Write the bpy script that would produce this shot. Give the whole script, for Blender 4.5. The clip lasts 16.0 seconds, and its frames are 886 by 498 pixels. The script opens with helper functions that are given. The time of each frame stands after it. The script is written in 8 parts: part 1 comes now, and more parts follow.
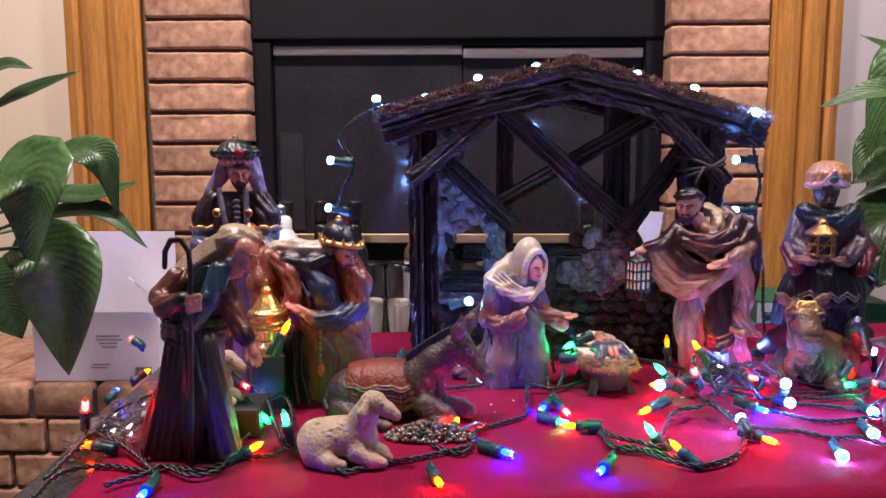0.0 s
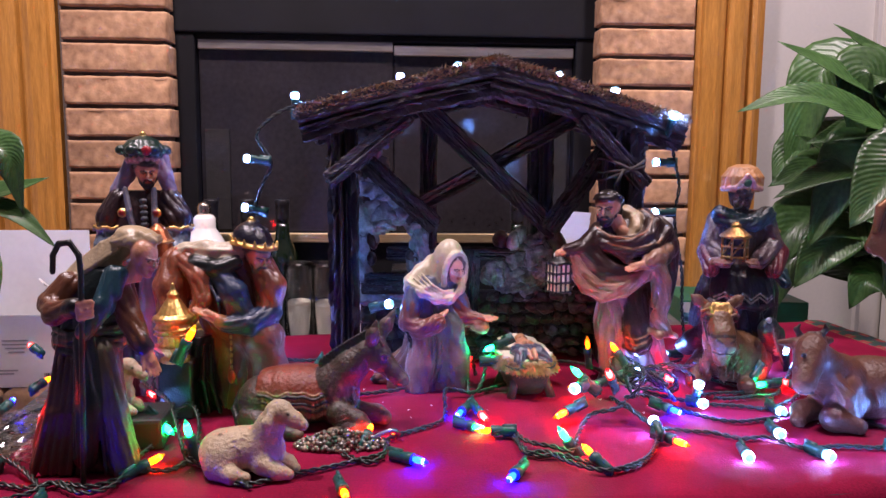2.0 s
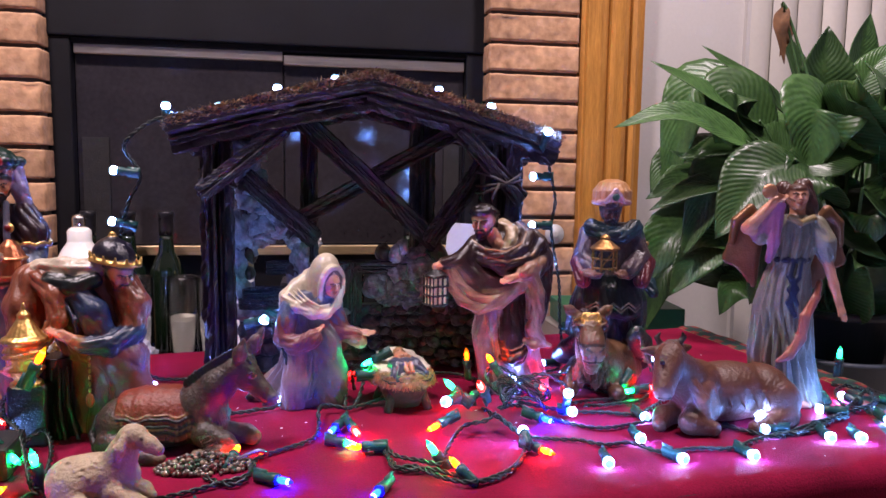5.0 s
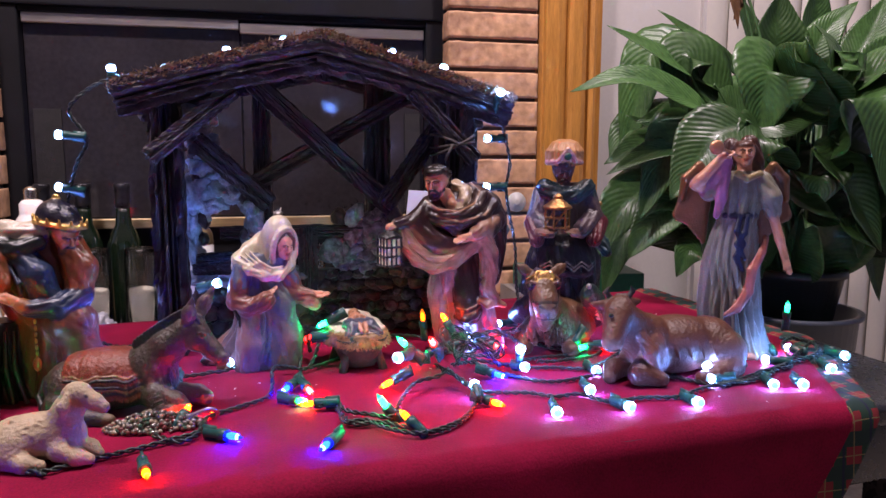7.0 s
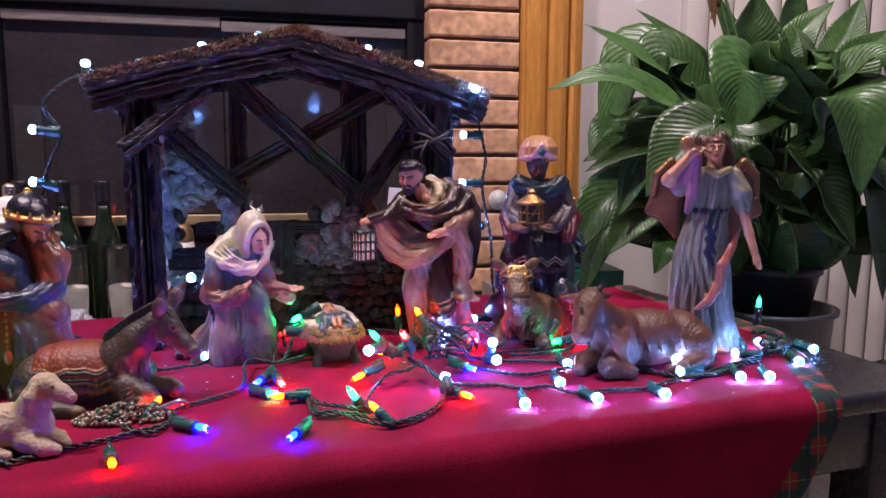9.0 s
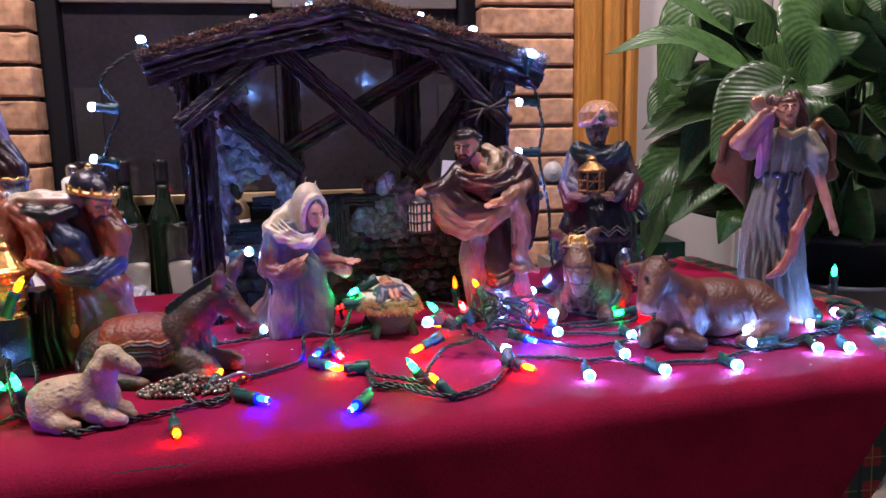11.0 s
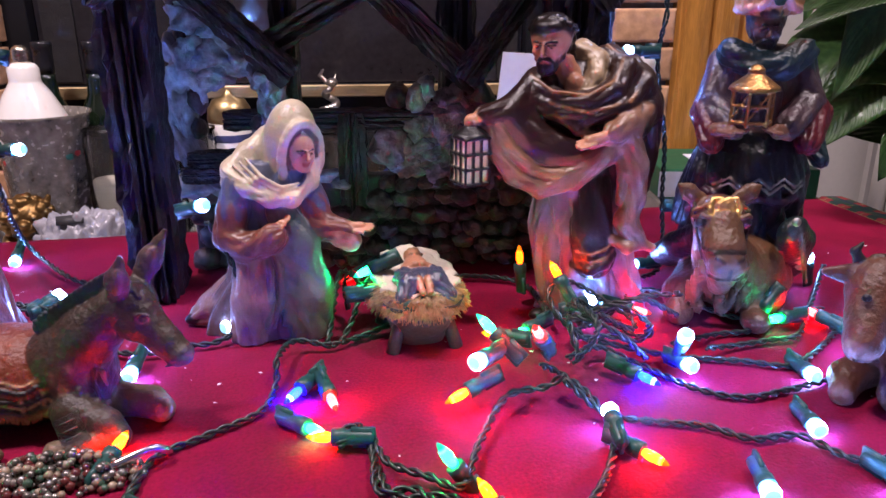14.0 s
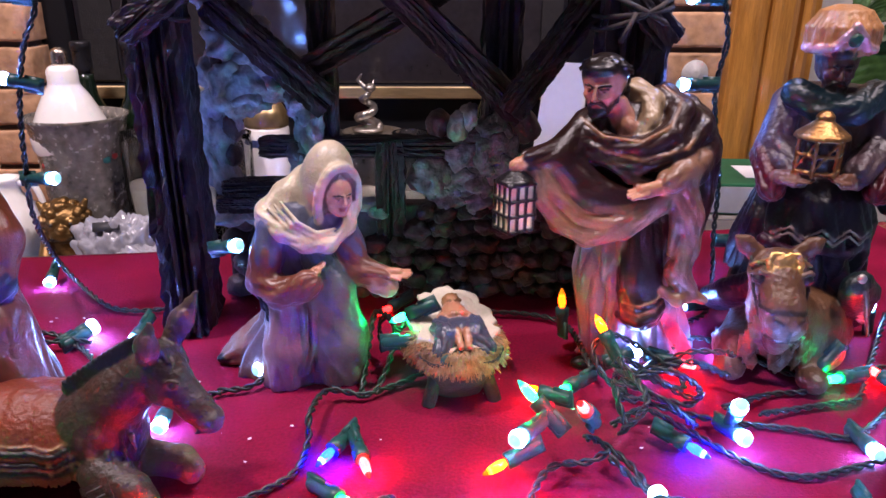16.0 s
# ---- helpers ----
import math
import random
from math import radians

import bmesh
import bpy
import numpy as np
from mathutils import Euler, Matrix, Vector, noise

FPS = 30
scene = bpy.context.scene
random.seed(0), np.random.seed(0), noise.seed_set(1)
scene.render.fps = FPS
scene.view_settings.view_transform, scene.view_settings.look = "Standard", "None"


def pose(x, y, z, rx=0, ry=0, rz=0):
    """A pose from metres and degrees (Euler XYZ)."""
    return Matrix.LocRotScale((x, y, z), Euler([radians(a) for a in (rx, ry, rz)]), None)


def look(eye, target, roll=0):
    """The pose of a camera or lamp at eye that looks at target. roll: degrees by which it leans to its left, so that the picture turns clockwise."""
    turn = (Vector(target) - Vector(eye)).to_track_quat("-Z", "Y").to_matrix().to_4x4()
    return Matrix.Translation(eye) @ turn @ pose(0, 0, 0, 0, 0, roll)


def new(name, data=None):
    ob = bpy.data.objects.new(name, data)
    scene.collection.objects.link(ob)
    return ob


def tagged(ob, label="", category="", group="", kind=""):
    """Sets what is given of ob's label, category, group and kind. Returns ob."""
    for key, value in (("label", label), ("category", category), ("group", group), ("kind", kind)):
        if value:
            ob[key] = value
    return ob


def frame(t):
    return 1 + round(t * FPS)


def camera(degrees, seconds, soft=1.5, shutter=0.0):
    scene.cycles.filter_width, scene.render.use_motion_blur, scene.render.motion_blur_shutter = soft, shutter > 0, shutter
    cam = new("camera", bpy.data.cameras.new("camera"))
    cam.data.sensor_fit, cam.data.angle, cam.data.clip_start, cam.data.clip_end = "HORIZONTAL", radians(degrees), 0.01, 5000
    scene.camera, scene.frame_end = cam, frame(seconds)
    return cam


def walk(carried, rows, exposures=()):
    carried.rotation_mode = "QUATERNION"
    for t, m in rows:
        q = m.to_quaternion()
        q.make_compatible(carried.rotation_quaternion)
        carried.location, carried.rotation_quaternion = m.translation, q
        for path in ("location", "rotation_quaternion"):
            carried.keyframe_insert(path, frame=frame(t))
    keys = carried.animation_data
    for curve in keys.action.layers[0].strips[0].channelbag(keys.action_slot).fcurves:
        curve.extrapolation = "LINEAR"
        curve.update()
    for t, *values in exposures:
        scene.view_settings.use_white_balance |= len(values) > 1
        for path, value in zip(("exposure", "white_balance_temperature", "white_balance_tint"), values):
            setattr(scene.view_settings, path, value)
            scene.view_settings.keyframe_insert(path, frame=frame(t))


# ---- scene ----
cam = camera(62.9, 16.0)
PATH = [
    (0, (0.11, 0.218, 0.284), (0.07, 2.204, 0.052), -0.1),
    (0.5, (0.116, 0.225, 0.281), (0.089, 2.211, 0.046), -0.2),
    (1, (0.119, 0.228, 0.285), (0.128, 2.214, 0.046), -0.1),
    (1.5, (0.13, 0.232, 0.287), (0.189, 2.217, 0.046), 0.1),
    (2, (0.142, 0.235, 0.288), (0.255, 2.217, 0.049), 0.5),
    (2.5, (0.152, 0.239, 0.287), (0.32, 2.218, 0.052), 0.8),
    (3, (0.159, 0.244, 0.289), (0.381, 2.219, 0.061), 1.1),
    (3.5, (0.164, 0.245, 0.291), (0.43, 2.215, 0.074), 1.3),
    (4, (0.167, 0.239, 0.295), (0.469, 2.205, 0.086), 1.3),
    (4.5, (0.176, 0.234, 0.297), (0.507, 2.195, 0.091), 1.1),
    (7, (0.21, 0.22, 0.271), (0.636, 2.156, 0.003), 0.2),
    (7.5, (0.213, 0.217, 0.27), (0.657, 2.148, -0.001), 0.1),
    (8, (0.219, 0.215, 0.269), (0.678, 2.143, -0.001), 0.1),
    (8.5, (0.231, 0.211, 0.267), (0.694, 2.138, 0.0), 0.2),
    (9, (0.23, 0.207, 0.264), (0.68, 2.137, -0.001), 0.3),
    (9.2, (0.225, 0.205, 0.264), (0.667, 2.138, 0.0), 0.4),
    (11.3, (0.226, 0.239, 0.245), (0.527, 2.185, -0.102), -1.1),
    (11.5, (0.232, 0.265, 0.232), (0.534, 2.208, -0.133), -0.9),
    (12, (0.259, 0.345, 0.212), (0.529, 2.281, -0.21), -1.3),
    (12.5, (0.275, 0.417, 0.197), (0.514, 2.343, -0.287), -1.3),
    (13, (0.278, 0.485, 0.204), (0.496, 2.398, -0.336), -0.9),
    (13.5, (0.266, 0.549, 0.241), (0.46, 2.45, -0.352), -0.5),
    (14, (0.268, 0.574, 0.261), (0.441, 2.46, -0.382), -0.0),
    (14.5, (0.275, 0.587, 0.264), (0.419, 2.463, -0.414), 0.3),
    (15, (0.277, 0.604, 0.281), (0.395, 2.474, -0.418), 0.5),
    (15.5, (0.271, 0.616, 0.297), (0.366, 2.485, -0.407), 0.5),
    (16, (0.265, 0.616, 0.305), (0.347, 2.487, -0.399), 0.5),
]
walk(cam, [(t, look(eye, target, roll)) for t, eye, target, roll in PATH],
     exposures=((0.0, -0.05), (16.0, -0.14)))

# ---- light ----
world = bpy.data.worlds.new("room_world")
scene.world = world
world.use_nodes = True
world.node_tree.nodes["Background"].inputs[0].default_value = (0.15, 0.22, 0.95, 1)
world.node_tree.nodes["Background"].inputs[1].default_value = 0.20
scene.view_settings.exposure = 0.0


def area_lamp(name, eye, target, size, power, colour):
    data = bpy.data.lights.new(name, "AREA")
    data.shape, data.size, data.energy, data.color = "DISK", size, power, colour
    ob = new(name, data)
    ob.matrix_world = look(eye, target)
    return ob


area_lamp("ceiling_lamp_light", (1.00, 1.02, 1.90), (0.85, 1.40, 0.1), 0.20, 42, (0.92, 0.75, 0.81))
area_lamp("ceiling_lamp_light", (-0.45, 0.98, 1.90), (-0.40, 1.40, 0.1), 0.20, 57, (0.92, 0.75, 0.81))


# ---- materials ----
def mat(name, base, rough=0.6, metal=0.0, vary=0.18, scale=18.0, bump=0.15, bscale=90.0, stretch=(1, 1, 1), tint=None,
        rand=0.0, coat=0.0, spec=0.5, trans=0.0, ior=1.45, sheen=0.0):
    """A painted or natural surface: colour varied at two scales, fine relief."""
    m = bpy.data.materials.new(name)
    m.use_nodes = True
    nt = m.node_tree
    b = nt.nodes["Principled BSDF"]
    L = nt.links.new
    co = nt.nodes.new("ShaderNodeTexCoord")
    mp = nt.nodes.new("ShaderNodeMapping")
    mp.inputs["Scale"].default_value = stretch
    L(co.outputs["Object"], mp.inputs["Vector"])
    n1 = nt.nodes.new("ShaderNodeTexNoise")
    n1.inputs["Scale"].default_value, n1.inputs["Detail"].default_value = scale, 5
    n2 = nt.nodes.new("ShaderNodeTexNoise")
    n2.inputs["Scale"].default_value, n2.inputs["Detail"].default_value = bscale, 6
    for n in (n1, n2):
        L(mp.outputs["Vector"], n.inputs["Vector"])
    ramp = nt.nodes.new("ShaderNodeValToRGB")
    lo = [max(0.0, c * (1 - 1.6 * vary)) for c in base]
    hi = list(tint) if tint else [min(1.0, c * (1 + vary)) for c in base]
    ramp.color_ramp.elements[0].position, ramp.color_ramp.elements[0].color = 0.3, (*lo, 1)
    ramp.color_ramp.elements[1].position, ramp.color_ramp.elements[1].color = 0.72, (*hi, 1)
    mx = nt.nodes.new("ShaderNodeMath")
    mx.operation = "MULTIPLY_ADD"
    mx.inputs[1].default_value = 0.45
    L(n2.outputs["Fac"], mx.inputs[0])
    m2 = nt.nodes.new("ShaderNodeMath")
    m2.operation = "MULTIPLY_ADD"
    m2.inputs[1].default_value = 0.55
    L(n1.outputs["Fac"], m2.inputs[0])
    m2.inputs[2].default_value = 0.0
    L(m2.outputs[0], mx.inputs[2])
    L(mx.outputs[0], ramp.inputs["Fac"])
    out = ramp.outputs["Color"]
    if rand:
        oi = nt.nodes.new("ShaderNodeObjectInfo")
        hs = nt.nodes.new("ShaderNodeHueSaturation")
        mr = nt.nodes.new("ShaderNodeMapRange")
        mr.inputs["To Min"].default_value, mr.inputs["To Max"].default_value = 1 - rand, 1 + rand
        L(oi.outputs["Random"], mr.inputs["Value"])
        L(mr.outputs["Result"], hs.inputs["Value"])
        L(out, hs.inputs["Color"])
        out = hs.outputs["Color"]
    L(out, b.inputs["Base Color"])
    b.inputs["Metallic"].default_value = metal
    rr = nt.nodes.new("ShaderNodeMapRange")
    rr.inputs["To Min"].default_value, rr.inputs["To Max"].default_value = max(0.02, rough - 0.1), min(1, rough + 0.1)
    L(n2.outputs["Fac"], rr.inputs["Value"])
    L(rr.outputs["Result"], b.inputs["Roughness"])
    b.inputs["Specular IOR Level"].default_value = spec
    b.inputs["IOR"].default_value = ior
    b.inputs["Coat Weight"].default_value = coat
    b.inputs["Coat Roughness"].default_value = 0.12
    b.inputs["Transmission Weight"].default_value = trans
    b.inputs["Sheen Weight"].default_value = sheen
    if bump:
        bp = nt.nodes.new("ShaderNodeBump")
        bp.inputs["Strength"].default_value, bp.inputs["Distance"].default_value = bump, 0.004
        L(mx.outputs[0], bp.inputs["Height"])
        L(bp.outputs["Normal"], b.inputs["Normal"])
    return m


def glow(name, colour, strength, base=None):
    m = bpy.data.materials.new(name)
    m.use_nodes = True
    b = m.node_tree.nodes["Principled BSDF"]
    b.inputs["Base Color"].default_value = (*(base or colour), 1)
    b.inputs["Roughness"].default_value = 0.15
    b.inputs["Emission Color"].default_value = (*colour, 1)
    b.inputs["Emission Strength"].default_value = strength
    return m


def glass(name, colour=(1, 1, 1), rough=0.03):
    m = bpy.data.materials.new(name)
    m.use_nodes = True
    b = m.node_tree.nodes["Principled BSDF"]
    b.inputs["Base Color"].default_value = (*colour, 1)
    b.inputs["Roughness"].default_value = rough
    b.inputs["Transmission Weight"].default_value = 1.0
    return m


BRICK = mat("brick_clay", (0.41, 0.205, 0.105), 0.85, vary=0.34, scale=14, bump=0.9, bscale=55, tint=(0.60, 0.355, 0.20), rand=0.14)
MORTAR = mat("dark_mortar", (0.11, 0.085, 0.07), 0.95, bump=0.8, bscale=160)
OAK = mat("honey_oak", (0.46, 0.20, 0.038), 0.38, vary=0.28, scale=9, bump=0.12, bscale=70, stretch=(9, 9, 0.7), tint=(0.58, 0.27, 0.056), coat=0.25)
PLASTER = mat("cream_wall_paint", (0.66, 0.57, 0.39), 0.8, vary=0.05, scale=3, bump=0.12, bscale=180)
WHITEWALL = mat("pale_grey_panel_paint", (0.47, 0.45, 0.42), 0.6, vary=0.05, scale=3, bump=0.05, bscale=120)
BLIND = mat("white_vinyl_blind", (0.72, 0.68, 0.60), 0.5, vary=0.04, scale=4, bump=0.03)
BLACKMETAL = mat("black_stove_paint", (0.007, 0.007, 0.009), 0.55, vary=0.2, scale=10, bump=0.1, bscale=300, spec=0.2)
STEEL = mat("brushed_nickel_strip", (0.55, 0.50, 0.44), 0.34, metal=1.0, vary=0.12, scale=30, bump=0.05, stretch=(0.3, 5, 5))
DOORGLASS = mat("smoked_fireplace_glass", (0.024, 0.021, 0.024), 0.09, vary=0.3, scale=6, bump=0.01, spec=0.6)
MESHCURTAIN = mat("dark_mesh_screen", (0.012, 0.011, 0.012), 0.6, vary=0.4, scale=60, bump=0.5, bscale=500)
FELT = mat("red_felt", (0.155, 0.0030, 0.025), 0.85, vary=0.26, scale=13, bump=0.35, bscale=420, tint=(0.25, 0.005, 0.039), spec=0.12)
TABLEPAINT = mat("black_table_lacquer", (0.022, 0.022, 0.026), 0.28, vary=0.2, scale=12, bump=0.05)
FLOORTILE = mat("beige_stone_tile", (0.42, 0.37, 0.31), 0.5, vary=0.25, scale=9, bump=0.2, bscale=60)
# for walls out of view: blue chosen to cool the light they bounce
BLUEBOUNCE = mat("pale_blue_wall_paint", (0.36, 0.43, 0.64), 0.8, vary=0.05, scale=3, bump=0.1, bscale=180)
CEIL = mat("white_ceiling_paint", (0.75, 0.73, 0.69), 0.85, vary=0.04, scale=3, bump=0.3, bscale=120)


# ---- mesh helpers ----
def mesh_of(bm, name, smooth=True):
    me = bpy.data.meshes.new(name)
    bm.to_mesh(me)
    bm.free()
    if smooth:
        me.polygons.foreach_set("use_smooth", [True] * len(me.polygons))
    return me


def part(name, bm, material, parent=None, label="", smooth=True):
    """Links a bmesh (or a ready mesh) as one mesh object under its thing."""
    me = bm if isinstance(bm, bpy.types.Mesh) else mesh_of(bm, name, smooth)
    if material is not None and not me.materials:
        for m in (material if isinstance(material, (list, tuple)) else [material]):
            me.materials.append(m)
    ob = new(name, me)
    if parent is not None:
        ob.parent = parent
    if label:
        tagged(ob, label)
    return ob


def thing(name, at=(0, 0, 0), rz=0.0, label="", category="", group="", kind=""):
    ob = new(name)
    ob.empty_display_size = 0.02
    ob.matrix_world = pose(*at, 0, 0, rz)
    return tagged(ob, label, category, group, kind)


def box(lo, hi, bevel=0.0, seg=2):
    bm = bmesh.new()
    bmesh.ops.create_cube(bm, size=1.0)
    lo, hi = Vector(lo), Vector(hi)
    for v in bm.verts:
        v.co = Vector([lo[i] + (v.co[i] + 0.5) * (hi[i] - lo[i]) for i in range(3)])
    if bevel:
        bmesh.ops.bevel(bm, geom=bm.edges[:], offset=bevel, segments=seg, affect="EDGES", profile=0.6)
    return bm


def join(*bms):
    out = bms[0]
    for b in bms[1:]:
        me = bpy.data.meshes.new("tmp")
        b.to_mesh(me)
        b.free()
        out.from_mesh(me)
        bpy.data.meshes.remove(me)
    return out


def lathe(profile, n=28, cap=True):
    """A turned body from (radius, height) pairs."""
    bm = bmesh.new()
    rings = []
    for r, z in profile:
        rings.append([bm.verts.new((r * math.cos(2 * math.pi * i / n), r * math.sin(2 * math.pi * i / n), z)) for i in range(n)])
    for a, b in zip(rings, rings[1:]):
        for i in range(n):
            bm.faces.new((a[i], a[(i + 1) % n], b[(i + 1) % n], b[i]))
    if cap:
        bm.faces.new(rings[0][::-1])
        bm.faces.new(rings[-1])
    return bm


def spline(points, step=0.004):
    """Catmull-Rom through the points, sampled about every step metres."""
    p = [Vector(q) for q in points]
    p = [2 * p[0] - p[1]] + p + [2 * p[-1] - p[-2]]
    out = []
    for a, b, c, d in zip(p, p[1:], p[2:], p[3:]):
        n = max(2, int((c - b).length / step))
        for i in range(n):
            t = i / n
            out.append(0.5 * ((2 * b) + (c - a) * t + (2 * a - 5 * b + 4 * c - d) * t * t + (3 * b - a - 3 * c + d) * t ** 3))
    out.append(p[-2])
    return out


def tube(bm, line, radius, n=6, taper=None, caps=True):
    """A round tube along a line of points."""
    up = Vector((0.13, 0.21, 1)).normalized()
    prev = None
    for k, q in enumerate(line):
        d = (line[min(k + 1, len(line) - 1)] - line[max(k - 1, 0)])
        d = d.normalized() if d.length > 1e-9 else Vector((0, 0, 1))
        s = d.cross(up)
        s = s.normalized() if s.length > 1e-6 else Vector((1, 0, 0))
        w = d.cross(s)
        r = radius * (taper(k / max(1, len(line) - 1)) if taper else 1)
        ring = [bm.verts.new(q + r * (math.cos(2 * math.pi * i / n) * s + math.sin(2 * math.pi * i / n) * w)) for i in range(n)]
        if prev:
            for i in range(n):
                bm.faces.new((prev[i], prev[(i + 1) % n], ring[(i + 1) % n], ring[i]))
        elif caps:
            bm.faces.new(ring[::-1])
        prev = ring
    if caps:
        bm.faces.new(prev)
    return bm


# ---- room ----
FLOOR_Z, HEARTH_Z, CEIL_Z = -0.45, -0.125, 1.95
WALL_Y = 1.95          # painted wall beside the chimney breast
BRICK_Y = 1.89         # brick faces


def structure(name, bm, material, label, smooth=False):
    return tagged(part(name, bm, material, smooth=smooth), label, name.split("_")[0], kind="structure")


structure("floor", box((-2.6, -2.2, FLOOR_Z - 0.05), (3.2, 2.4, FLOOR_Z)), FLOORTILE, "beige mottled stone floor of the living room")
structure("ceiling", box((-2.6, -2.2, CEIL_Z), (3.2, 2.4, CEIL_Z + 0.05)), CEIL, "white painted ceiling over the room")
# unseen south, west and east walls act as blue reflectors for the ceiling lamps
structure("wall_south", box((-2.6, -2.25, FLOOR_Z), (3.2, -2.2, CEIL_Z)), BLUEBOUNCE, "pale blue painted wall facing the fireplace")
structure("wall_west", box((-2.65, -2.2, FLOOR_Z), (-2.6, 2.4, CEIL_Z)), BLUEBOUNCE, "pale blue painted side wall of the room")
structure("wall_east", box((3.2, -2.2, FLOOR_Z), (3.25, 2.4, CEIL_Z)), BLUEBOUNCE, "pale blue painted side wall of the room")
structure("wall_north_west", box((-2.6, WALL_Y, FLOOR_Z), (-0.60, 2.4, CEIL_Z)), PLASTER, "cream painted wall beside the oak trim")
structure("wall_north_east", box((0.80, WALL_Y, FLOOR_Z), (1.27, 2.4, CEIL_Z)), WHITEWALL, "pale painted wall between oak trim and blinds")
structure("wall_north_window", box((1.27, 2.30, FLOOR_Z), (3.2, 2.4, CEIL_Z)), WHITEWALL, "pale wall behind the vertical blinds")


def rough_block(lo, hi, seed, chip=0.0025, bevel=0.006):
    """A weathered brick: worn edges, uneven faces."""
    bm = box(lo, hi, bevel, 1)
    c = (Vector(lo) + Vector(hi)) / 2
    for v in bm.verts:
        n = noise.noise_vector((v.co - c) * 23 + Vector((seed * 7.3, seed * 3.1, seed)))
        v.co += n * chip
    return bm


def brick_mesh(sx, sy, sz, seed):
    """A wire-cut clay brick face with gouges, about its own middle."""
    bm = bmesh.new()
    us = [-0.5, -0.488] + [-0.47 + 0.94 * i / 13 for i in range(14)] + [0.488, 0.5]
    ws = [-0.5, -0.455, -0.40, -0.2, 0.0, 0.2, 0.40, 0.455, 0.5]
    nx, nz = len(us) - 1, len(ws) - 1
    grid = []
    for j, w in enumerate(ws):
        row = []
        for i, u in enumerate(us):
            rim_at = i in (0, nx) or j in (0, nz)
            y = -sy / 2 + (0.0035 if rim_at else 0.0) + 0.0030 * noise.noise(Vector((u * 6 + seed * 9, w * 2, seed)))
            y += 0.0012 * noise.noise(Vector((u * 26 + seed, w * 9, seed)))
            y += 0.016 * max(0.0, noise.noise(Vector((u * 11 + seed * 5, w * 4 + 3, seed * 2))) - 0.34)
            row.append(bm.verts.new((u * sx + 0.0012 * noise.noise(Vector((w * 9, seed, 1))), y, w * sz + 0.0016 * noise.noise(Vector((u * 9, seed, 5 + (w > 0)))))))
        grid.append(row)
    for j in range(nz):
        for i in range(nx):
            bm.faces.new((grid[j][i], grid[j][i + 1], grid[j + 1][i + 1], grid[j + 1][i]))
    rim = grid[0] + [r[-1] for r in grid[1:]] + grid[-1][-2::-1] + [r[0] for r in grid[-2:0:-1]]
    back = [bm.verts.new((v.co.x, sy / 2, v.co.z)) for v in rim]
    for i in range(len(rim)):
        j = (i + 1) % len(rim)
        bm.faces.new((rim[j], rim[i], back[i], back[j]))
    bm.faces.new(back)
    bmesh.ops.recalc_face_normals(bm, faces=bm.faces[:])
    return mesh_of(bm, "brick", True)


# chimney breast: two brick piers, a black hood and the firebox doors
pier_l = structure("wall_pier_west", box((-0.606, BRICK_Y + 0.016, FLOOR_Z), (-0.380, 2.2, CEIL_Z)), MORTAR, "dark recessed mortar of the brick fireplace pier")
pier_r = structure("wall_pier_east", box((0.596, BRICK_Y + 0.016, FLOOR_Z), (0.806, 2.2, CEIL_Z)), MORTAR, "dark recessed mortar of the brick fireplace pier")
structure("wall_hood", box((-0.380, 1.945, 0.575), (0.596, 2.2, CEIL_Z), 0.004), BLACKMETAL, "black steel hood panel over the fireplace doors")
structure("wall_firebox", box((-0.380, 2.0, HEARTH_Z), (0.596, 2.2, 0.575)), BLACKMETAL, "black firebox behind smoked glass doors")


def course_bricks(pier, x0, x1, top, pitch, seeds):
    shapes = [brick_mesh(x1 - x0, 0.10, pitch - 0.0095, s) for s in seeds]
    for m in shapes:
        m.materials.append(BRICK)
    for k in range(-7, 11):
        ob = part("brick", shapes[(k * 3) % len(shapes)], None, pier)
        jig = 0.0025 * math.sin(k * 12.9)
        ob.matrix_world = pose((x0 + x1) / 2 + jig, BRICK_Y + 0.05 + 0.0015 * math.sin(k * 5.1), top - pitch * (k + 0.5), 0, 0.25 * math.sin(k * 7.7), 180 * (k % 2) * 0)


course_bricks(pier_l, -0.598, -0.372, 0.612, 0.0697, (1, 2, 3, 4, 5))
course_bricks(pier_r, 0.588, 0.806, 0.595, 0.0676, (6, 7, 8, 9, 10))

doors = thing("fireplace_doors", (0.11, 1.97, HEARTH_Z), 0, "black framed smoked glass fireplace doors with a nickel top strip", "fireplace doors")


def dpart(name, lo, hi, m, label="", bevel=0.002, parent=None):
    o = Vector((0.11, 1.97, HEARTH_Z))
    return part(name, box(Vector(lo) - o, Vector(hi) - o, bevel, 1), m, parent or doors, label, False)


dpart("frame", (-0.380, 1.952, HEARTH_Z), (-0.330, 1.998, 0.575), BLACKMETAL)
dpart("frame", (0.548, 1.952, HEARTH_Z), (0.596, 1.998, 0.575), BLACKMETAL)
dpart("frame", (-0.330, 1.954, 0.100), (0.548, 1.998, 0.118), BLACKMETAL)
dpart("frame", (-0.330, 1.958, 0.562), (0.548, 1.998, 0.575), BLACKMETAL)
dpart("top_strip", (-0.326, 1.962, 0.540), (0.1205, 1.972, 0.5625), STEEL, "brushed nickel strip")
dpart("top_strip", (0.1225, 1.962, 0.532), (0.5450, 1.972, 0.5555), STEEL, "brushed nickel strip")
dpart("pane", (-0.330, 1.980, 0.118), (0.121, 1.986, 0.562), DOORGLASS, "smoked dark glass")
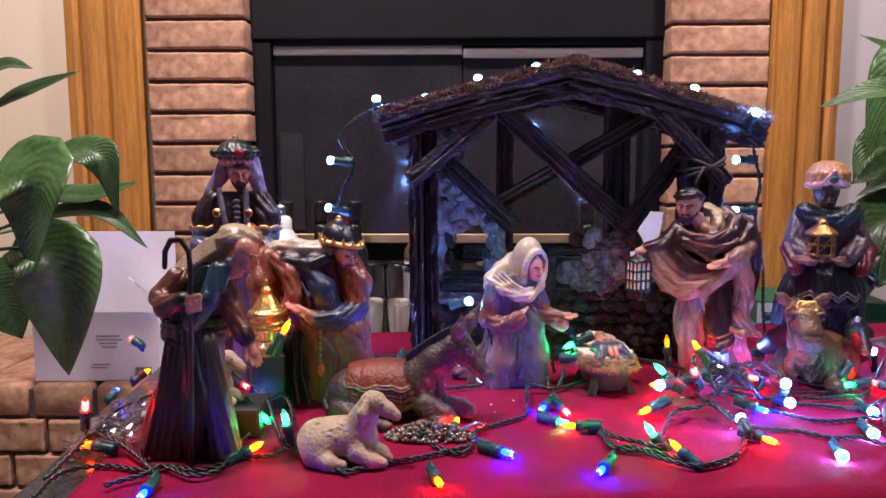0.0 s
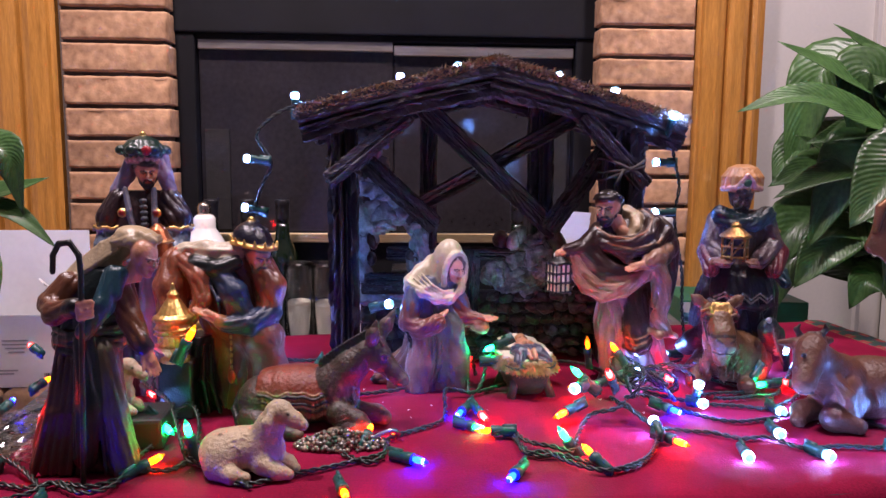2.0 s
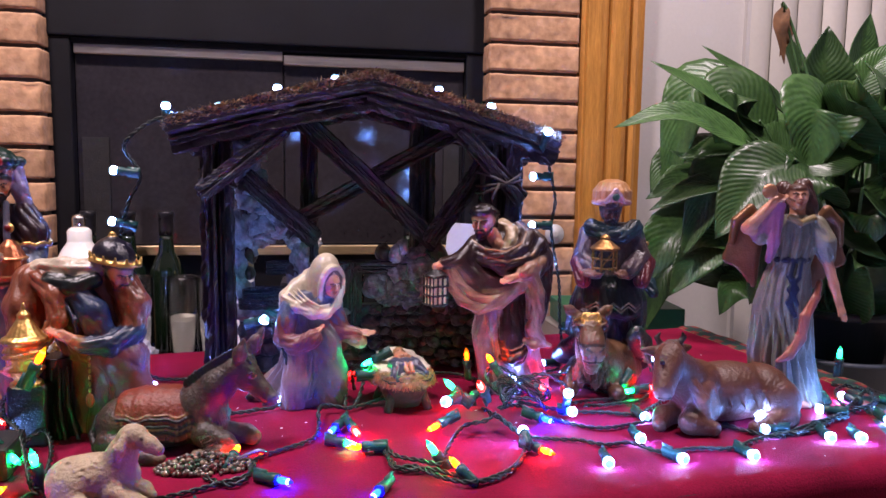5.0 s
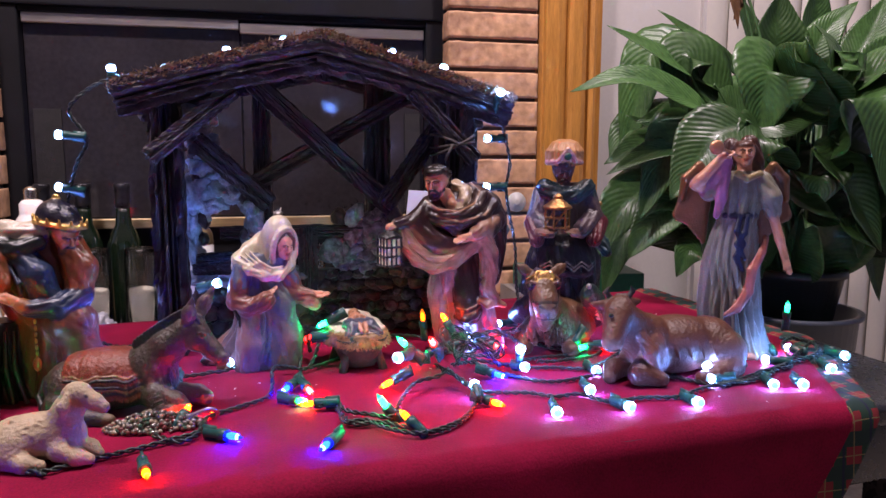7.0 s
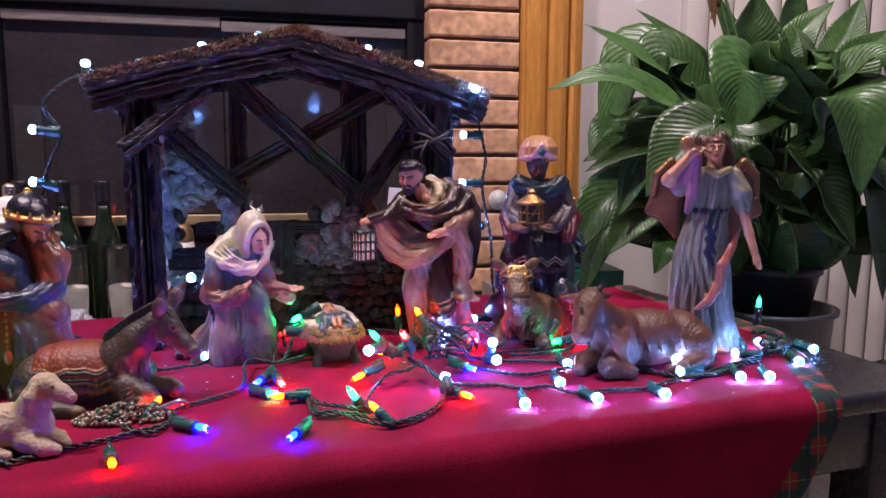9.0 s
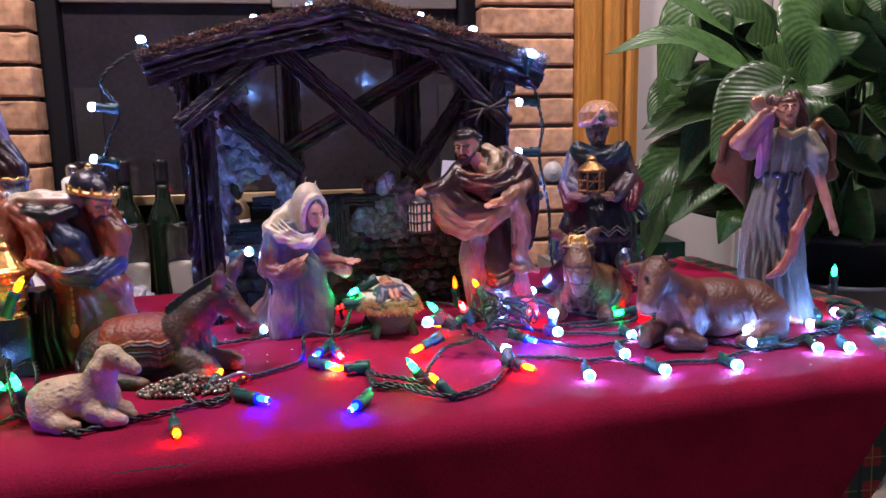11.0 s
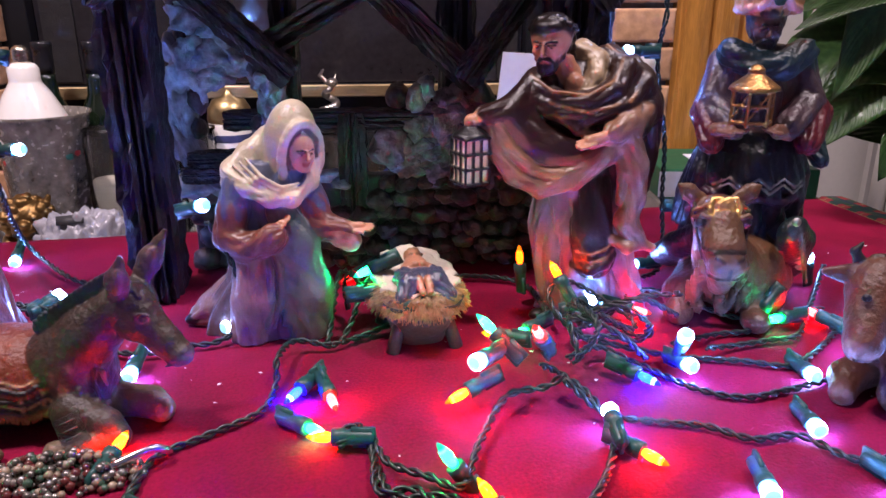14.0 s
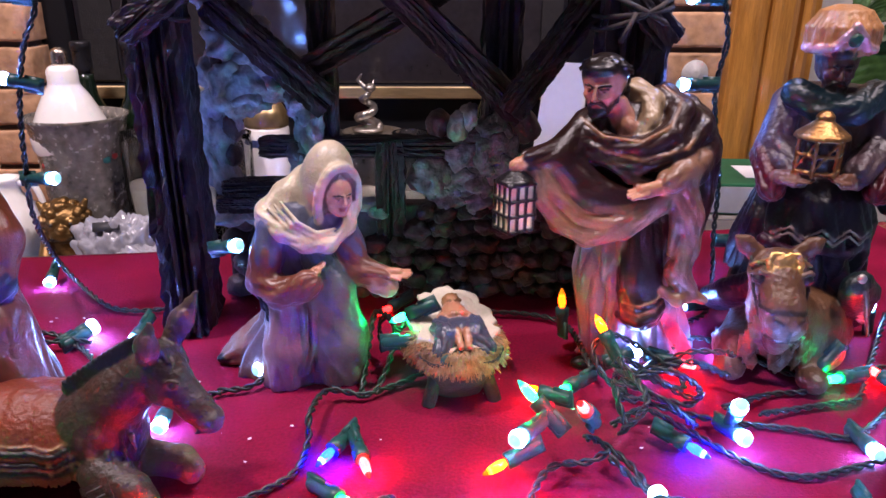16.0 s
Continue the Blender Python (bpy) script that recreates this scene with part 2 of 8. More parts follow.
dpart("pane", (0.123, 1.980, 0.118), (0.548, 1.986, 0.562), DOORGLASS, "smoked dark glass")
for xa, xb in ((-0.318, -0.262), (0.50, 0.538)):
    dpart("mesh_curtain", (xa, 1.9755, 0.125), (xb, 1.979, 0.36), MESHCURTAIN, "dark woven wire curtain", 0.0)
dpart("bottom_rail", (-0.328, 1.940, 0.097), (0.546, 1.953, 0.119), mat("aged_brass_rail", (0.62, 0.47, 0.25), 0.35, metal=0.85, vary=0.2, scale=14, stretch=(0.3, 3, 3)), "brass bottom rail")
dpart("vent_panel", (-0.328, 1.965, HEARTH_Z), (0.546, 1.998, 0.099), BLACKMETAL, "black lower vent panel")


def pilaster(name, x0, x1):
    """Fluted oak casing: flat outer fillet, coves and beads, run up the wall."""
    w = x1 - x0
    outline = [(0, 0.06), (0, 0.030), (0.10, 0.030), (0.12, 0.012), (0.17, 0.008), (0.22, 0.014), (0.24, 0.026), (0.27, 0.026), (0.29, 0.010),
               (0.36, 0.004), (0.50, 0.002), (0.56, 0.006), (0.585, 0.018), (0.62, 0.018), (0.645, 0.004), (0.72, 0.0), (0.92, 0.0), (0.94, 0.010), (1.0, 0.012), (1.0, 0.06)]
    bm = bmesh.new()
    a = [bm.verts.new((x0 + u * w, BRICK_Y + d, HEARTH_Z)) for u, d in outline]
    b = [bm.verts.new((x0 + u * w, BRICK_Y + d, CEIL_Z)) for u, d in outline]
    for i in range(len(a) - 1):
        bm.faces.new((a[i], a[i + 1], b[i + 1], b[i]))
    bm.faces.new(a[::-1])
    bm.faces.new(b)
    bmesh.ops.recalc_face_normals(bm, faces=bm.faces[:])
    return tagged(part(name, bm, OAK, smooth=False), "honey oak fluted casing beside the brick fireplace", "trim", kind="structure")


pilaster("trim_west", -0.797, -0.612)
pilaster("trim_east", 0.980, 0.812).name = "trim_east"

# raised brick hearth
hearth = structure("hearth", box((-1.3, 1.53, FLOOR_Z), (1.15, 1.945, HEARTH_Z - 0.012)), MORTAR, "raised brick hearth with dark mortar joints")
hm = [brick_mesh(0.118, 0.09, 0.06, s) for s in (21, 22, 23)]
cap = [mesh_of(rough_block((-0.055, -0.205, -0.03), (0.055, 0.205, 0.03), s), "brick") for s in (31, 32, 33)]
for m in hm + cap:
    m.materials.append(BRICK)
k = 0
for row in range(4):
    for i in range(19):
        k += 1
        ob = part("brick", hm[k % 3], None, hearth)
        ob.matrix_world = pose(-1.24 + 0.128 * i + 0.06 * (row % 2), 1.53 + 0.03, HEARTH_Z - 0.098 - 0.068 * row)
for i in range(20):
    ob = part("brick", cap[i % 3], None, hearth)
    ob.matrix_world = pose(-1.24 + 0.1215 * i, 1.52 + 0.205, HEARTH_Z - 0.030, 0, 0, 180 * (i % 2))

# vertical blinds over the glazed door on the east side
blinds = thing("vertical_blinds", (2.1, 2.12, -0.40), 0, "white vinyl vertical blinds, closed, in front of a patio door", "blinds")
part("headrail", box((-0.88, -0.03, 2.27), (1.1, 0.03, 2.33), 0.004), BLIND, blinds)
slat = None
for i in range(24):
    bm = bmesh.new()
    cols = []
    for j in range(7):
        u = j / 6 - 0.5
        y = 0.010 * (1 - 4 * u * u)
        cols.append((bm.verts.new((u * 0.086, -y, 0.0)), bm.verts.new((u * 0.086, -y, 2.27)), bm.verts.new((u * 0.086, -y + 0.0012, 0.0)), bm.verts.new((u * 0.086, -y + 0.0012, 2.27))))
    for a, b in zip(cols, cols[1:]):
        bm.faces.new((a[0], b[0], b[1], a[1]))
        bm.faces.new((b[2], a[2], a[3], b[3]))
    if slat is None:
        slat = mesh_of(bm, "slat")
        slat.materials.append(BLIND)
    else:
        bm.free()
    ob = part("slat", slat, None, blinds)
    ob.matrix_basis = pose(-0.84 + 0.078 * i, 0, 0, 0, 0, 9)
structure("trim_door", box((1.262, 1.935, FLOOR_Z), (1.272, 2.3, CEIL_Z)), WHITEWALL, "white jamb of the patio door")
structure("baseboard", box((0.985, WALL_Y - 0.014, FLOOR_Z), (1.262, WALL_Y, FLOOR_Z + 0.09), 0.004), WHITEWALL, "white baseboard along the pale wall")

# table with its red cloth; both stand a little askew to the wall
TABLE_AT, TABLE_TURN = (0.32, 1.14, 0.0), 5.5
table = thing("coffee_table", (0.32, 1.14, FLOOR_Z), TABLE_TURN, "black lacquered coffee table under a red felt cloth", "table")
TH = -FLOOR_Z
part("tabletop", box((-0.63, -0.325, TH - 0.030), (0.655, 0.335, TH - 0.005), 0.006), TABLEPAINT, table)
for sx in (-1, 1):
    for sy in (-1, 1):
        cx, cy = (-0.57 if sx < 0 else 0.595), 0.28 * sy
        part("leg", box((cx - 0.03, cy - 0.03, 0), (cx + 0.03, cy + 0.03, TH - 0.03), 0.004), TABLEPAINT, table)
part("apron", box((-0.57, -0.305, TH - 0.105), (0.60, -0.285, TH - 0.03), 0.003), TABLEPAINT, table)
part("apron", box((-0.57, 0.285, TH - 0.105), (0.60, 0.305, TH - 0.03), 0.003), TABLEPAINT, table)
part("apron", box((0.60, -0.285, TH - 0.105), (0.615, 0.285, TH - 0.03), 0.003), TABLEPAINT, table)
part("apron", box((-0.59, -0.285, TH - 0.105), (-0.57, 0.285, TH - 0.03), 0.003), TABLEPAINT, table)

PLAID = bpy.data.materials.new("red_green_plaid")
PLAID.use_nodes = True
nt = PLAID.node_tree
pb = nt.nodes["Principled BSDF"]
pb.inputs["Roughness"].default_value = 0.9
uvn = nt.nodes.new("ShaderNodeUVMap")
sep = nt.nodes.new("ShaderNodeSeparateXYZ")
nt.links.new(uvn.outputs[0], sep.inputs[0])


def band(axis, freq, width, shift):
    a = nt.nodes.new("ShaderNodeMath")
    a.operation = "MULTIPLY_ADD"
    a.inputs[1].default_value, a.inputs[2].default_value = freq, shift
    nt.links.new(sep.outputs[axis], a.inputs[0])
    f = nt.nodes.new("ShaderNodeMath")
    f.operation = "FRACT"
    nt.links.new(a.outputs[0], f.inputs[0])
    c = nt.nodes.new("ShaderNodeMath")
    c.operation = "LESS_THAN"
    c.inputs[1].default_value = width
    nt.links.new(f.outputs[0], c.inputs[0])
    return c.outputs[0]


prev = None
for colour, axis, freq, width, shift in (((0.004, 0.028, 0.014), 0, 28, 0.45, 0), ((0.004, 0.022, 0.018), 1, 28, 0.45, 0.2),
                                         ((0.16, 0.13, 0.05), 0, 28, 0.035, 0.3), ((0.16, 0.13, 0.05), 1, 28, 0.035, 0.5), ((0.004, 0.006, 0.03), 0, 28, 0.09, 0.7)):
    mixn = nt.nodes.new("ShaderNodeMix")
    mixn.data_type = "RGBA"
    if prev is None:
        mixn.inputs["A"].default_value = (0.16, 0.006, 0.012, 1)
    else:
        nt.links.new(prev, mixn.inputs["A"])
    mixn.inputs["B"].default_value = (*colour, 1)
    nt.links.new(band(axis, freq, width, shift), mixn.inputs["Factor"])
    prev = mixn.outputs["Result"]
nt.links.new(prev, pb.inputs["Base Color"])


def cloth_mesh():
    """Felt lying on the table and hanging over its front and east edge, with a plaid hem."""
    bm = bmesh.new()
    uvl = bm.loops.layers.uv.new("UVMap")
    nx, ny = 160, 110
    X0, Y0, Y1 = -0.575, -0.66, 0.315
    ye, rad, hem = -0.322, 0.020, 0.034               # front fold, its roundness, the plaid hem

    def edge(t):
        return min(0.600, max(0.455, 0.492 + 0.62 * (t + 0.263))) - 0.62 * max(0.0, ye - 0.02 - t)

    V, flat = [], []
    for j in range(ny + 1):
        t = Y0 + (Y1 - Y0) * j / ny
        for i in range(nx + 1):
            u = i / nx
            s = X0 + (edge(t) - X0) * u / 0.94 if u < 0.94 else edge(t) + hem * (u - 0.94) / 0.06
            over = ye + 0.012 - t
            x, y, drop = s, t, 0.0
            if over > 0:
                arc = rad * math.pi / 2
                a = min(over, arc) / rad
                y, drop = ye + 0.012 - rad * math.sin(a), rad * (1 - math.cos(a))
                if over > arc:
                    y, drop = y - 0.07 * (over - arc), drop + (over - arc)
                y -= (0.008 * math.sin(s * 11 + 1.3) + 0.004 * math.sin(s * 29)) * min(1, drop * 6)
            z = -drop + 0.0012 * noise.noise(Vector((s * 9, t * 9, 2))) + 0.0006 * noise.noise(Vector((s * 40, t * 40, 2)))
            if u > 0.94 and drop < 0.02:
                z += 0.003 * noise.noise(Vector((s * 8, t * 22, 4))) + 0.002
            V.append(bm.verts.new((x, y, z)))
            flat.append((s, t))
    for j in range(ny):
        for i in range(nx):
            ids = (j * (nx + 1) + i, j * (nx + 1) + i + 1, (j + 1) * (nx + 1) + i + 1, (j + 1) * (nx + 1) + i)
            f = bm.faces.new([V[q] for q in ids])
            f.material_index = 1 if (i + 0.5) / nx > 0.94 else 0
            for lp, q in zip(f.loops, ids):
                lp[uvl].uv = flat[q]
    return mesh_of(bm, "tablecloth")


cloth = part("tablecloth", cloth_mesh(), [FELT, PLAID])
cloth.matrix_world = pose(*TABLE_AT, 0, 0, TABLE_TURN)
tagged(cloth, "red felt cloth with plaid hem, draped over the black table", "tablecloth")
sol = cloth.modifiers.new("thickness", "SOLIDIFY")
sol.thickness, sol.offset = 0.002, -1


# ---- painted resin statues: one closed mesh each, from blended solids ----
def resin(name, rough, coat, bump, bscale):
    m = bpy.data.materials.new(name)
    m.use_nodes = True
    t = m.node_tree
    b = t.nodes["Principled BSDF"]
    at = t.nodes.new("ShaderNodeAttribute")
    at.attribute_name = "paint"
    co = t.nodes.new("ShaderNodeTexCoord")
    n1 = t.nodes.new("ShaderNodeTexNoise")
    n1.inputs["Scale"].default_value, n1.inputs["Detail"].default_value = bscale, 6
    n2 = t.nodes.new("ShaderNodeTexNoise")
    n2.inputs["Scale"].default_value, n2.inputs["Detail"].default_value = 45, 4
    hs = t.nodes.new("ShaderNodeHueSaturation")
    mr = t.nodes.new("ShaderNodeMapRange")
    mr.inputs["From Min"].default_value, mr.inputs["From Max"].default_value = 0.3, 0.7
    mr.inputs["To Min"].default_value, mr.inputs["To Max"].default_value = 0.72, 1.18
    bp = t.nodes.new("ShaderNodeBump")
    bp.inputs["Strength"].default_value, bp.inputs["Distance"].default_value = bump, 0.002
    rr = t.nodes.new("ShaderNodeMapRange")
    rr.inputs["To Min"].default_value, rr.inputs["To Max"].default_value = rough - 0.12, rough + 0.12
    L = t.links.new
    L(co.outputs["Object"], n1.inputs["Vector"])
    L(co.outputs["Object"], n2.inputs["Vector"])
    L(n2.outputs["Fac"], mr.inputs["Value"])
    L(mr.outputs["Result"], hs.inputs["Value"])
    L(at.outputs["Color"], hs.inputs["Color"])
    L(hs.outputs["Color"], b.inputs["Base Color"])
    L(at.outputs["Alpha"], b.inputs["Metallic"])
    L(n1.outputs["Fac"], bp.inputs["Height"])
    L(n2.outputs["Fac"], rr.inputs["Value"])
    L(rr.outputs["Result"], b.inputs["Roughness"])
    L(bp.outputs["Normal"], b.inputs["Normal"])
    b.inputs["Coat Weight"].default_value, b.inputs["Coat Roughness"].default_value = coat, 0.15
    return m


RESIN = resin("painted_resin", 0.34, 0.0, 0.30, 380)
FUR = resin("painted_resin_fur", 0.48, 0.0, 0.7, 240)
SATIN = resin("satin_painted_resin", 0.42, 0.0, 0.45, 300)
STONEWARE = resin("matte_painted_resin", 0.6, 0.0, 0.75, 300)

SKIN, HAIR, CREAM, GOLD = (0.56, 0.33, 0.23), (0.030, 0.017, 0.012), (0.60, 0.54, 0.44), (0.72, 0.46, 0.15, 1.0)
BLACK, WINE, TAN, LILAC = (0.012, 0.012, 0.014), (0.050, 0.019, 0.017), (0.32, 0.20, 0.14), (0.36, 0.31, 0.40)
NAVY, TEALGREEN, RUST, GREYBLUE = (0.030, 0.045, 0.10), (0.015, 0.065, 0.060), (0.27, 0.11, 0.065), (0.28, 0.31, 0.36)


class Statue:
    """Collects solids in millimetres (x right, y away, z up) and meshes their smooth union."""

    def __init__(self, cell=1.6, k=3.0, grain=0.0):
        self.cell, self.k, self.solids, self.grain = cell, k, [], grain

    def add(self, lo, hi, f, colour, k):
        self.solids.append((np.array(lo, float), np.array(hi, float), f, colour, self.k if k is None else k))

    def ell(self, c, r, colour, tilt=0, k=None, axis="y"):
        c, r = np.array(c, float), np.array(r if hasattr(r, "__len__") else (r, r, r), float)
        a = radians(tilt)
        ca, sa = math.cos(a), math.sin(a)
        big = r.max()

        def f(x, y, z):
            x, y, z = x - c[0], y - c[1], z - c[2]
            if axis == "y":
                x, z = ca * x + sa * z, -sa * x + ca * z
            elif axis == "x":
                y, z = ca * y + sa * z, -sa * y + ca * z
            else:
                x, y = ca * x + sa * y, -sa * x + ca * y
            q = np.sqrt((x / r[0]) ** 2 + (y / r[1]) ** 2 + (z / r[2]) ** 2) + 1e-6
            g = np.sqrt((x / r[0] ** 2) ** 2 + (y / r[1] ** 2) ** 2 + (z / r[2] ** 2) ** 2) + 1e-6
            return q * (q - 1) / g
        self.add(c - big, c + big, f, colour, k)

    def cap(self, a, b, ra, rb, colour, k=None, folds=None, flat=1.0):
        a, b = np.array(a, float), np.array(b, float)
        ab = b - a
        n2 = ab @ ab + 1e-9
        u = ab / math.sqrt(n2)
        s = np.cross(u, (0.0, -1.0, 0.15))
        s /= np.linalg.norm(s) + 1e-9
        w = np.cross(u, s)
        big = max(ra, rb) * 1.15 * max(1, 1 / flat if flat < 1 else flat)

        def f(x, y, z):
            x, y, z = x - a[0], y - a[1], z - a[2]
            t = np.clip((x * ab[0] + y * ab[1] + z * ab[2]) / n2, 0, 1)
            x, y, z = x - t * ab[0], y - t * ab[1], z - t * ab[2]
            if flat != 1.0:
                m = (x * w[0] + y * w[1] + z * w[2]) * (1 / flat - 1)
                x, y, z = x + m * w[0], y + m * w[1], z + m * w[2]
            d = np.sqrt(x * x + y * y + z * z) - (ra + (rb - ra) * t)
            if folds:
                th = np.arctan2(x * w[0] + y * w[1] + z * w[2], x * s[0] + y * s[1] + z * s[2])
                d = d - folds[1] * (1.1 * np.abs(np.sin(folds[0] * 0.5 * th + 2.2 * t + folds[0])) + 0.22 * np.abs(np.sin(folds[0] * 1.1 * th - 2 * t)) - 0.15)
            return d * (min(1.0, flat) if flat < 1 else 1)
        self.add(np.minimum(a, b) - big, np.maximum(a, b) + big, f, colour, k)

    def chain(self, pts, radii, colour, k=None, folds=None, flat=1.0):
        for (a, b), (ra, rb) in zip(zip(pts, pts[1:]), zip(radii, radii[1:])):
            self.cap(a, b, ra, rb, colour, k, folds, flat)

    def loft(self, levels, colour, folds=None, k=None):
        """A body of stacked ellipses (z, cx, cy, rx, ry); folds: count, depth, twist, phase."""
        lv = np.array(sorted(levels), float)
        lo = (lv[:, 1] - lv[:, 3]).min() - 6, (lv[:, 2] - lv[:, 4]).min() - 6, lv[0, 0] - 2
        hi = (lv[:, 1] + lv[:, 3]).max() + 6, (lv[:, 2] + lv[:, 4]).max() + 6, lv[-1, 0] + 2

        def f(x, y, z):
            cx, cy, rx, ry = [np.interp(z, lv[:, 0], lv[:, i]) for i in (1, 2, 3, 4)]
            x, y = x - cx, y - cy
            if folds:
                th = np.arctan2(y / ry, x / rx)
                tw = folds[2] * z * 0.01
                wob = np.sin(folds[0] * 0.5 * th + tw + folds[3] + 0.9 * np.sin(2 * th + z * 0.035 + folds[3]) + 0.5 * np.sin(z * 0.06))
                fine = np.abs(np.sin(folds[0] * 1.15 * th - tw * 1.7 + 2.1 * folds[3] + 1.2 * np.sin(z * 0.05)))
                grow = folds[1] * (1.45 * np.abs(wob) + 0.55 * fine - 1.0) * np.clip((lv[-1, 0] - z) / (lv[-1, 0] - lv[0, 0]) * 1.6, 0.15, 1)
            else:
                grow = 0.0
            q = np.sqrt((x / rx) ** 2 + (y / ry) ** 2)
            d = (q - 1) * np.minimum(rx, ry) * 0.9 - grow
            return np.maximum(d, np.maximum(lv[0, 0] - z, z - lv[-1, 0]))
        self.add(lo, hi, f, colour, k)

    def block(self, c, half, colour, k=0.5, turn=0, r=1.0):
        c, half = np.array(c, float), np.array(half, float)
        ca, sa = math.cos(radians(turn)), math.sin(radians(turn))
        big = np.array((math.hypot(half[0], half[1]),) * 2 + (half[2],))

        def f(x, y, z):
            x, y, z = x - c[0], y - c[1], z - c[2]
            x, y = ca * x + sa * y, -sa * x + ca * y
            q = [np.abs(v) - h + r for v, h in zip((x, y, z), half)]
            return np.sqrt(sum(np.maximum(v, 0) ** 2 for v in q)) + np.minimum(np.maximum(np.maximum(q[0], q[1]), q[2]), 0) - r
        self.add(c - big, c + big, f, colour, k)

    def carve(self, c, r, tilt=0, k=2.0, axis="y"):
        """Hollows the body out with an ellipsoid."""
        self.ell(c, r, None, tilt, k, axis)

    def head(self, c, r, yaw=0, nod=0, skin=SKIN, hair=HAIR, beard=None, top=True, long_beard=0.0):
        """A carved head: face towards -y turned by yaw (degrees to +x), bowed by nod."""
        m = Matrix.Rotation(radians(yaw), 3, "Z") @ Matrix.Rotation(radians(nod), 3, "X")
        lip, dark = [v * f for v, f in zip(skin, (0.72, 0.42, 0.42))], (0.016, 0.011, 0.010)
        brow = hair or [v * 0.4 for v in skin]

        def p(x, y, z):
            v = m @ Vector((x * r, y * r, z * r))
            return (c[0] + v.x, c[1] + v.y, c[2] + v.z)
        self.ell(p(0, 0.05, 0.20), (r * 0.78, r * 0.88, r * 0.88), skin)
        self.ell(p(0, -0.30, -0.32), (r * 0.56, r * 0.54, r * 0.60), skin)
        self.ell(p(0, -0.62, -0.80), (r * 0.24, r * 0.20, r * 0.17), skin, k=3)
        for sx in (-1, 1):
            self.ell(p(0.40 * sx, -0.58, -0.12), r * 0.20, skin, k=2.5)
            self.carve(p(0.31 * sx, -0.98, 0.13), (r * 0.22, r * 0.15, r * 0.13), k=1.5)
        for sx in (-1, 1):
            self.ell(p(0.30 * sx, -0.775, 0.13), (r * 0.15, r * 0.10, r * 0.085), [min(1.0, v * 1.25) for v in skin], k=0.4)
            self.ell(p(0.29 * sx, -0.83, 0.12), r * 0.07, dark, k=0.3)
            self.cap(p(0.16 * sx, -0.87, 0.19), p(0.44 * sx, -0.76, 0.19), r * 0.03, r * 0.03, dark, k=0.3)
            self.chain([p(0.12 * sx, -0.90, 0.31), p(0.30 * sx, -0.88, 0.37), p(0.50 * sx, -0.70, 0.30)], [r * 0.055, r * 0.06, r * 0.04], brow, k=0.8)
            self.ell(p(0.10 * sx, -0.99, -0.15), r * 0.075, skin, k=1.0)
        self.cap(p(0, -0.86, 0.26), p(0, -1.10, -0.09), r * 0.07, r * 0.105, skin, k=1.4)
        self.cap(p(-0.17, -0.83, -0.41), p(0.17, -0.83, -0.41), r * 0.05, r * 0.05, lip, k=0.5)
        self.cap(p(-0.12, -0.82, -0.50), p(0.12, -0.82, -0.50), r * 0.055, r * 0.055, lip, k=0.5)
        if top and hair:
            self.ell(p(0, 0.20, 0.46), (r * 0.88, r * 0.86, r * 0.72), hair)
            self.ell(p(0, 0.42, -0.10), (r * 0.74, r * 0.52, r * 0.72), hair)
            self.ell(p(0, -0.20, 0.74), (r * 0.64, r * 0.64, r * 0.32), hair)
            tuft = random.Random(int(c[2] * 7))
            for i in range(46):
                a, b = tuft.uniform(-0.25, 3.39), tuft.uniform(0.05, 1.45)
                q = Vector((0.88 * math.cos(a) * math.cos(b), 0.22 + 0.86 * math.sin(a) * math.cos(b) - 0.50 * math.sin(b), 0.42 + 0.74 * math.sin(b)))
                e = q + Vector((0.10 * q.x + tuft.uniform(-0.14, 0.14), tuft.uniform(0.10, 0.30), tuft.uniform(-0.30, -0.12)))
                self.chain([p(*q), p(*(q.lerp(e, 0.5) * 1.05)), p(*e)], [r * 0.06, r * 0.095, r * 0.04], hair, k=0.5)
        if beard:
            self.ell(p(0, -0.52, -0.76), (r * 0.42, r * 0.32, r * 0.36), beard)
            curl = random.Random(int(c[2] * 3) + 1)
            for i in range(40):
                u = curl.uniform(-1, 1)
                side = abs(u)
                a = Vector((0.60 * u, -0.80 + 0.62 * side * side, -0.60 + 0.62 * max(0.0, side - 0.35) + curl.uniform(-0.16, 0.10)))
                e = a + Vector((-0.12 * u + curl.uniform(-0.08, 0.08), -0.02 + 0.06 * side, -0.26 - long_beard * (1 - 0.8 * side) * curl.uniform(0.6, 1.0)))
                w = curl.uniform(-0.07, 0.07)
                self.chain([p(*a), p(*(a.lerp(e, 0.5) + Vector((w, -0.05, 0)))), p(*e)], [r * 0.075, r * 0.085, r * 0.035], beard, k=0.7)
            for sx in (-1, 1):
                self.chain([p(0.03 * sx, -0.93, -0.31), p(0.20 * sx, -0.88, -0.36), p(0.33 * sx, -0.76, -0.55)], [r * 0.06, r * 0.075, r * 0.05], beard, k=0.6)

    def hand(self, wrist, tip, r, colour=SKIN):
        w, t = np.array(wrist, float), np.array(tip, float)
        d = t - w
        side = np.cross(d, (0, -0.4, 1.0))
        side /= np.linalg.norm(side) + 1e-9
        self.cap(w, w + 0.5 * d, r, r * 1.05, colour, k=1.5, flat=0.7)
        for i in range(4):
            o = side * r * (i - 1.5) * 0.52
            self.cap(w + 0.45 * d + o, t + o * 1.1 - d * 0.07 * abs(i - 1.4), r * 0.34, r * 0.26, colour, k=0.7)
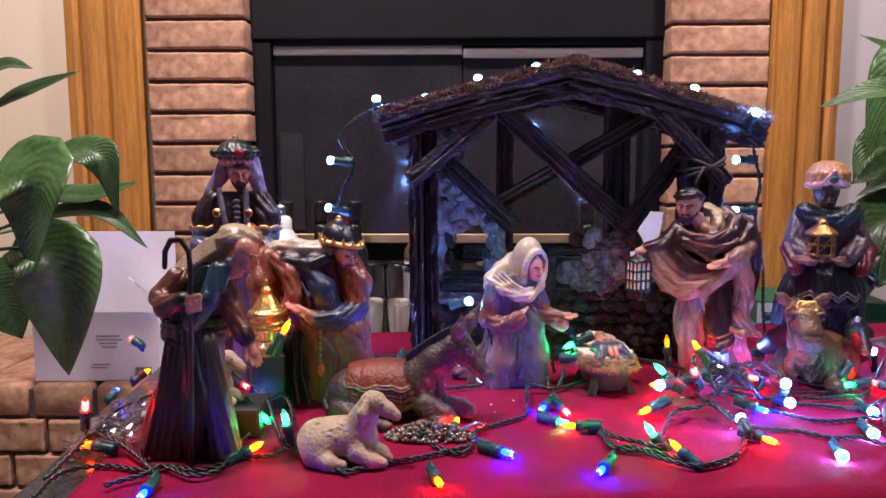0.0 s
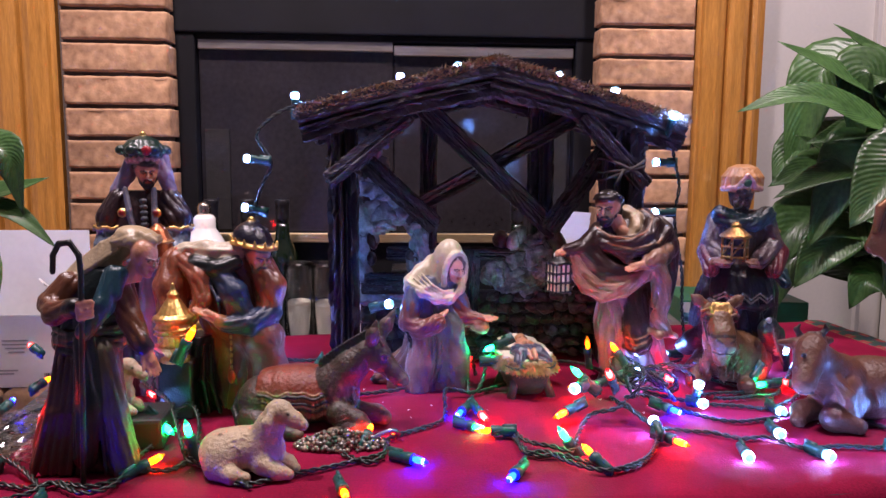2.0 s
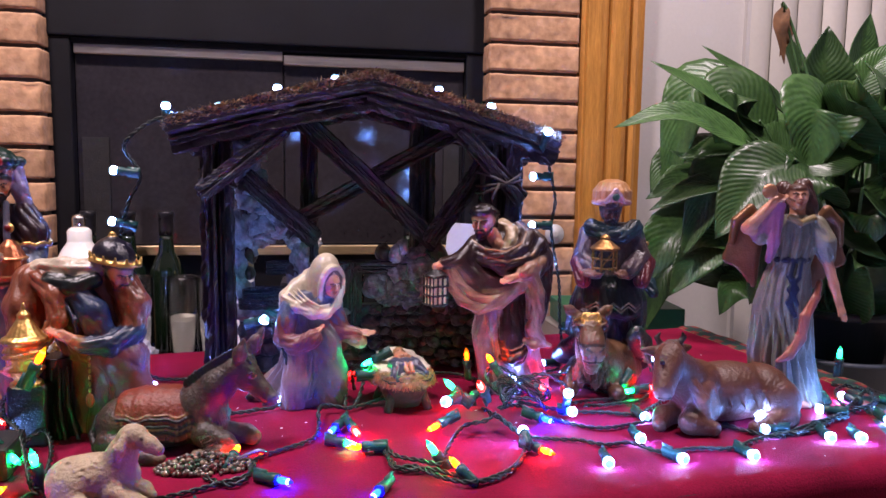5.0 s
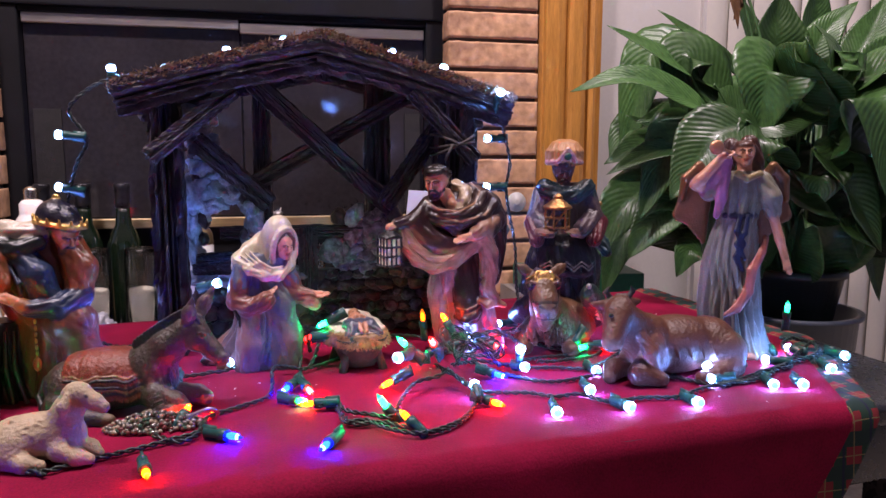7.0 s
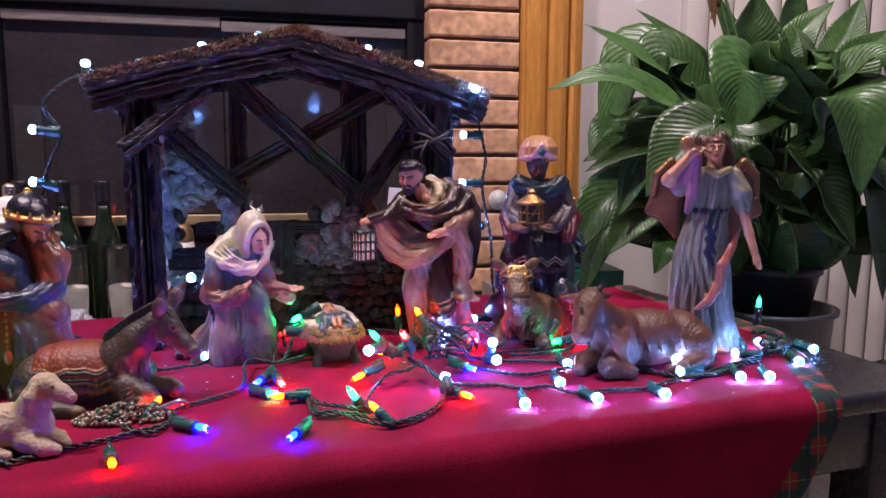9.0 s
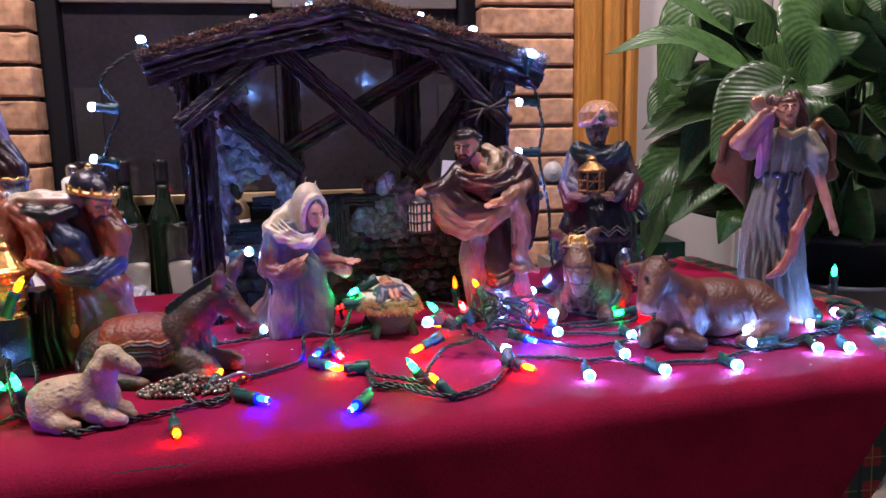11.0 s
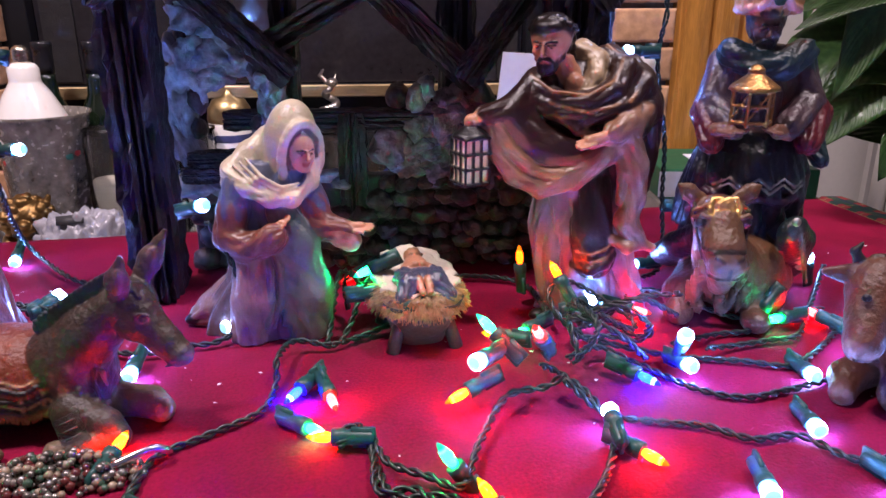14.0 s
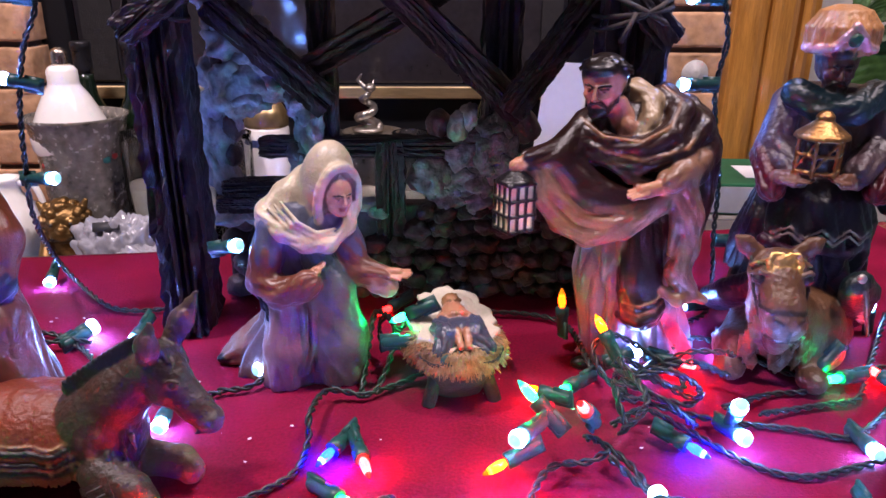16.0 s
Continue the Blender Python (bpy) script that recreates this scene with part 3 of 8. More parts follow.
        self.cap(w + 0.2 * d + side * r * 0.8, w + 0.65 * d + side * r * 1.5, r * 0.36, r * 0.28, colour, k=0.7)

    def mesh(self, name):
        h = self.cell
        lo = np.min([s[0] for s in self.solids], axis=0) - 3 * h
        hi = np.max([s[1] for s in self.solids], axis=0) + 3 * h
        lo[2] = max(lo[2], -2 * h)
        n = np.ceil((hi - lo) / h).astype(int) + 1
        ax = [lo[i] + h * np.arange(n[i]) for i in range(3)]
        D = np.full(n, 50.0, np.float32)
        for idx, (a, b, f, _, k) in enumerate(self.solids):
            i0 = np.maximum(((a - lo - k - 2 * h) / h).astype(int), 0)
            i1 = np.minimum(((b - lo + k + 2 * h) / h).astype(int) + 2, n)
            if (i1 <= i0).any():
                continue
            sl = tuple(slice(p, q) for p, q in zip(i0, i1))
            x, y, z = np.meshgrid(*[ax[i][sl[i]] for i in range(3)], indexing="ij", sparse=True)
            d = np.broadcast_to(f(x, y, z), D[sl].shape).astype(np.float32)
            old = D[sl]
            if self.solids[idx][3] is None:
                m = np.clip(0.5 - 0.5 * (old + d) / k, 0, 1)
                D[sl] = old * (1 - m) - d * m + k * m * (1 - m)
                continue
            m = np.clip(0.5 + 0.5 * (old - d) / k, 0, 1)
            D[sl] = old * (1 - m) + d * m - k * m * (1 - m)
        if self.grain:                                                # carved tufts
            x, y, z = np.meshgrid(*ax, indexing="ij", sparse=True)
            D += (self.grain * np.sin(x * 0.85 + 2.2 * np.sin(z * 0.24 + y * 0.11)) * np.sin(y * 0.8 + 2.0 * np.sin(x * 0.21)) * np.cos(z * 0.34 + 1.6 * np.sin(y * 0.2 + x * 0.13))).astype(np.float32)
        D = np.maximum(D, -ax[2][None, None, :].astype(np.float32))   # flat foot
        D[0], D[-1] = 9, 9
        D[:, 0], D[:, -1] = 9, 9
        D[:, :, 0], D[:, :, -1] = 9, 9
        ins = D < 0
        c = np.zeros(np.array(D.shape) - 1, np.int8)
        corners = [(i, j, k) for i in (0, 1) for j in (0, 1) for k in (0, 1)]
        N = D.shape

        def cut(A, o):
            return A[o[0]:N[0] - 1 + o[0], o[1]:N[1] - 1 + o[1], o[2]:N[2] - 1 + o[2]]
        for o in corners:
            c += cut(ins, o)
        act = np.argwhere((c > 0) & (c < 8))
        ids = np.full(c.shape, -1, np.int64)
        ids[tuple(act.T)] = np.arange(len(act))
        pos, cnt = np.zeros((len(act), 3)), np.zeros(len(act))
        for o in corners:
            for axis in range(3):
                if o[axis]:
                    continue
                e = list(o)
                e[axis] = 1
                da = D[tuple((act + o).T)]
                db = D[tuple((act + e).T)]
                x = (da < 0) != (db < 0)
                t = np.where(x, da / np.where(x, da - db, 1), 0)
                p = np.repeat(np.array([o], float), len(act), 0)
                p[:, axis] += t
                pos += p * x[:, None]
                cnt += x
        verts = (act + pos / cnt[:, None]) * h + lo
        quads = []
        for axis in range(3):
            u, v = (axis + 1) % 3, (axis + 2) % 3
            nxt = [slice(1, -1)] * 3
            a = [slice(1, -1)] * 3
            a[axis], nxt[axis] = slice(0, -1), slice(1, None)
            A, B = ins[tuple(a)], ins[tuple(nxt)]
            off = np.array([1, 1, 1])
            off[axis] = 0
            for flip, mask in ((False, A & ~B), (True, ~A & B)):
                e = np.argwhere(mask) + off
                if not len(e):
                    continue
                du, dv = np.zeros(3, int), np.zeros(3, int)
                du[u], dv[v] = 1, 1
                q = [ids[tuple((e - s).T)] for s in (du + dv, dv, 0 * du, du)]
                q = np.stack(q if not flip else q[::-1], 1)
                quads.append(q)
        quads = np.concatenate(quads)
        quads = quads[(quads >= 0).all(1)]
        me = bpy.data.meshes.new(name)
        me.from_pydata((verts * 0.001).tolist(), [], quads.tolist())
        coats = [q for q in self.solids if q[3] is not None]
        pal = np.array([(*q[3][:3], q[3][3] if len(q[3]) > 3 else 0.0) for q in coats])
        pal[:, :3] = np.where(pal[:, 3:] > 0.3, pal[:, :3], pal[:, :3] ** 1.48)
        near = np.full(len(verts), 1e9)
        reach = []
        for a, b, f, _, _ in coats:
            ids = np.nonzero(((verts > a - 5) & (verts < b + 5)).all(1))[0]
            d = np.broadcast_to(f(*verts[ids].T), ids.shape) if len(ids) else np.zeros(0)
            near[ids] = np.minimum(near[ids], d)
            reach.append((ids, d))
        paint, total = np.zeros((len(verts), 4)), np.full(len(verts), 1e-9)
        for (ids, d), colour in zip(reach, pal):
            w = np.exp(-(d - near[ids]) / 0.28)
            paint[ids] += w[:, None] * colour
            total[ids] += w
        paint /= total[:, None]
        col = me.color_attributes.new("paint", "FLOAT_COLOR", "POINT")
        col.data.foreach_set("color", paint.astype(np.float32).ravel())
        me.polygons.foreach_set("use_smooth", [True] * len(me.polygons))
        me.update()
        return me


def stand(statue, name, material, at, rz, label, category="figurine", group="nativity figurines", size=(1, 1, 1), lean=(0, 0)):
    me = statue.mesh(name)
    me.transform(Matrix(((size[0], 0, lean[0], 0), (0, size[1], lean[1], 0), (0, 0, size[2], 0), (0, 0, 0, 1))))
    me.materials.append(material)
    ob = new(name, me)
    ob.matrix_world = pose(*at, 0, 0, rz)
    return tagged(ob, label, category, group)


def carpenter():
    s = Statue(1.15)
    BROWN, EDGE = (0.070, 0.030, 0.024), (0.34, 0.20, 0.11)
    s.loft([(0, 10, -2, 46, 34), (15, 10, -2, 43, 32), (45, 0, -4, 40, 30), (80, -7, -4, 41, 28), (110, -5, -2, 39, 25), (150, -4, 0, 38, 22)], LILAC, (9, 4.5, 2.2, 0.4))
    s.loft([(100, 8, 0, 36, 25), (130, 0, 0, 43, 27), (160, -6, 0, 45, 27), (185, -8, 0, 44, 25), (203, -8, 2, 37, 21), (212, -8, 4, 24, 17), (217, -8, 5, 15, 13)], BROWN, (7, 2.4, 5.0, 1.2))
    # collar, hood and the wrap of cloak round the shoulders
    s.loft([(194, -18, -8, 12, 11), (222, -31, -12, 10, 10)], SKIN)
    s.ell((-20, -21, 199), (8, 6, 9), SKIN)
    s.chain([(-8, 8, 224), (2, -4, 217), (-4, -18, 205), (-14, -25, 195)], [9, 8, 6.5, 4], (0.46, 0.37, 0.26), k=3, folds=(5, 1.0))
    s.chain([(14, 6, 219), (22, -14, 210), (10, -27, 196), (-14, -32, 187), (-38, -26, 190), (-52, -8, 201)], [10, 10, 8, 7, 6.5, 6], BROWN, k=3, folds=(5, 1.6))
    s.chain([(30, 4, 210), (36, -14, 198), (16, -30, 183), (-14, -34, 176), (-42, -26, 182), (-56, -8, 194)], [11, 10, 8, 6, 6, 6], (0.056, 0.022, 0.018), k=3.5, folds=(5, 1.8))
    s.chain([(10, 0, 229), (20, -16, 220), (8, -32, 203), (-14, -37, 193), (-40, -32, 196), (-54, -12, 206)], [1.3] * 6, EDGE, k=1.0)
    s.chain([(40, -18, 205), (20, -37, 188), (-14, -40, 180), (-42, -32, 187)], [1.0] * 4, EDGE, k=1.0)
    # arm that carries the lantern, cloak falling from it
    s.chain([(-44, -4, 195), (-66, -14, 179), (-92, -20, 176)], [17, 13, 7.5], BROWN, folds=(5, 1.5))
    s.chain([(-68, -14, 174), (-44, -22, 150), (-10, -26, 142)], [13, 15, 15], BROWN, k=6, folds=(5, 1.8))
    for a, b, c in (((-58, -24, 180), (-34, -34, 158), (4, -36, 150)), ((-44, -28, 182), (-20, -36, 166), (14, -34, 160)), ((-70, -24, 174), (-46, -33, 150), (-14, -38, 142))):
        s.chain([a, b, c], [2.5, 3.6, 2.5], BROWN, k=4)
    s.chain([(-90, -20, 173), (-85, -23, 150), (-69, -28, 129), (-48, -33, 119), (-22, -37, 126), (4, -38, 146), (16, -38, 162)], [5, 6, 6.5, 7, 7, 7, 6], TAN, k=3.0, folds=(5, 1.2))
    s.chain([(-84, -21, 175), (-74, -25, 153), (-55, -31, 135), (-34, -37, 130), (-10, -39, 139), (10, -40, 156)], [4.5, 5.5, 5.5, 5.5, 5.5, 5], (0.37, 0.24, 0.16), k=2.5, folds=(5, 1.0))
    s.chain([(-78, -23, 176), (-62, -28, 157), (-42, -34, 144), (-22, -38, 142), (0, -40, 152)], [3.5, 4.5, 4.5, 4.5, 4], (0.25, 0.145, 0.095), k=2.5)
    s.chain([(-89, -26, 170), (-80, -29, 146), (-62, -35, 128)], [1.0] * 3, (0.42, 0.27, 0.15), k=1.0)
    s.hand((-92, -21, 177), (-104, -25, 172), 5.0)
    s.ell((-104, -25, 173), 5.2, SKIN)
    # other arm across the body, lining over the wrist
    s.chain([(36, 0, 198), (42, -8, 180), (28, -28, 170), (8, -40, 164)], [16, 14, 12, 8], BROWN, folds=(5, 1.6))
    s.chain([(34, -24, 176), (20, -36, 170), (8, -43, 165)], [10, 10, 8], TAN, k=3, folds=(5, 1.6))
    s.hand((2, -45, 162), (-24, -47, 155), 5.6)
    s.chain([(20, -41, 162), (28, -42, 138), (30, -40, 112), (23, -40, 92), (32, -40, 76)], [8, 7.5, 6.5, 7.5, 8], TAN, k=4, folds=(6, 2.0), flat=0.65)
    s.chain([(14, -40, 76), (24, -45, 70), (36, -38, 72), (47, -40, 68)], [4, 5, 5, 4], (0.37, 0.24, 0.16), k=3)
    s.chain([(12, -36, 160), (18, -40, 134), (16, -40, 108)], [5, 5, 3], (0.25, 0.145, 0.095), k=3)
    s.chain([(47, 2, 182), (48, 4, 140), (42, 4, 98)], [13, 12, 10], BROWN, folds=(7, 2.5))
    # panel of the sash down the front of the robe
    s.chain([(0, -25, 116), (-3, -33, 84), (-1, -37, 60)], [13, 15.5, 16.5], BROWN, k=2.0, folds=(7, 2.4), flat=0.5)
    s.chain([(-18, -36, 54), (-6, -46, 51), (6, -45, 56), (15, -38, 62)], [3, 4, 4, 3], BROWN, k=2.5)
    for i in range(2):
        s.chain([(-17, -40, 60 + 7 * i), (-5, -47 + i, 58 + 7 * i), (7, -46 + i, 62 + 7 * i), (15, -39, 67 + 7 * i)], [0.9] * 4, EDGE, k=0.6)
    s.ell((-38, -24, 4), (13, 7, 6), BLACK)
    s.ell((2, -36, 3), (10, 9, 5), (0.16, 0.08, 0.05))
    s.head((-40, -16, 231), 19.5, yaw=-32, nod=16, beard=HAIR, long_beard=0.15)
    for i in range(4):
        s.ell((-23 + 0.8 * i, -8 + 2 * i, 241 - 7 * i), (5, 6, 5), HAIR, k=1.0)
    # lantern
    for z in (124, 136, 148, 160):
        s.block((-104, -25, z), (12.5, 12.5, 1.1), BLACK, turn=25, r=0.4)
    for i in range(4):
        for j in range(4):
            if i in (0, 3) or j in (0, 3):
                a = radians(25)
                x, y = -11 + 22 * i / 3, -11 + 22 * j / 3
                s.block((-104 + x * math.cos(a) - y * math.sin(a), -25 + x * math.sin(a) + y * math.cos(a), 142), (1.1, 1.1, 19), BLACK, turn=25, r=0.4)
    s.block((-104, -25, 142), (10, 10, 18), (0.80, 0.70, 0.52), turn=25)
    s.loft([(160, -104, -25, 15, 15), (163, -104, -25, 14, 14), (169, -104, -25, 5, 5), (172, -104, -25, 4, 4)], BLACK, k=0.8)
    return s


def kneeling_woman():
    s = Statue(1.15)
    ROSE, MIST = (0.27, 0.13, 0.095), (0.16, 0.18, 0.27)
    # beige skirt; LAP and the greenish tone hold the green bulb's light as colour
    SKIRT, LAP, GREENLIT = (0.20, 0.125, 0.10), (0.165, 0.20, 0.20), (0.21, 0.205, 0.15)
    s.loft([(0, -14, 2, 46, 32), (18, -12, 2, 41, 30), (46, -8, 2, 30, 26), (76, -10, 2, 24, 21), (100, -10, 2, 22, 18)], SKIRT, (7, 4.6, 2.4, 0.2))
    s.chain([(-30, 8, 26), (-54, 10, 14), (-66, 8, 9)], [22, 15, 9], (0.36, 0.24, 0.18), folds=(7, 2.2))
    s.ell((-72, 4, 6), (9, 6, 5), BLACK)
    # front of the same skirt, with the green glow painted in
    s.chain([(14, -12, 70), (24, -18, 36), (24, -16, 8)], [19, 20, 19], GREENLIT, k=6, folds=(7, 2.6))
    s.chain([(-12, -22, 66), (-16, -26, 34), (-20, -26, 6)], [15, 16, 15], (0.33, 0.22, 0.18), k=6, folds=(7, 2.4))
    # lap cloth falling from the waist, with long narrow folds
    s.chain([(10, -18, 104), (22, -24, 78), (30, -22, 46), (28, -20, 24)], [12, 14, 13, 9], LAP, k=5, folds=(7, 1.8), flat=0.75)
    for i in range(6):
        x = -4 + 7 * i
        s.chain([(x - 2, -26 + 0.6 * i, 92 - 2 * i), (x + 4, -36 + 2.2 * i, 66 - 2 * i), (x + 3, -37 + 2.6 * i, 38 - 3 * i), (x - 3, -36 + 2.4 * i, 14)], [1.4, 2.3, 2.5, 1.6], LAP if i > 1 else GREENLIT, k=2.6)
    s.loft([(84, -10, 2, 25, 20), (106, -8, 2, 26, 20), (128, -4, 2, 26, 18), (142, 2, 2, 18, 14)], (0.24, 0.26, 0.34), (7, 1.8, 2, 0.3))
    s.ell((18, -14, 128), (13, 10, 11), (0.18, 0.21, 0.32))
    # hood: a tall shell, hollowed where the face looks out
    f, side, up = np.array((0.58, -0.79, -0.19)), np.array((0.81, 0.58, 0.0)), np.array((0.11, -0.15, 0.98))
    c = np.array((21.0, -6.0, 155.0))
    s.ell(c + (-3, 5, 5), (20.5, 21, 31), CREAM, tilt=-9, k=3)
    s.ell(c + (-9, 8, -14), (16, 17, 22), CREAM, k=5)
    s.carve(c + 21 * f - 4 * up, (16.5, 15, 27), tilt=-6, k=2)
    s.ell(c + 1 * f - 1 * up, (14.5, 14, 22), (0.10, 0.052, 0.035), k=1)
    s.head(tuple(c + 7.5 * f - 1.5 * up), 15.0, yaw=34, nod=12, skin=(0.66, 0.44, 0.33), hair=(0.10, 0.052, 0.035), top=False)
    s.loft([(118, 16, -12, 8, 8), (138, 18, -10, 7.5, 7.5)], SKIN, k=2)
    for q in (-1, 1):
        s.chain([tuple(c + 10 * f + up * 17 + side * 3 * q), tuple(c + 10 * f + side * 10.5 * q + up * 8), tuple(c + 9 * f + side * 12.5 * q - up * 8), tuple(c + 7 * f + side * 12 * q - up * 22)], [3.2, 3.6, 3.6, 3], (0.10, 0.052, 0.035), k=1.2, folds=(5, 0.5))
    ring = [tuple(c + f * 11 + side * 17.5 * math.sin(q) + up * (27 * math.cos(q) - 5)) for q in [math.pi * (-1 + 2 * j / 24) for j in range(25)]]
    s.chain(ring, [2.9] * 25, CREAM, k=3.0)
    # veil over the shoulders and round under the chin
    s.chain([(2, 12, 154), (-14, 6, 144), (-27, -2, 135), (-31, -6, 126)], [14, 11, 8, 5], CREAM, k=7, folds=(5, 1.6), flat=0.85)
    s.chain([(-30, -10, 136), (-16, -22, 126), (2, -28, 118), (20, -27, 117), (34, -14, 128), (38, -6, 142)], [4.6, 5, 4.6, 4.2, 4, 3.4], CREAM, k=5, folds=(5, 1.3))
    for i in range(4):
        s.chain([(-30 + 5 * i, -12 - 2 * i, 139 + 3 * i), (-14 + 4 * i, -25 - i, 129 + 2 * i), (6 + 2 * i, -32 + i, 118 + 3 * i), (22 + i, -30 + 2 * i, 120 + 3 * i)], [1.2, 1.9, 1.9, 1.2], CREAM, k=1.4)
    # short blue sleeves, then rose ones
    s.chain([(-24, -12, 123), (-28, -18, 106)], [11.5, 12], MIST, k=2.0, folds=(7, 1.1))
    s.chain([(28, -4, 122), (34, -8, 106)], [11.5, 11.5], MIST, k=2.0, folds=(7, 1.0))
    s.chain([(-28, -18, 106), (-32, -22, 87), (-18, -30, 80), (0, -35, 86)], [11.5, 11, 10.5, 9.5], ROSE, folds=(7, 1.6))
    s.chain([(-2, -35, 86), (4, -36, 90)], [10, 10], ROSE, k=1, folds=(7, 1.0))
    s.hand((3, -34, 93), (18, -33, 106), 3.4)
    s.chain([(32, -6, 110), (38, -12, 92), (58, -18, 87)], [11.5, 11, 9], ROSE, folds=(7, 1.5))
    s.chain([(56, -18, 84), (62, -19, 80)], [9.5, 8.5], (0.50, 0.40, 0.30), k=1.2, folds=(5, 1))
    s.hand((60, -19, 91), (82, -24, 92), 4.6)
    s.chain([(-8, -30, 84), (-12, -36, 52), (-12, -36, 26)], [3.4, 4.4, 3.4], (0.10, 0.050, 0.055), k=2)
    return s


def crowned_king():
    s = Statue(1.25)
    PLUM, MAUVE, JADE = (0.060, 0.024, 0.030), (0.33, 0.30, 0.42), (0.010, 0.060, 0.044)
    s.loft([(0, 0, 0, 52, 38), (60, 0, 0, 45, 33), (130, 0, 0, 39, 28), (200, 2, 0, 35, 25)], (0.34, 0.28, 0.40), (9, 5, 1, 0))
    s.chain([(2, -20, 190), (-6, -34, 110), (-12, -38, 10)], [10, 12, 14], PLUM, k=3, folds=(7, 2.4), flat=0.7)
    s.chain([(16, -22, 190), (18, -34, 110), (22, -36, 10)], [11, 13, 15], GREYBLUE, k=3, folds=(7, 2.6), flat=0.7)
    s.loft([(176, 0, 2, 38, 27), (206, 2, 2, 39, 26), (232, 4, 2, 33, 22), (250, 6, 2, 18, 15)], PLUM, (7, 2.4, 1, 2))
    for sx in (-1, 1):
        x0 = 5 + 29 * sx
        s.chain([(x0, 0, 236), (x0 + 10 * sx, -6, 216)], [15, 17], PLUM, folds=(9, 1.8))
        for z in (206, 203):
            band = [(x0 + 11 * sx + 19 * math.cos(a), -8 + 18 * math.sin(a), z + 1.5 * math.sin(7 * a)) for a in [2 * math.pi * j / 22 for j in range(23)]]
            s.chain(band, [1.5] * 23, GOLD if z == 206 else MAUVE, k=0.8)
        s.chain([(x0 + 11 * sx, -6, 204), (x0 + 13 * sx, -16, 182), (30 + 20 * sx, -38, 166)], [14, 13, 9], (0.20, 0.24, 0.31), folds=(7, 1.8))
        s.chain([(6 + 17 * sx, -20, 252), (10 + 15 * sx, -27, 226), (14 + 12 * sx, -30, 196)], [2.6, 3.0, 3.0], (0.20, 0.20, 0.25), k=1.4, folds=(5, 0.8))
        s.ell((7 + 20 * sx, -27, 224), (6, 3, 6), GOLD, k=0.6)
        s.ell((7 + 20 * sx, -30, 224), (3.6, 2, 3.6), (0.32, 0.006, 0.012), k=0.3)
        s.chain([(9 + 17 * sx, 4, 288), (7 + 23 * sx, 0, 268), (3 + 32 * sx, 2, 250), (3 + 37 * sx, 3, 238)], [8, 8.5, 7, 3], MAUVE, k=2.5, folds=(5, 1.4))
    for i in range(7):
        s.ell((12 + 0.5 * i, -27 - 0.5 * i, 238 - 7 * i), (5, 3, 3.4), (0.16, 0.17, 0.19), k=1.0)
    jx, jy = 34, -46
    s.loft([(166, jx, jy, 13, 13), (170, jx, jy, 15, 15), (188, jx, jy, 15.5, 15.5), (192, jx, jy, 17, 17), (196, jx, jy, 15, 15), (206, jx, jy, 10, 10), (213, jx, jy, 3, 3)], (0.42, 0.14, 0.065, 0.9), (13, 1.0, 0, 0), k=1)
    for z, q in ((172, 16), (192, 17.5)):
        s.chain([(jx + q * math.cos(a), jy + q * math.sin(a), z) for a in [2 * math.pi * j / 18 for j in range(19)]], [1.3] * 19, (0.60, 0.30, 0.13, 1.0), k=0.6)
    s.hand((16, -42, 163), (38, -60, 163), 5)
    s.hand((56, -40, 163), (42, -60, 163), 5)
    s.head((11, -8, 271), 16.5, yaw=24, nod=12, hair=(0.05, 0.03, 0.025), beard=(0.030, 0.020, 0.020), long_beard=0.5)
    s.ell((8, 8, 280), (19, 17, 18), MAUVE)
    # crown: jewelled band, flared lobes and a ribbed dome
    s.loft([(283, 6, -2, 20, 20), (291, 6, -2, 21, 21)], (0.46, 0.28, 0.28), k=0.8)
    for i in range(18):
        a = 2 * math.pi * i / 18
        s.ell((6 + 21 * math.cos(a), -2 + 21 * math.sin(a), 287), 1.9, (0.62, 0.40, 0.36, 0.6), k=0.4)
    s.loft([(290, 6, -2, 21, 21), (300, 6, -2, 25, 25), (303, 6, -2, 23, 23), (311, 6, -2, 17, 17), (316, 6, -2, 7, 7)], JADE, (17, 1.4, 0, 0), k=0.8)
    for i in range(6):
        a = math.pi / 3 * i + 0.3
        s.ell((6 + 24 * math.cos(a), -2 + 24 * math.sin(a), 299), (8, 8, 6.5), JADE, k=1.4)
    s.chain([(6 + 25.5 * math.cos(a), -2 + 25.5 * math.sin(a), 297 + 3.0 * math.sin(6 * a)) for a in [2 * math.pi * j / 36 for j in range(37)]], [1.2] * 37, (0.05, 0.13, 0.10, 0.7), k=0.6)
    s.ell((6, -2, 318), 4, GOLD, k=0.8)
    s.ell((18, -27, 298), (5.5, 4, 6), (0.40, 0.005, 0.02), k=0.5)
    return s


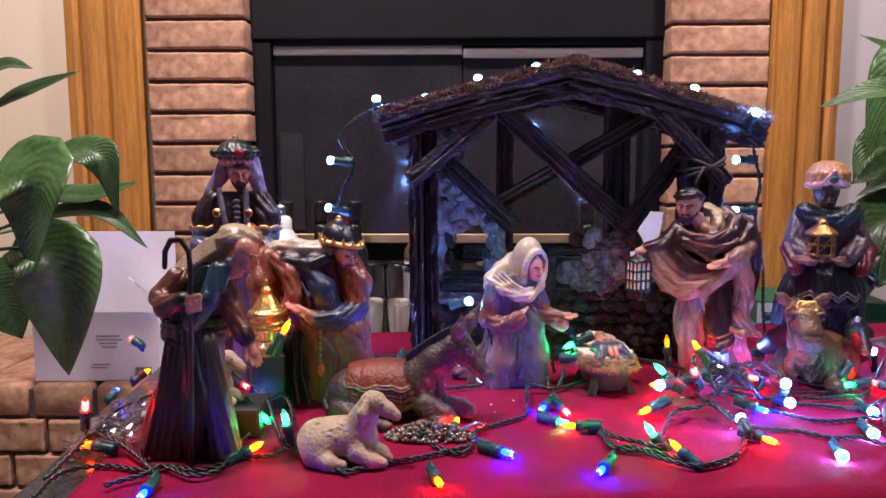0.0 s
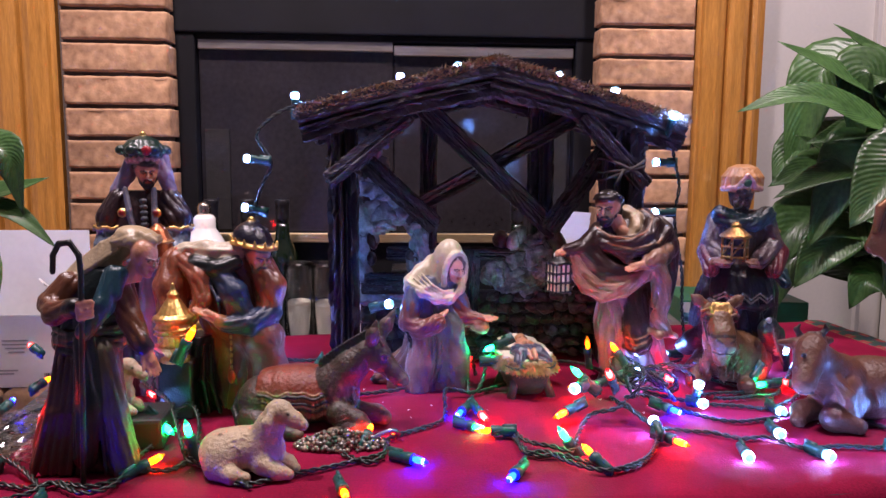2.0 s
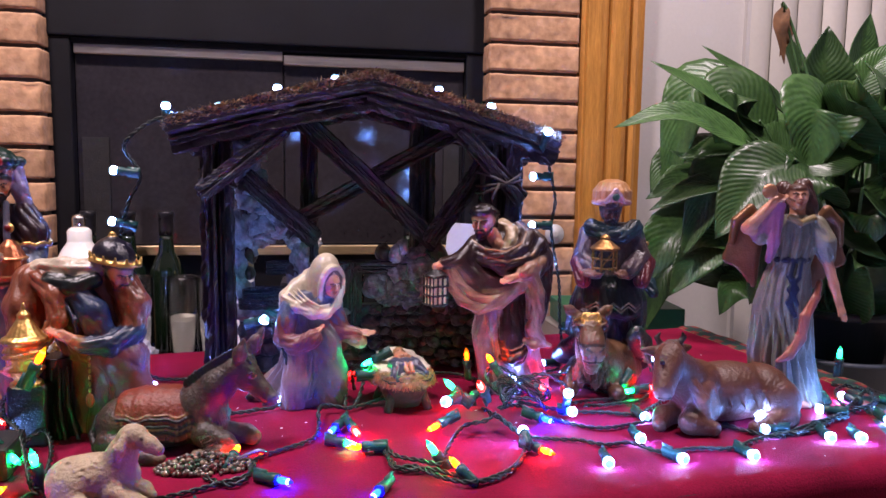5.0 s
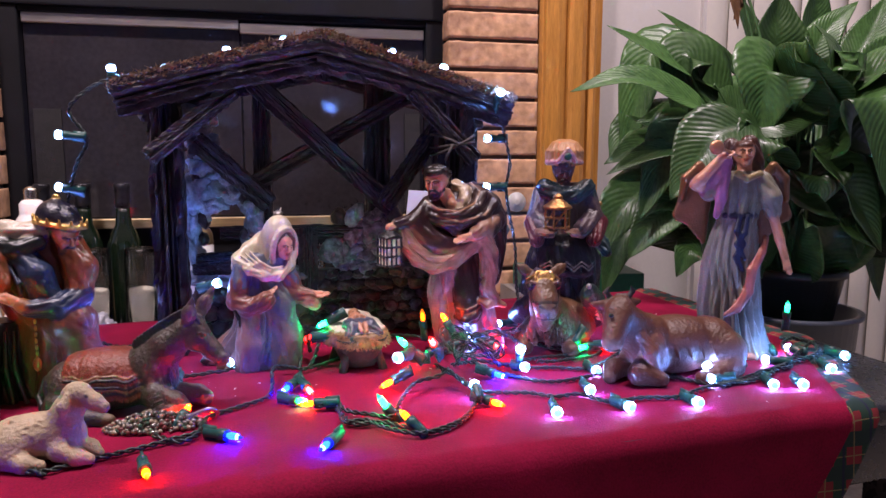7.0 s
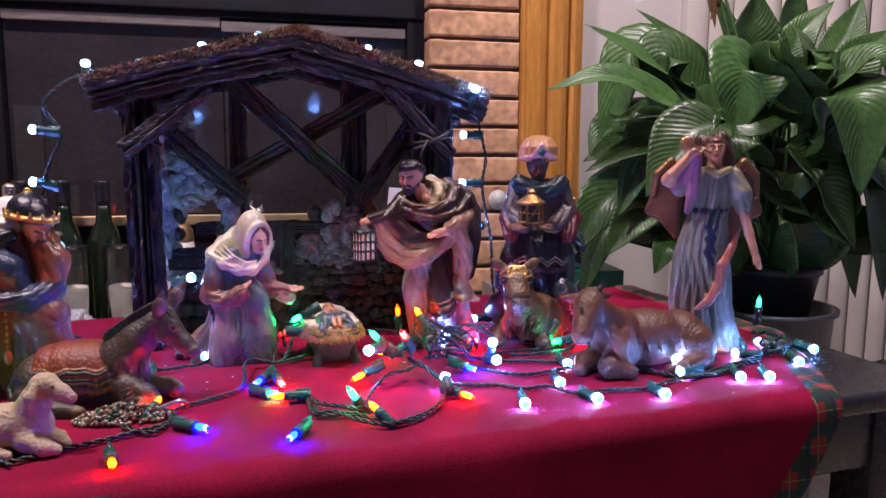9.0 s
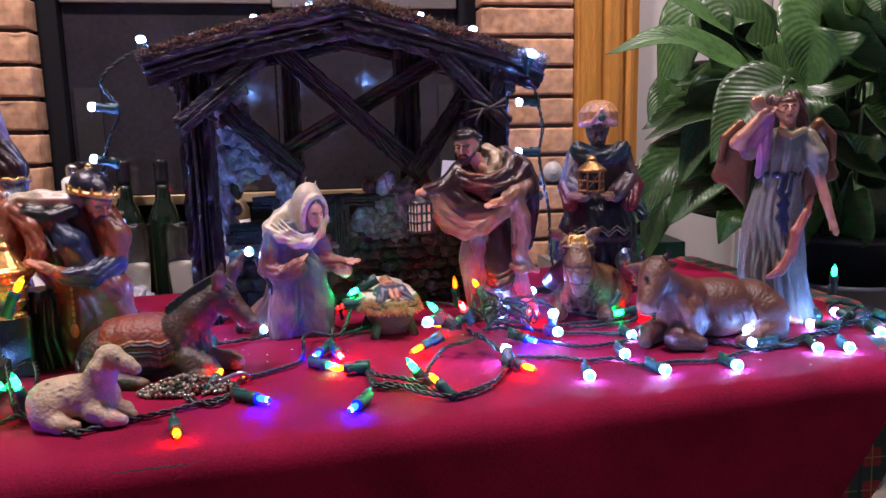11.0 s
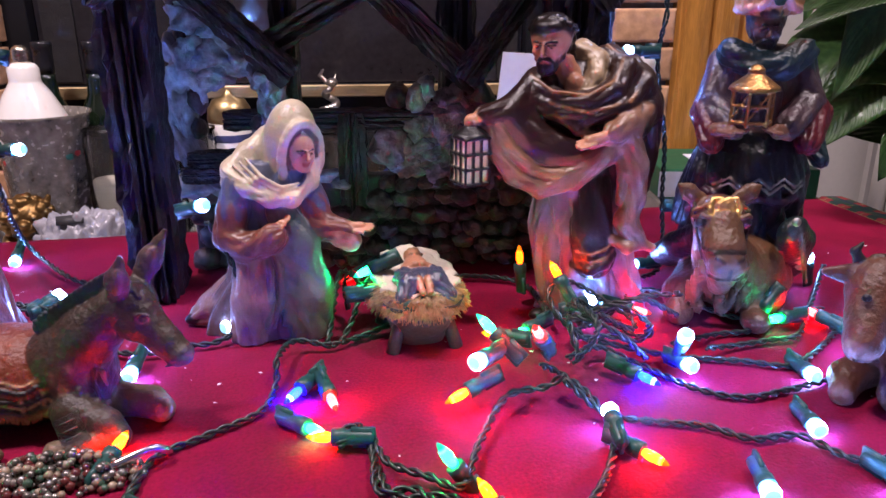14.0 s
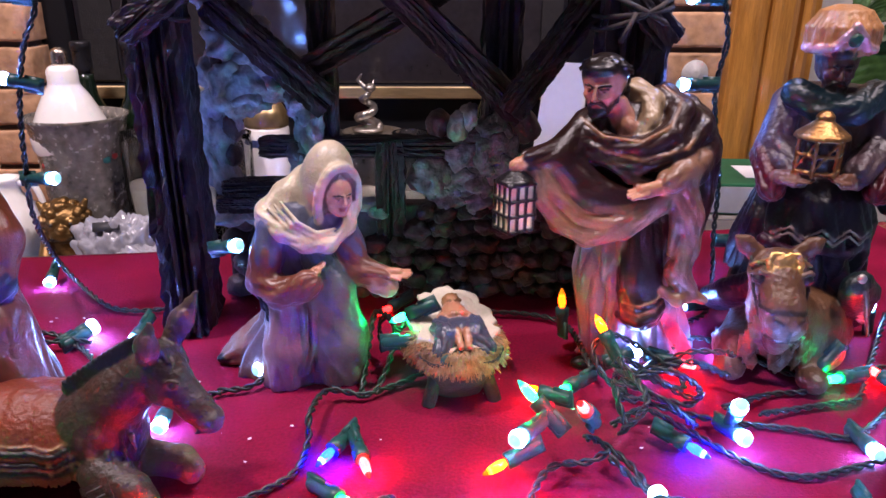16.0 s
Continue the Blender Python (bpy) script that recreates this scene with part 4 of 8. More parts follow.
def kneeling_king():
    s = Statue(1.25)
    CAPE, ROBE, DEEP, PITCH = (0.30, 0.13, 0.075), (0.27, 0.135, 0.115), (0.035, 0.062, 0.125), (0.012, 0.026, 0.024)
    s.loft([(0, 12, 6, 48, 34), (24, 14, 6, 42, 32), (60, 10, 4, 38, 29), (100, 4, 4, 36, 26)], ROBE, (7, 3.4, 1.6, 0.6))
    # raised knee in the mauve robe, long folds to the foot
    s.chain([(12, -6, 92), (34, -22, 84), (42, -24, 50), (42, -22, 12)], [22, 22, 18, 19], ROBE, k=8, folds=(7, 2.0))
    for i in range(5):
        s.chain([(24 + 6 * i, -40 + 4 * abs(i - 2), 88 - 2 * abs(i - 2)), (22 + 8 * i, -43 + 4 * abs(i - 2), 50), (16 + 10 * i, -42 + 5 * abs(i - 2), 10)], [1.6, 2.8, 2.2], ROBE, k=3)
    s.cap((58, -32, 5), (44, -28, 8), 7, 9, (0.36, 0.20, 0.13))
    # dark skirt over the kneeling leg, heaped beneath the urn
    s.loft([(0, -44, -10, 30, 28), (36, -46, -10, 27, 25), (70, -46, -8, 24, 22), (86, -40, -4, 18, 18)], PITCH, (9, 3.6, 1, 0.6))
    for i in range(6):
        s.chain([(-62 + 8 * i, -32, 78), (-66 + 9 * i, -38, 40), (-76 + 13 * i, -42, 4)], [1.8, 3.0, 2.6], PITCH, k=3)
    # bowed back and chest
    s.loft([(84, 2, 4, 36, 26), (116, -8, 4, 40, 27), (146, -18, 4, 42, 26), (168, -16, 4, 36, 21), (180, -4, 2, 20, 15)], CAPE, (7, 2.0, 3, 0))
    s.chain([(-12, -22, 158), (4, -30, 138), (12, -30, 116)], [12, 15, 14], DEEP, k=4, folds=(7, 1.4))
    for i in range(4):
        s.chain([(-22 + 9 * i, -33, 152 - i), (-10 + 8 * i, -43, 132), (-8 + 9 * i, -41, 112)], [1.2, 2.0, 1.6], DEEP, k=2.4)
    s.chain([(-66, 0, 168), (-70, -12, 142), (-66, -22, 116), (-62, -28, 92)], [17, 18, 15, 10], CAPE, k=5, folds=(7, 2.2))
    s.chain([(-52, -12, 172), (-34, -28, 156), (-28, -38, 132), (-40, -40, 112)], [10, 10, 8, 6], CAPE, k=4, folds=(7, 1.8))
    s.chain([(-40, -34, 160), (-24, -42, 136), (-34, -46, 112)], [1.2] * 3, (0.46, 0.27, 0.13), k=0.8)
    # wide sleeve and the blue forearm laid over the knee
    s.chain([(30, -2, 164), (42, -10, 142), (42, -18, 122)], [15, 16, 13], CAPE, k=5, folds=(7, 2.0))
    s.chain([(44, -22, 114), (24, -40, 104), (0, -46, 106)], [12, 11, 8], DEEP, k=2.5, folds=(7, 1.5))
    s.cap((-2, -46, 107), (-6, -47, 109), 8.4, 8.2, (0.34, 0.18, 0.09), k=1)
    s.hand((-8, -47, 111), (-36, -52, 126), 5.6)
    # cream shawl collar thrown back over the shoulder, dark lining below
    s.chain([(-78, 8, 174), (-56, -4, 182), (-30, -14, 184), (-4, -16, 182), (10, -10, 188)], [5, 9, 11, 10, 8], CREAM, k=4, folds=(5, 1.6), flat=0.6)
    s.chain([(-76, 2, 180), (-50, -14, 188), (-22, -22, 186), (2, -22, 186)], [1.6, 2.4, 2.4, 1.8], CREAM, k=2.4)
    s.chain([(-40, -20, 172), (-16, -28, 166), (6, -24, 172)], [8, 9, 7], PITCH, k=3, folds=(5, 1.2))
    s.head((29, -12, 178), 17, yaw=40, nod=26, hair=(0.10, 0.085, 0.10), beard=(0.085, 0.080, 0.115), long_beard=1.0)
    s.chain([(14, 2, 180), (8, 2, 166), (10, -6, 152)], [9, 9, 5], (0.085, 0.080, 0.115), k=2, folds=(7, 1.4))
    # ribbed cap within a toothed gold circlet, tipped forward
    for i in range(7):
        q = i / 6
        s.ell((23 - 2 * q, -6, 194 + 20 * q), (22 * math.sqrt(max(0.02, 1 - q * q * 0.93)), 22 * math.sqrt(max(0.02, 1 - q * q * 0.93)), 6), (0.020, 0.017, 0.045), tilt=-10, k=5)
    for i in range(10):
        a = 2 * math.pi * i / 10
        s.chain([(23 + 22.5 * math.cos(a), -6 + 22.5 * math.sin(a), 196 - 3 * math.cos(a)), (22 + 17 * math.cos(a), -6 + 17 * math.sin(a), 209), (21, -6, 217)], [1.0, 1.3, 0.9], (0.030, 0.026, 0.065), k=1.0)
    ring = [(24 + 24.5 * math.cos(a), -7 + 24.5 * math.sin(a), 191 - 4.5 * math.cos(a)) for a in [2 * math.pi * j / 30 for j in range(31)]]
    s.chain(ring, [2.4] * 31, GOLD, k=0.8)
    for i in range(14):
        a = 2 * math.pi * i / 14
        s.cap((24 + 25 * math.cos(a), -7 + 25 * math.sin(a), 191 - 4.5 * math.cos(a)), (24 + 27 * math.cos(a), -7 + 27 * math.sin(a), 198 - 4.5 * math.cos(a)), 2.4, 1.2, GOLD, k=0.6)
    s.ell((21, -6, 220), 4, GOLD, k=0.6)
    # stepped golden urn
    ux, uy = -56, -52
    s.loft([(66, ux, uy, 15, 15), (70, ux, uy, 15, 15), (73, ux, uy, 10, 10), (80, ux, uy, 15, 15), (104, ux, uy, 19.5, 19.5), (110, ux, uy, 18, 18), (113, ux, uy, 22, 22), (117, ux, uy, 22, 22), (120, ux, uy, 17, 17), (130, ux, uy, 11, 11), (138, ux, uy, 6, 6), (141, ux, uy, 7, 7), (146, ux, uy, 3, 3), (154, ux, uy, 1.5, 1.5)], GOLD, (17, 0.8, 0, 0), k=0.8)
    for z, q in ((84, 17.5), (98, 20.5), (104, 20.5)):
        s.chain([(ux + q * math.cos(a), uy + q * math.sin(a), z) for a in [2 * math.pi * j / 20 for j in range(21)]], [1.1] * 21, (0.55, 0.30, 0.09, 1.0), k=0.5)
    s.block((ux, uy + 12, 33), (20, 16, 33), PITCH, r=4)
    s.hand((ux - 16, uy + 2, 78), (ux - 10, uy - 18, 92), 5)
    for z in range(6):
        s.ell((4, -47, 92 - 7 * z), (1.8, 1.8, 3.2), (0.45, 0.28, 0.12, 0.8), k=0.4)
    s.ell((4, -48, 46), (4.5, 3, 8), (0.46, 0.14, 0.05), k=0.5)
    return s


def shepherd():
    s = Statue(1.2)
    BROWN, PINE, SAND, OLIVE = (0.13, 0.058, 0.034), (0.013, 0.034, 0.032), (0.47, 0.39, 0.28), (0.20, 0.19, 0.135)
    s.loft([(0, -6, 4, 52, 34), (30, -6, 4, 44, 31), (80, 0, 4, 33, 26), (122, 6, 4, 30, 24)], BROWN, (9, 3.6, 2, 0))
    for i in range(5):
        s.chain([(-18 + 6 * i, -20, 118), (-26 + 7 * i, -30, 60), (-42 + 9 * i, -32, 4)], [1.6, 3.0, 3.4], BROWN, k=4)
    # dark sash falling in front, pale lining beside it
    s.chain([(12, -24, 124), (16, -34, 70), (12, -36, 20)], [10, 12, 10], PINE, k=2.5, folds=(7, 2.2), flat=0.7)
    s.chain([(28, -18, 112), (36, -24, 60), (46, -26, 6)], [10, 12, 14], OLIVE, k=3, folds=(7, 2.4), flat=0.8)
    for i in range(4):
        s.chain([(24 + 3 * i, -28, 104), (28 + 6 * i, -36 + i, 56), (32 + 9 * i, -38 + 2 * i, 5)], [1.2, 2.0, 2.2], OLIVE if i else PINE, k=2.4)
    # stooping torso, wound with cords at the waist
    s.loft([(112, 4, 2, 31, 25), (130, 4, 2, 32, 25), (152, 10, 2, 33, 23), (172, 18, 2, 31, 20), (188, 30, 2, 20, 15)], PINE, (9, 2.2, 5, 0))
    for z in (114, 119, 124, 129, 134):
        ring = [(6 + 35 * math.cos(a), 2 + 27 * math.sin(a), z + 2.5 * math.sin(a * 2 + z)) for a in [2 * math.pi * j / 20 for j in range(21)]]
        s.chain(ring, [2.6] * 21, (0.017, 0.030, 0.032), k=1.2)
    s.chain([(-8, -12, 174), (-22, -20, 158), (-12, -36, 152), (8, -44, 158)], [11, 10.5, 9.5, 7.5], (0.20, 0.095, 0.055), folds=(7, 1.4))
    s.cap((8, -44, 158), (13, -46, 159), 9, 9, BLACK, k=1)
    s.hand((14, -46, 159), (32, -52, 162), 6)
    for i in range(4):
        s.cap((21, -56, 152 + 4 * i), (31, -52, 153 + 4 * i), 3, 2.6, SKIN, k=0.6)
    s.chain([(42, -8, 168), (54, -16, 142), (66, -24, 124)], [13, 10.5, 9], (0.22, 0.105, 0.055), folds=(7, 1.4))
    s.cap((66, -24, 125), (70, -25, 119), 9.4, 9.2, BLACK, k=1)
    s.hand((71, -26, 118), (84, -34, 94), 6)
    s.chain([(40, -20, 184), (34, -32, 158), (16, -36, 136)], [8, 9, 7], (0.030, 0.095, 0.12), k=3, folds=(5, 1.6))
    s.chain([(48, -20, 186), (46, -28, 168)], [6, 5], (0.030, 0.095, 0.12), k=3)
    s.loft([(176, 52, -8, 10, 10), (196, 62, -8, 9, 9)], SKIN)
    s.head((68, -11, 199), 16.5, yaw=62, nod=24, hair=(0.30, 0.25, 0.20), top=False, beard=None)
    # rolled hat with its scarf hanging down the back
    s.ell((58, 1, 217), (22, 17, 10), SAND, tilt=-10)
    s.chain([(38, -8, 213), (56, -15, 214), (74, -11, 215), (79, 0, 215)], [4, 4.4, 4.4, 4], (0.44, 0.36, 0.26), k=3, folds=(5, 0.8))
    s.chain([(52, 2, 222), (66, -12, 220), (80, -12, 214)], [3, 3.5, 3], SAND, k=3)
    s.chain([(44, 6, 209), (24, 6, 197), (0, 4, 184), (-18, 0, 174)], [12, 11, 9, 5], SAND, k=5, folds=(7, 1.6), flat=0.75)
    for i in range(5):
        s.chain([(42 - i, -10 + 3 * i, 206 + 3 * i), (22, -8 + 2 * i, 194 + 4 * i), (-2, -8 + 2 * i, 181 + 3 * i), (-20, -4 + i, 172 + i)], [2.0, 2.4, 2.2, 1.2], SAND, k=2.6)
    # crook
    s.chain([(17, -56, 0), (20, -55, 80), (24, -54, 190), (23, -54, 206), (15, -54, 217), (5, -54, 216), (-1, -54, 206), (-2, -54, 192)], [2.7] * 8, (0.014, 0.012, 0.011), k=1)
    return s


def angel():
    s = Statue(1.25)
    D = (0.304, 0.289, 0.236)
    s.loft([(0, 8, 0, 40, 32), (12, 6, 0, 37, 30), (60, -4, 0, 33, 26), (120, -6, 0, 32, 23), (160, -2, 0, 27, 19), (178, 0, 0, 22, 16)], D, (17, 5.5, 1, 0.3))
    s.loft([(172, 0, 0, 22, 16), (200, 1, 0, 27, 19), (222, 2, 0, 27, 16), (232, 4, 0, 14, 12)], D, (13, 2.5, 0, 0))
    ring = [(0 + 22 * math.cos(a), 17 * math.sin(a), 178) for a in [2 * math.pi * j / 16 for j in range(17)]]
    s.chain(ring, [3.2] * 17, NAVY, k=1)
    s.chain([(-2, -18, 178), (-8, -24, 160), (0, -25, 144), (-8, -26, 128), (0, -27, 112)], [3.5, 4, 4, 4, 3], NAVY, k=1, flat=0.6)
    s.chain([(6, -20, 176), (2, -25, 158), (-8, -26, 144), (2, -27, 126)], [3, 3.5, 3.5, 3], NAVY, k=1, flat=0.6)
    s.loft([(226, 4, -2, 9, 9), (246, 4, -4, 8, 8)], SKIN)
    s.chain([(-8, -14, 230), (4, -18, 224), (20, -12, 230)], [4, 4, 4], (0.418, 0.334, 0.182), k=1.5)
    s.head((2, -6, 252), 15.5, yaw=-8, nod=-8, hair=(0.13, 0.06, 0.04))
    s.chain([(12, 6, 266), (20, 4, 244), (22, 4, 224), (18, 0, 212)], [10, 9, 8, 5], (0.13, 0.06, 0.04), folds=(7, 1.5))
    s.chain([(-10, 8, 264), (-14, 8, 244), (-10, 8, 226)], [8, 8, 5], (0.13, 0.06, 0.04), folds=(7, 1.5))
    s.chain([(-22, -4, 222), (-40, -10, 206)], [11, 10], D, folds=(7, 1.2))
    s.chain([(-36, -8, 208), (-58, -14, 216), (-54, -18, 222), (-30, -22, 250)], [8, 7, 7, 5], SKIN)
    s.chain([(-46, -14, 208), (-34, -20, 224), (-24, -22, 244), (-28, -20, 200), (-32, -18, 178)], [7, 7, 5, 6, 3], (0.40, 0.20, 0.30), k=2, folds=(5, 1.5), flat=0.6)
    s.hand((-30, -22, 250), (-16, -26, 256), 4.6)
    s.chain([(-8, -24, 250), (-30, -28, 258), (-38, -30, 260)], [1.6, 2, 5], (0.46, 0.22, 0.12, 0.7), k=0.8)
    s.ell((-40, -31, 261), (9, 4, 9), (0.46, 0.22, 0.12, 0.7), k=0.8)
    s.chain([(27, -4, 220), (36, -8, 200), (40, -10, 184)], [11, 13, 9], D, folds=(7, 1.6))
    s.chain([(38, -10, 186), (48, -16, 150), (54, -20, 128)], [6.5, 5.5, 4.5], SKIN)
    s.hand((54, -20, 128), (60, -26, 106), 4.4)
    s.chain([(36, -4, 150), (26, -20, 134), (12, -28, 112), (8, -30, 86), (-6, -34, 66), (-20, -36, 58)], [3, 4, 5, 5, 5, 2], (0.44, 0.19, 0.15), k=1.5, folds=(5, 1.4), flat=0.6)
    for sx, x0 in ((-1, -26), (1, 32)):
        for i in range(5):
            a0 = (x0 + sx * (4 + 6 * i) * 1.0, 22 + 2 * i, 226 - 2 * i * i * 0.6)
            s.chain([a0, (x0 + sx * (10 + 7 * i), 24 + i, 188 - 3 * i), (x0 + sx * (8 + 5 * i), 24, 142 + 6 * i)], [9, 9, 4], (0.15, 0.062, 0.030, 0.35), k=1.5, flat=0.5)
        s.chain([(x0, 18, 214), (x0 + sx * 18, 22, 238), (x0 + sx * 34, 24, 222), (x0 + sx * 38, 25, 196)], [6, 6, 6, 4], (0.17, 0.08, 0.035, 0.5), k=2)
    s.ell((16, -28, 4), (10, 9, 5), SKIN)
    return s


def camel():
    """The camel under the rider, lying with its head towards -y."""
    s = Statue(1.15, grain=0.42)
    F, PALE = (0.20, 0.115, 0.062), (0.195, 0.122, 0.074)
    s.ell((4, 24, 40), (46, 70, 42), F)
    s.ell((-4, -34, 36), (38, 34, 34), F)
    s.chain([(-14, -40, 38), (-30, -58, 60), (-40, -64, 84)], [30, 22, 17], F, k=9)
    s.ell((-41, -70, 97), (21, 19, 18), F)
    s.chain([(-41, -80, 92), (-41, -94, 76), (-41, -100, 66)], [17, 15.5, 14], F, k=5)
    s.ell((-41, -106, 68), (14.5, 9, 11), PALE, k=3)
    s.chain([(-41, -96, 56), (-40, -90, 46)], [12, 9], PALE, k=3)
    # split lip, nostrils, jaw line
    s.cap((-41, -115, 66), (-41, -113, 58), 0.9, 0.9, (0.05, 0.03, 0.02), k=0.5)
    s.chain([(-54, -104, 58), (-48, -111, 57), (-41, -113, 58), (-34, -111, 57), (-28, -104, 58)], [0.9] * 5, (0.10, 0.06, 0.04), k=0.8)
    for sx in (-1, 1):
        s.chain([(-41 + 5 * sx, -113, 72), (-41 + 10 * sx, -110, 75)], [1.3, 1.6], (0.05, 0.025, 0.02), k=0.5)
        s.chain([(-41 + 16 * sx, -66, 110), (-41 + 25 * sx, -66, 117), (-41 + 32 * sx, -66, 122)], [7, 6.5, 2], F, k=2, flat=0.6)
        s.carve((-41 + 20 * sx, -90, 96), (6, 5, 4), k=1.5)
        s.ell((-41 + 17 * sx, -84, 96), (5, 5, 4.2), (0.02, 0.012, 0.01), k=0.6)
        s.chain([(-41 + 12 * sx, -88, 101), (-41 + 18 * sx, -86, 102.5), (-41 + 23 * sx, -80, 99)], [1.8, 2.2, 1.6], F, k=0.8)
        s.chain([(32 * sx - 4, -20, 26), (36 * sx - 20, -46, 20), (31 * sx - 30, -64, 12)], [20, 15, 11], F, k=7)
        # harness straps round the muzzle and up the cheeks
        s.chain([(-41 + 15 * sx, -86, 88), (-41 + 17 * sx, -94, 78), (-41 + 12 * sx, -106, 78), (-41, -110, 80)], [1.3] * 4, (0.05, 0.03, 0.02), k=0.5)
        s.chain([(-41 + 20 * sx, -70, 108), (-41 + 20 * sx, -84, 88), (-41 + 16 * sx, -92, 70)], [1.3] * 3, (0.055, 0.033, 0.02), k=0.5)
    s.ell((-62, -62, 9), (12, 15, 10), PALE)
    s.ell((-2, -78, 9), (12, 15, 10), PALE)
    # long neck fur, hanging in locks
    rn = random.Random(6)
    for i in range(70):
        a, v = rn.uniform(-0.9, 1.6), rn.random()
        x, y, z = -34 + (22 + 14 * v) * math.sin(a), -62 - 22 * math.cos(a) + 10 * v, 62 - 40 * v
        s.chain([(x, y, z + 5), (x + 1, y - 2, z - 3), (x + rn.uniform(-2, 3), y - 1, z - 11)], [2.0, 2.6, 0.9], PALE if rn.random() < 0.3 else F, k=1.4)
    # heart-shaped golden brow plate
    for sx in (-1, 1):
        s.chain([(-41, -88, 88), (-41 + 8 * sx, -88, 99), (-41 + 12 * sx, -85, 108), (-41 + 9 * sx, -82, 115), (-41 + 3 * sx, -82, 115), (-41, -84, 110)], [1.8] * 6, GOLD, k=0.8)
        s.chain([(-41, -89, 92), (-41 + 4 * sx, -88, 101), (-41 + 5 * sx, -86, 108)], [1.4] * 3, GOLD, k=0.8)
        s.cap((-41 + 11 * sx, -84, 112), (-41 + 22 * sx, -76, 104), 1.5, 1.5, (0.40, 0.24, 0.09, 0.9), k=0.6)
    s.ell((-41, -83, 104), (10, 5, 12), (0.48, 0.28, 0.10, 0.9), k=1)
    s.ell((-41, -89, 103), (2.4, 2, 2.8), (0.36, 0.02, 0.02), k=0.4)
    # saddle cloth with a studded hem and fringe
    s.chain([(28, -52, 80), (42, -30, 62), (54, 0, 32)], [14, 17, 16], (0.014, 0.036, 0.034), k=3, flat=0.7)
    s.chain([(-36, -30, 70), (-50, -6, 50), (-54, 20, 34)], [14, 16, 16], (0.05, 0.012, 0.035), k=3, flat=0.7)
    for i in range(8):
        s.ell((24 + 4.0 * i, -66 + 6.0 * i, 92 - 7.6 * i), (3.9, 3.0, 3.9), (0.5, 0.48, 0.44, 0.8), k=0.5)
        s.chain([(31 + 4.0 * i, -62 + 6.0 * i, 80 - 7.0 * i), (34 + 4.0 * i, -62 + 6.0 * i, 68 - 6.6 * i)], [2.2, 1.4], (0.26, 0.25, 0.23), k=0.8)
    return s


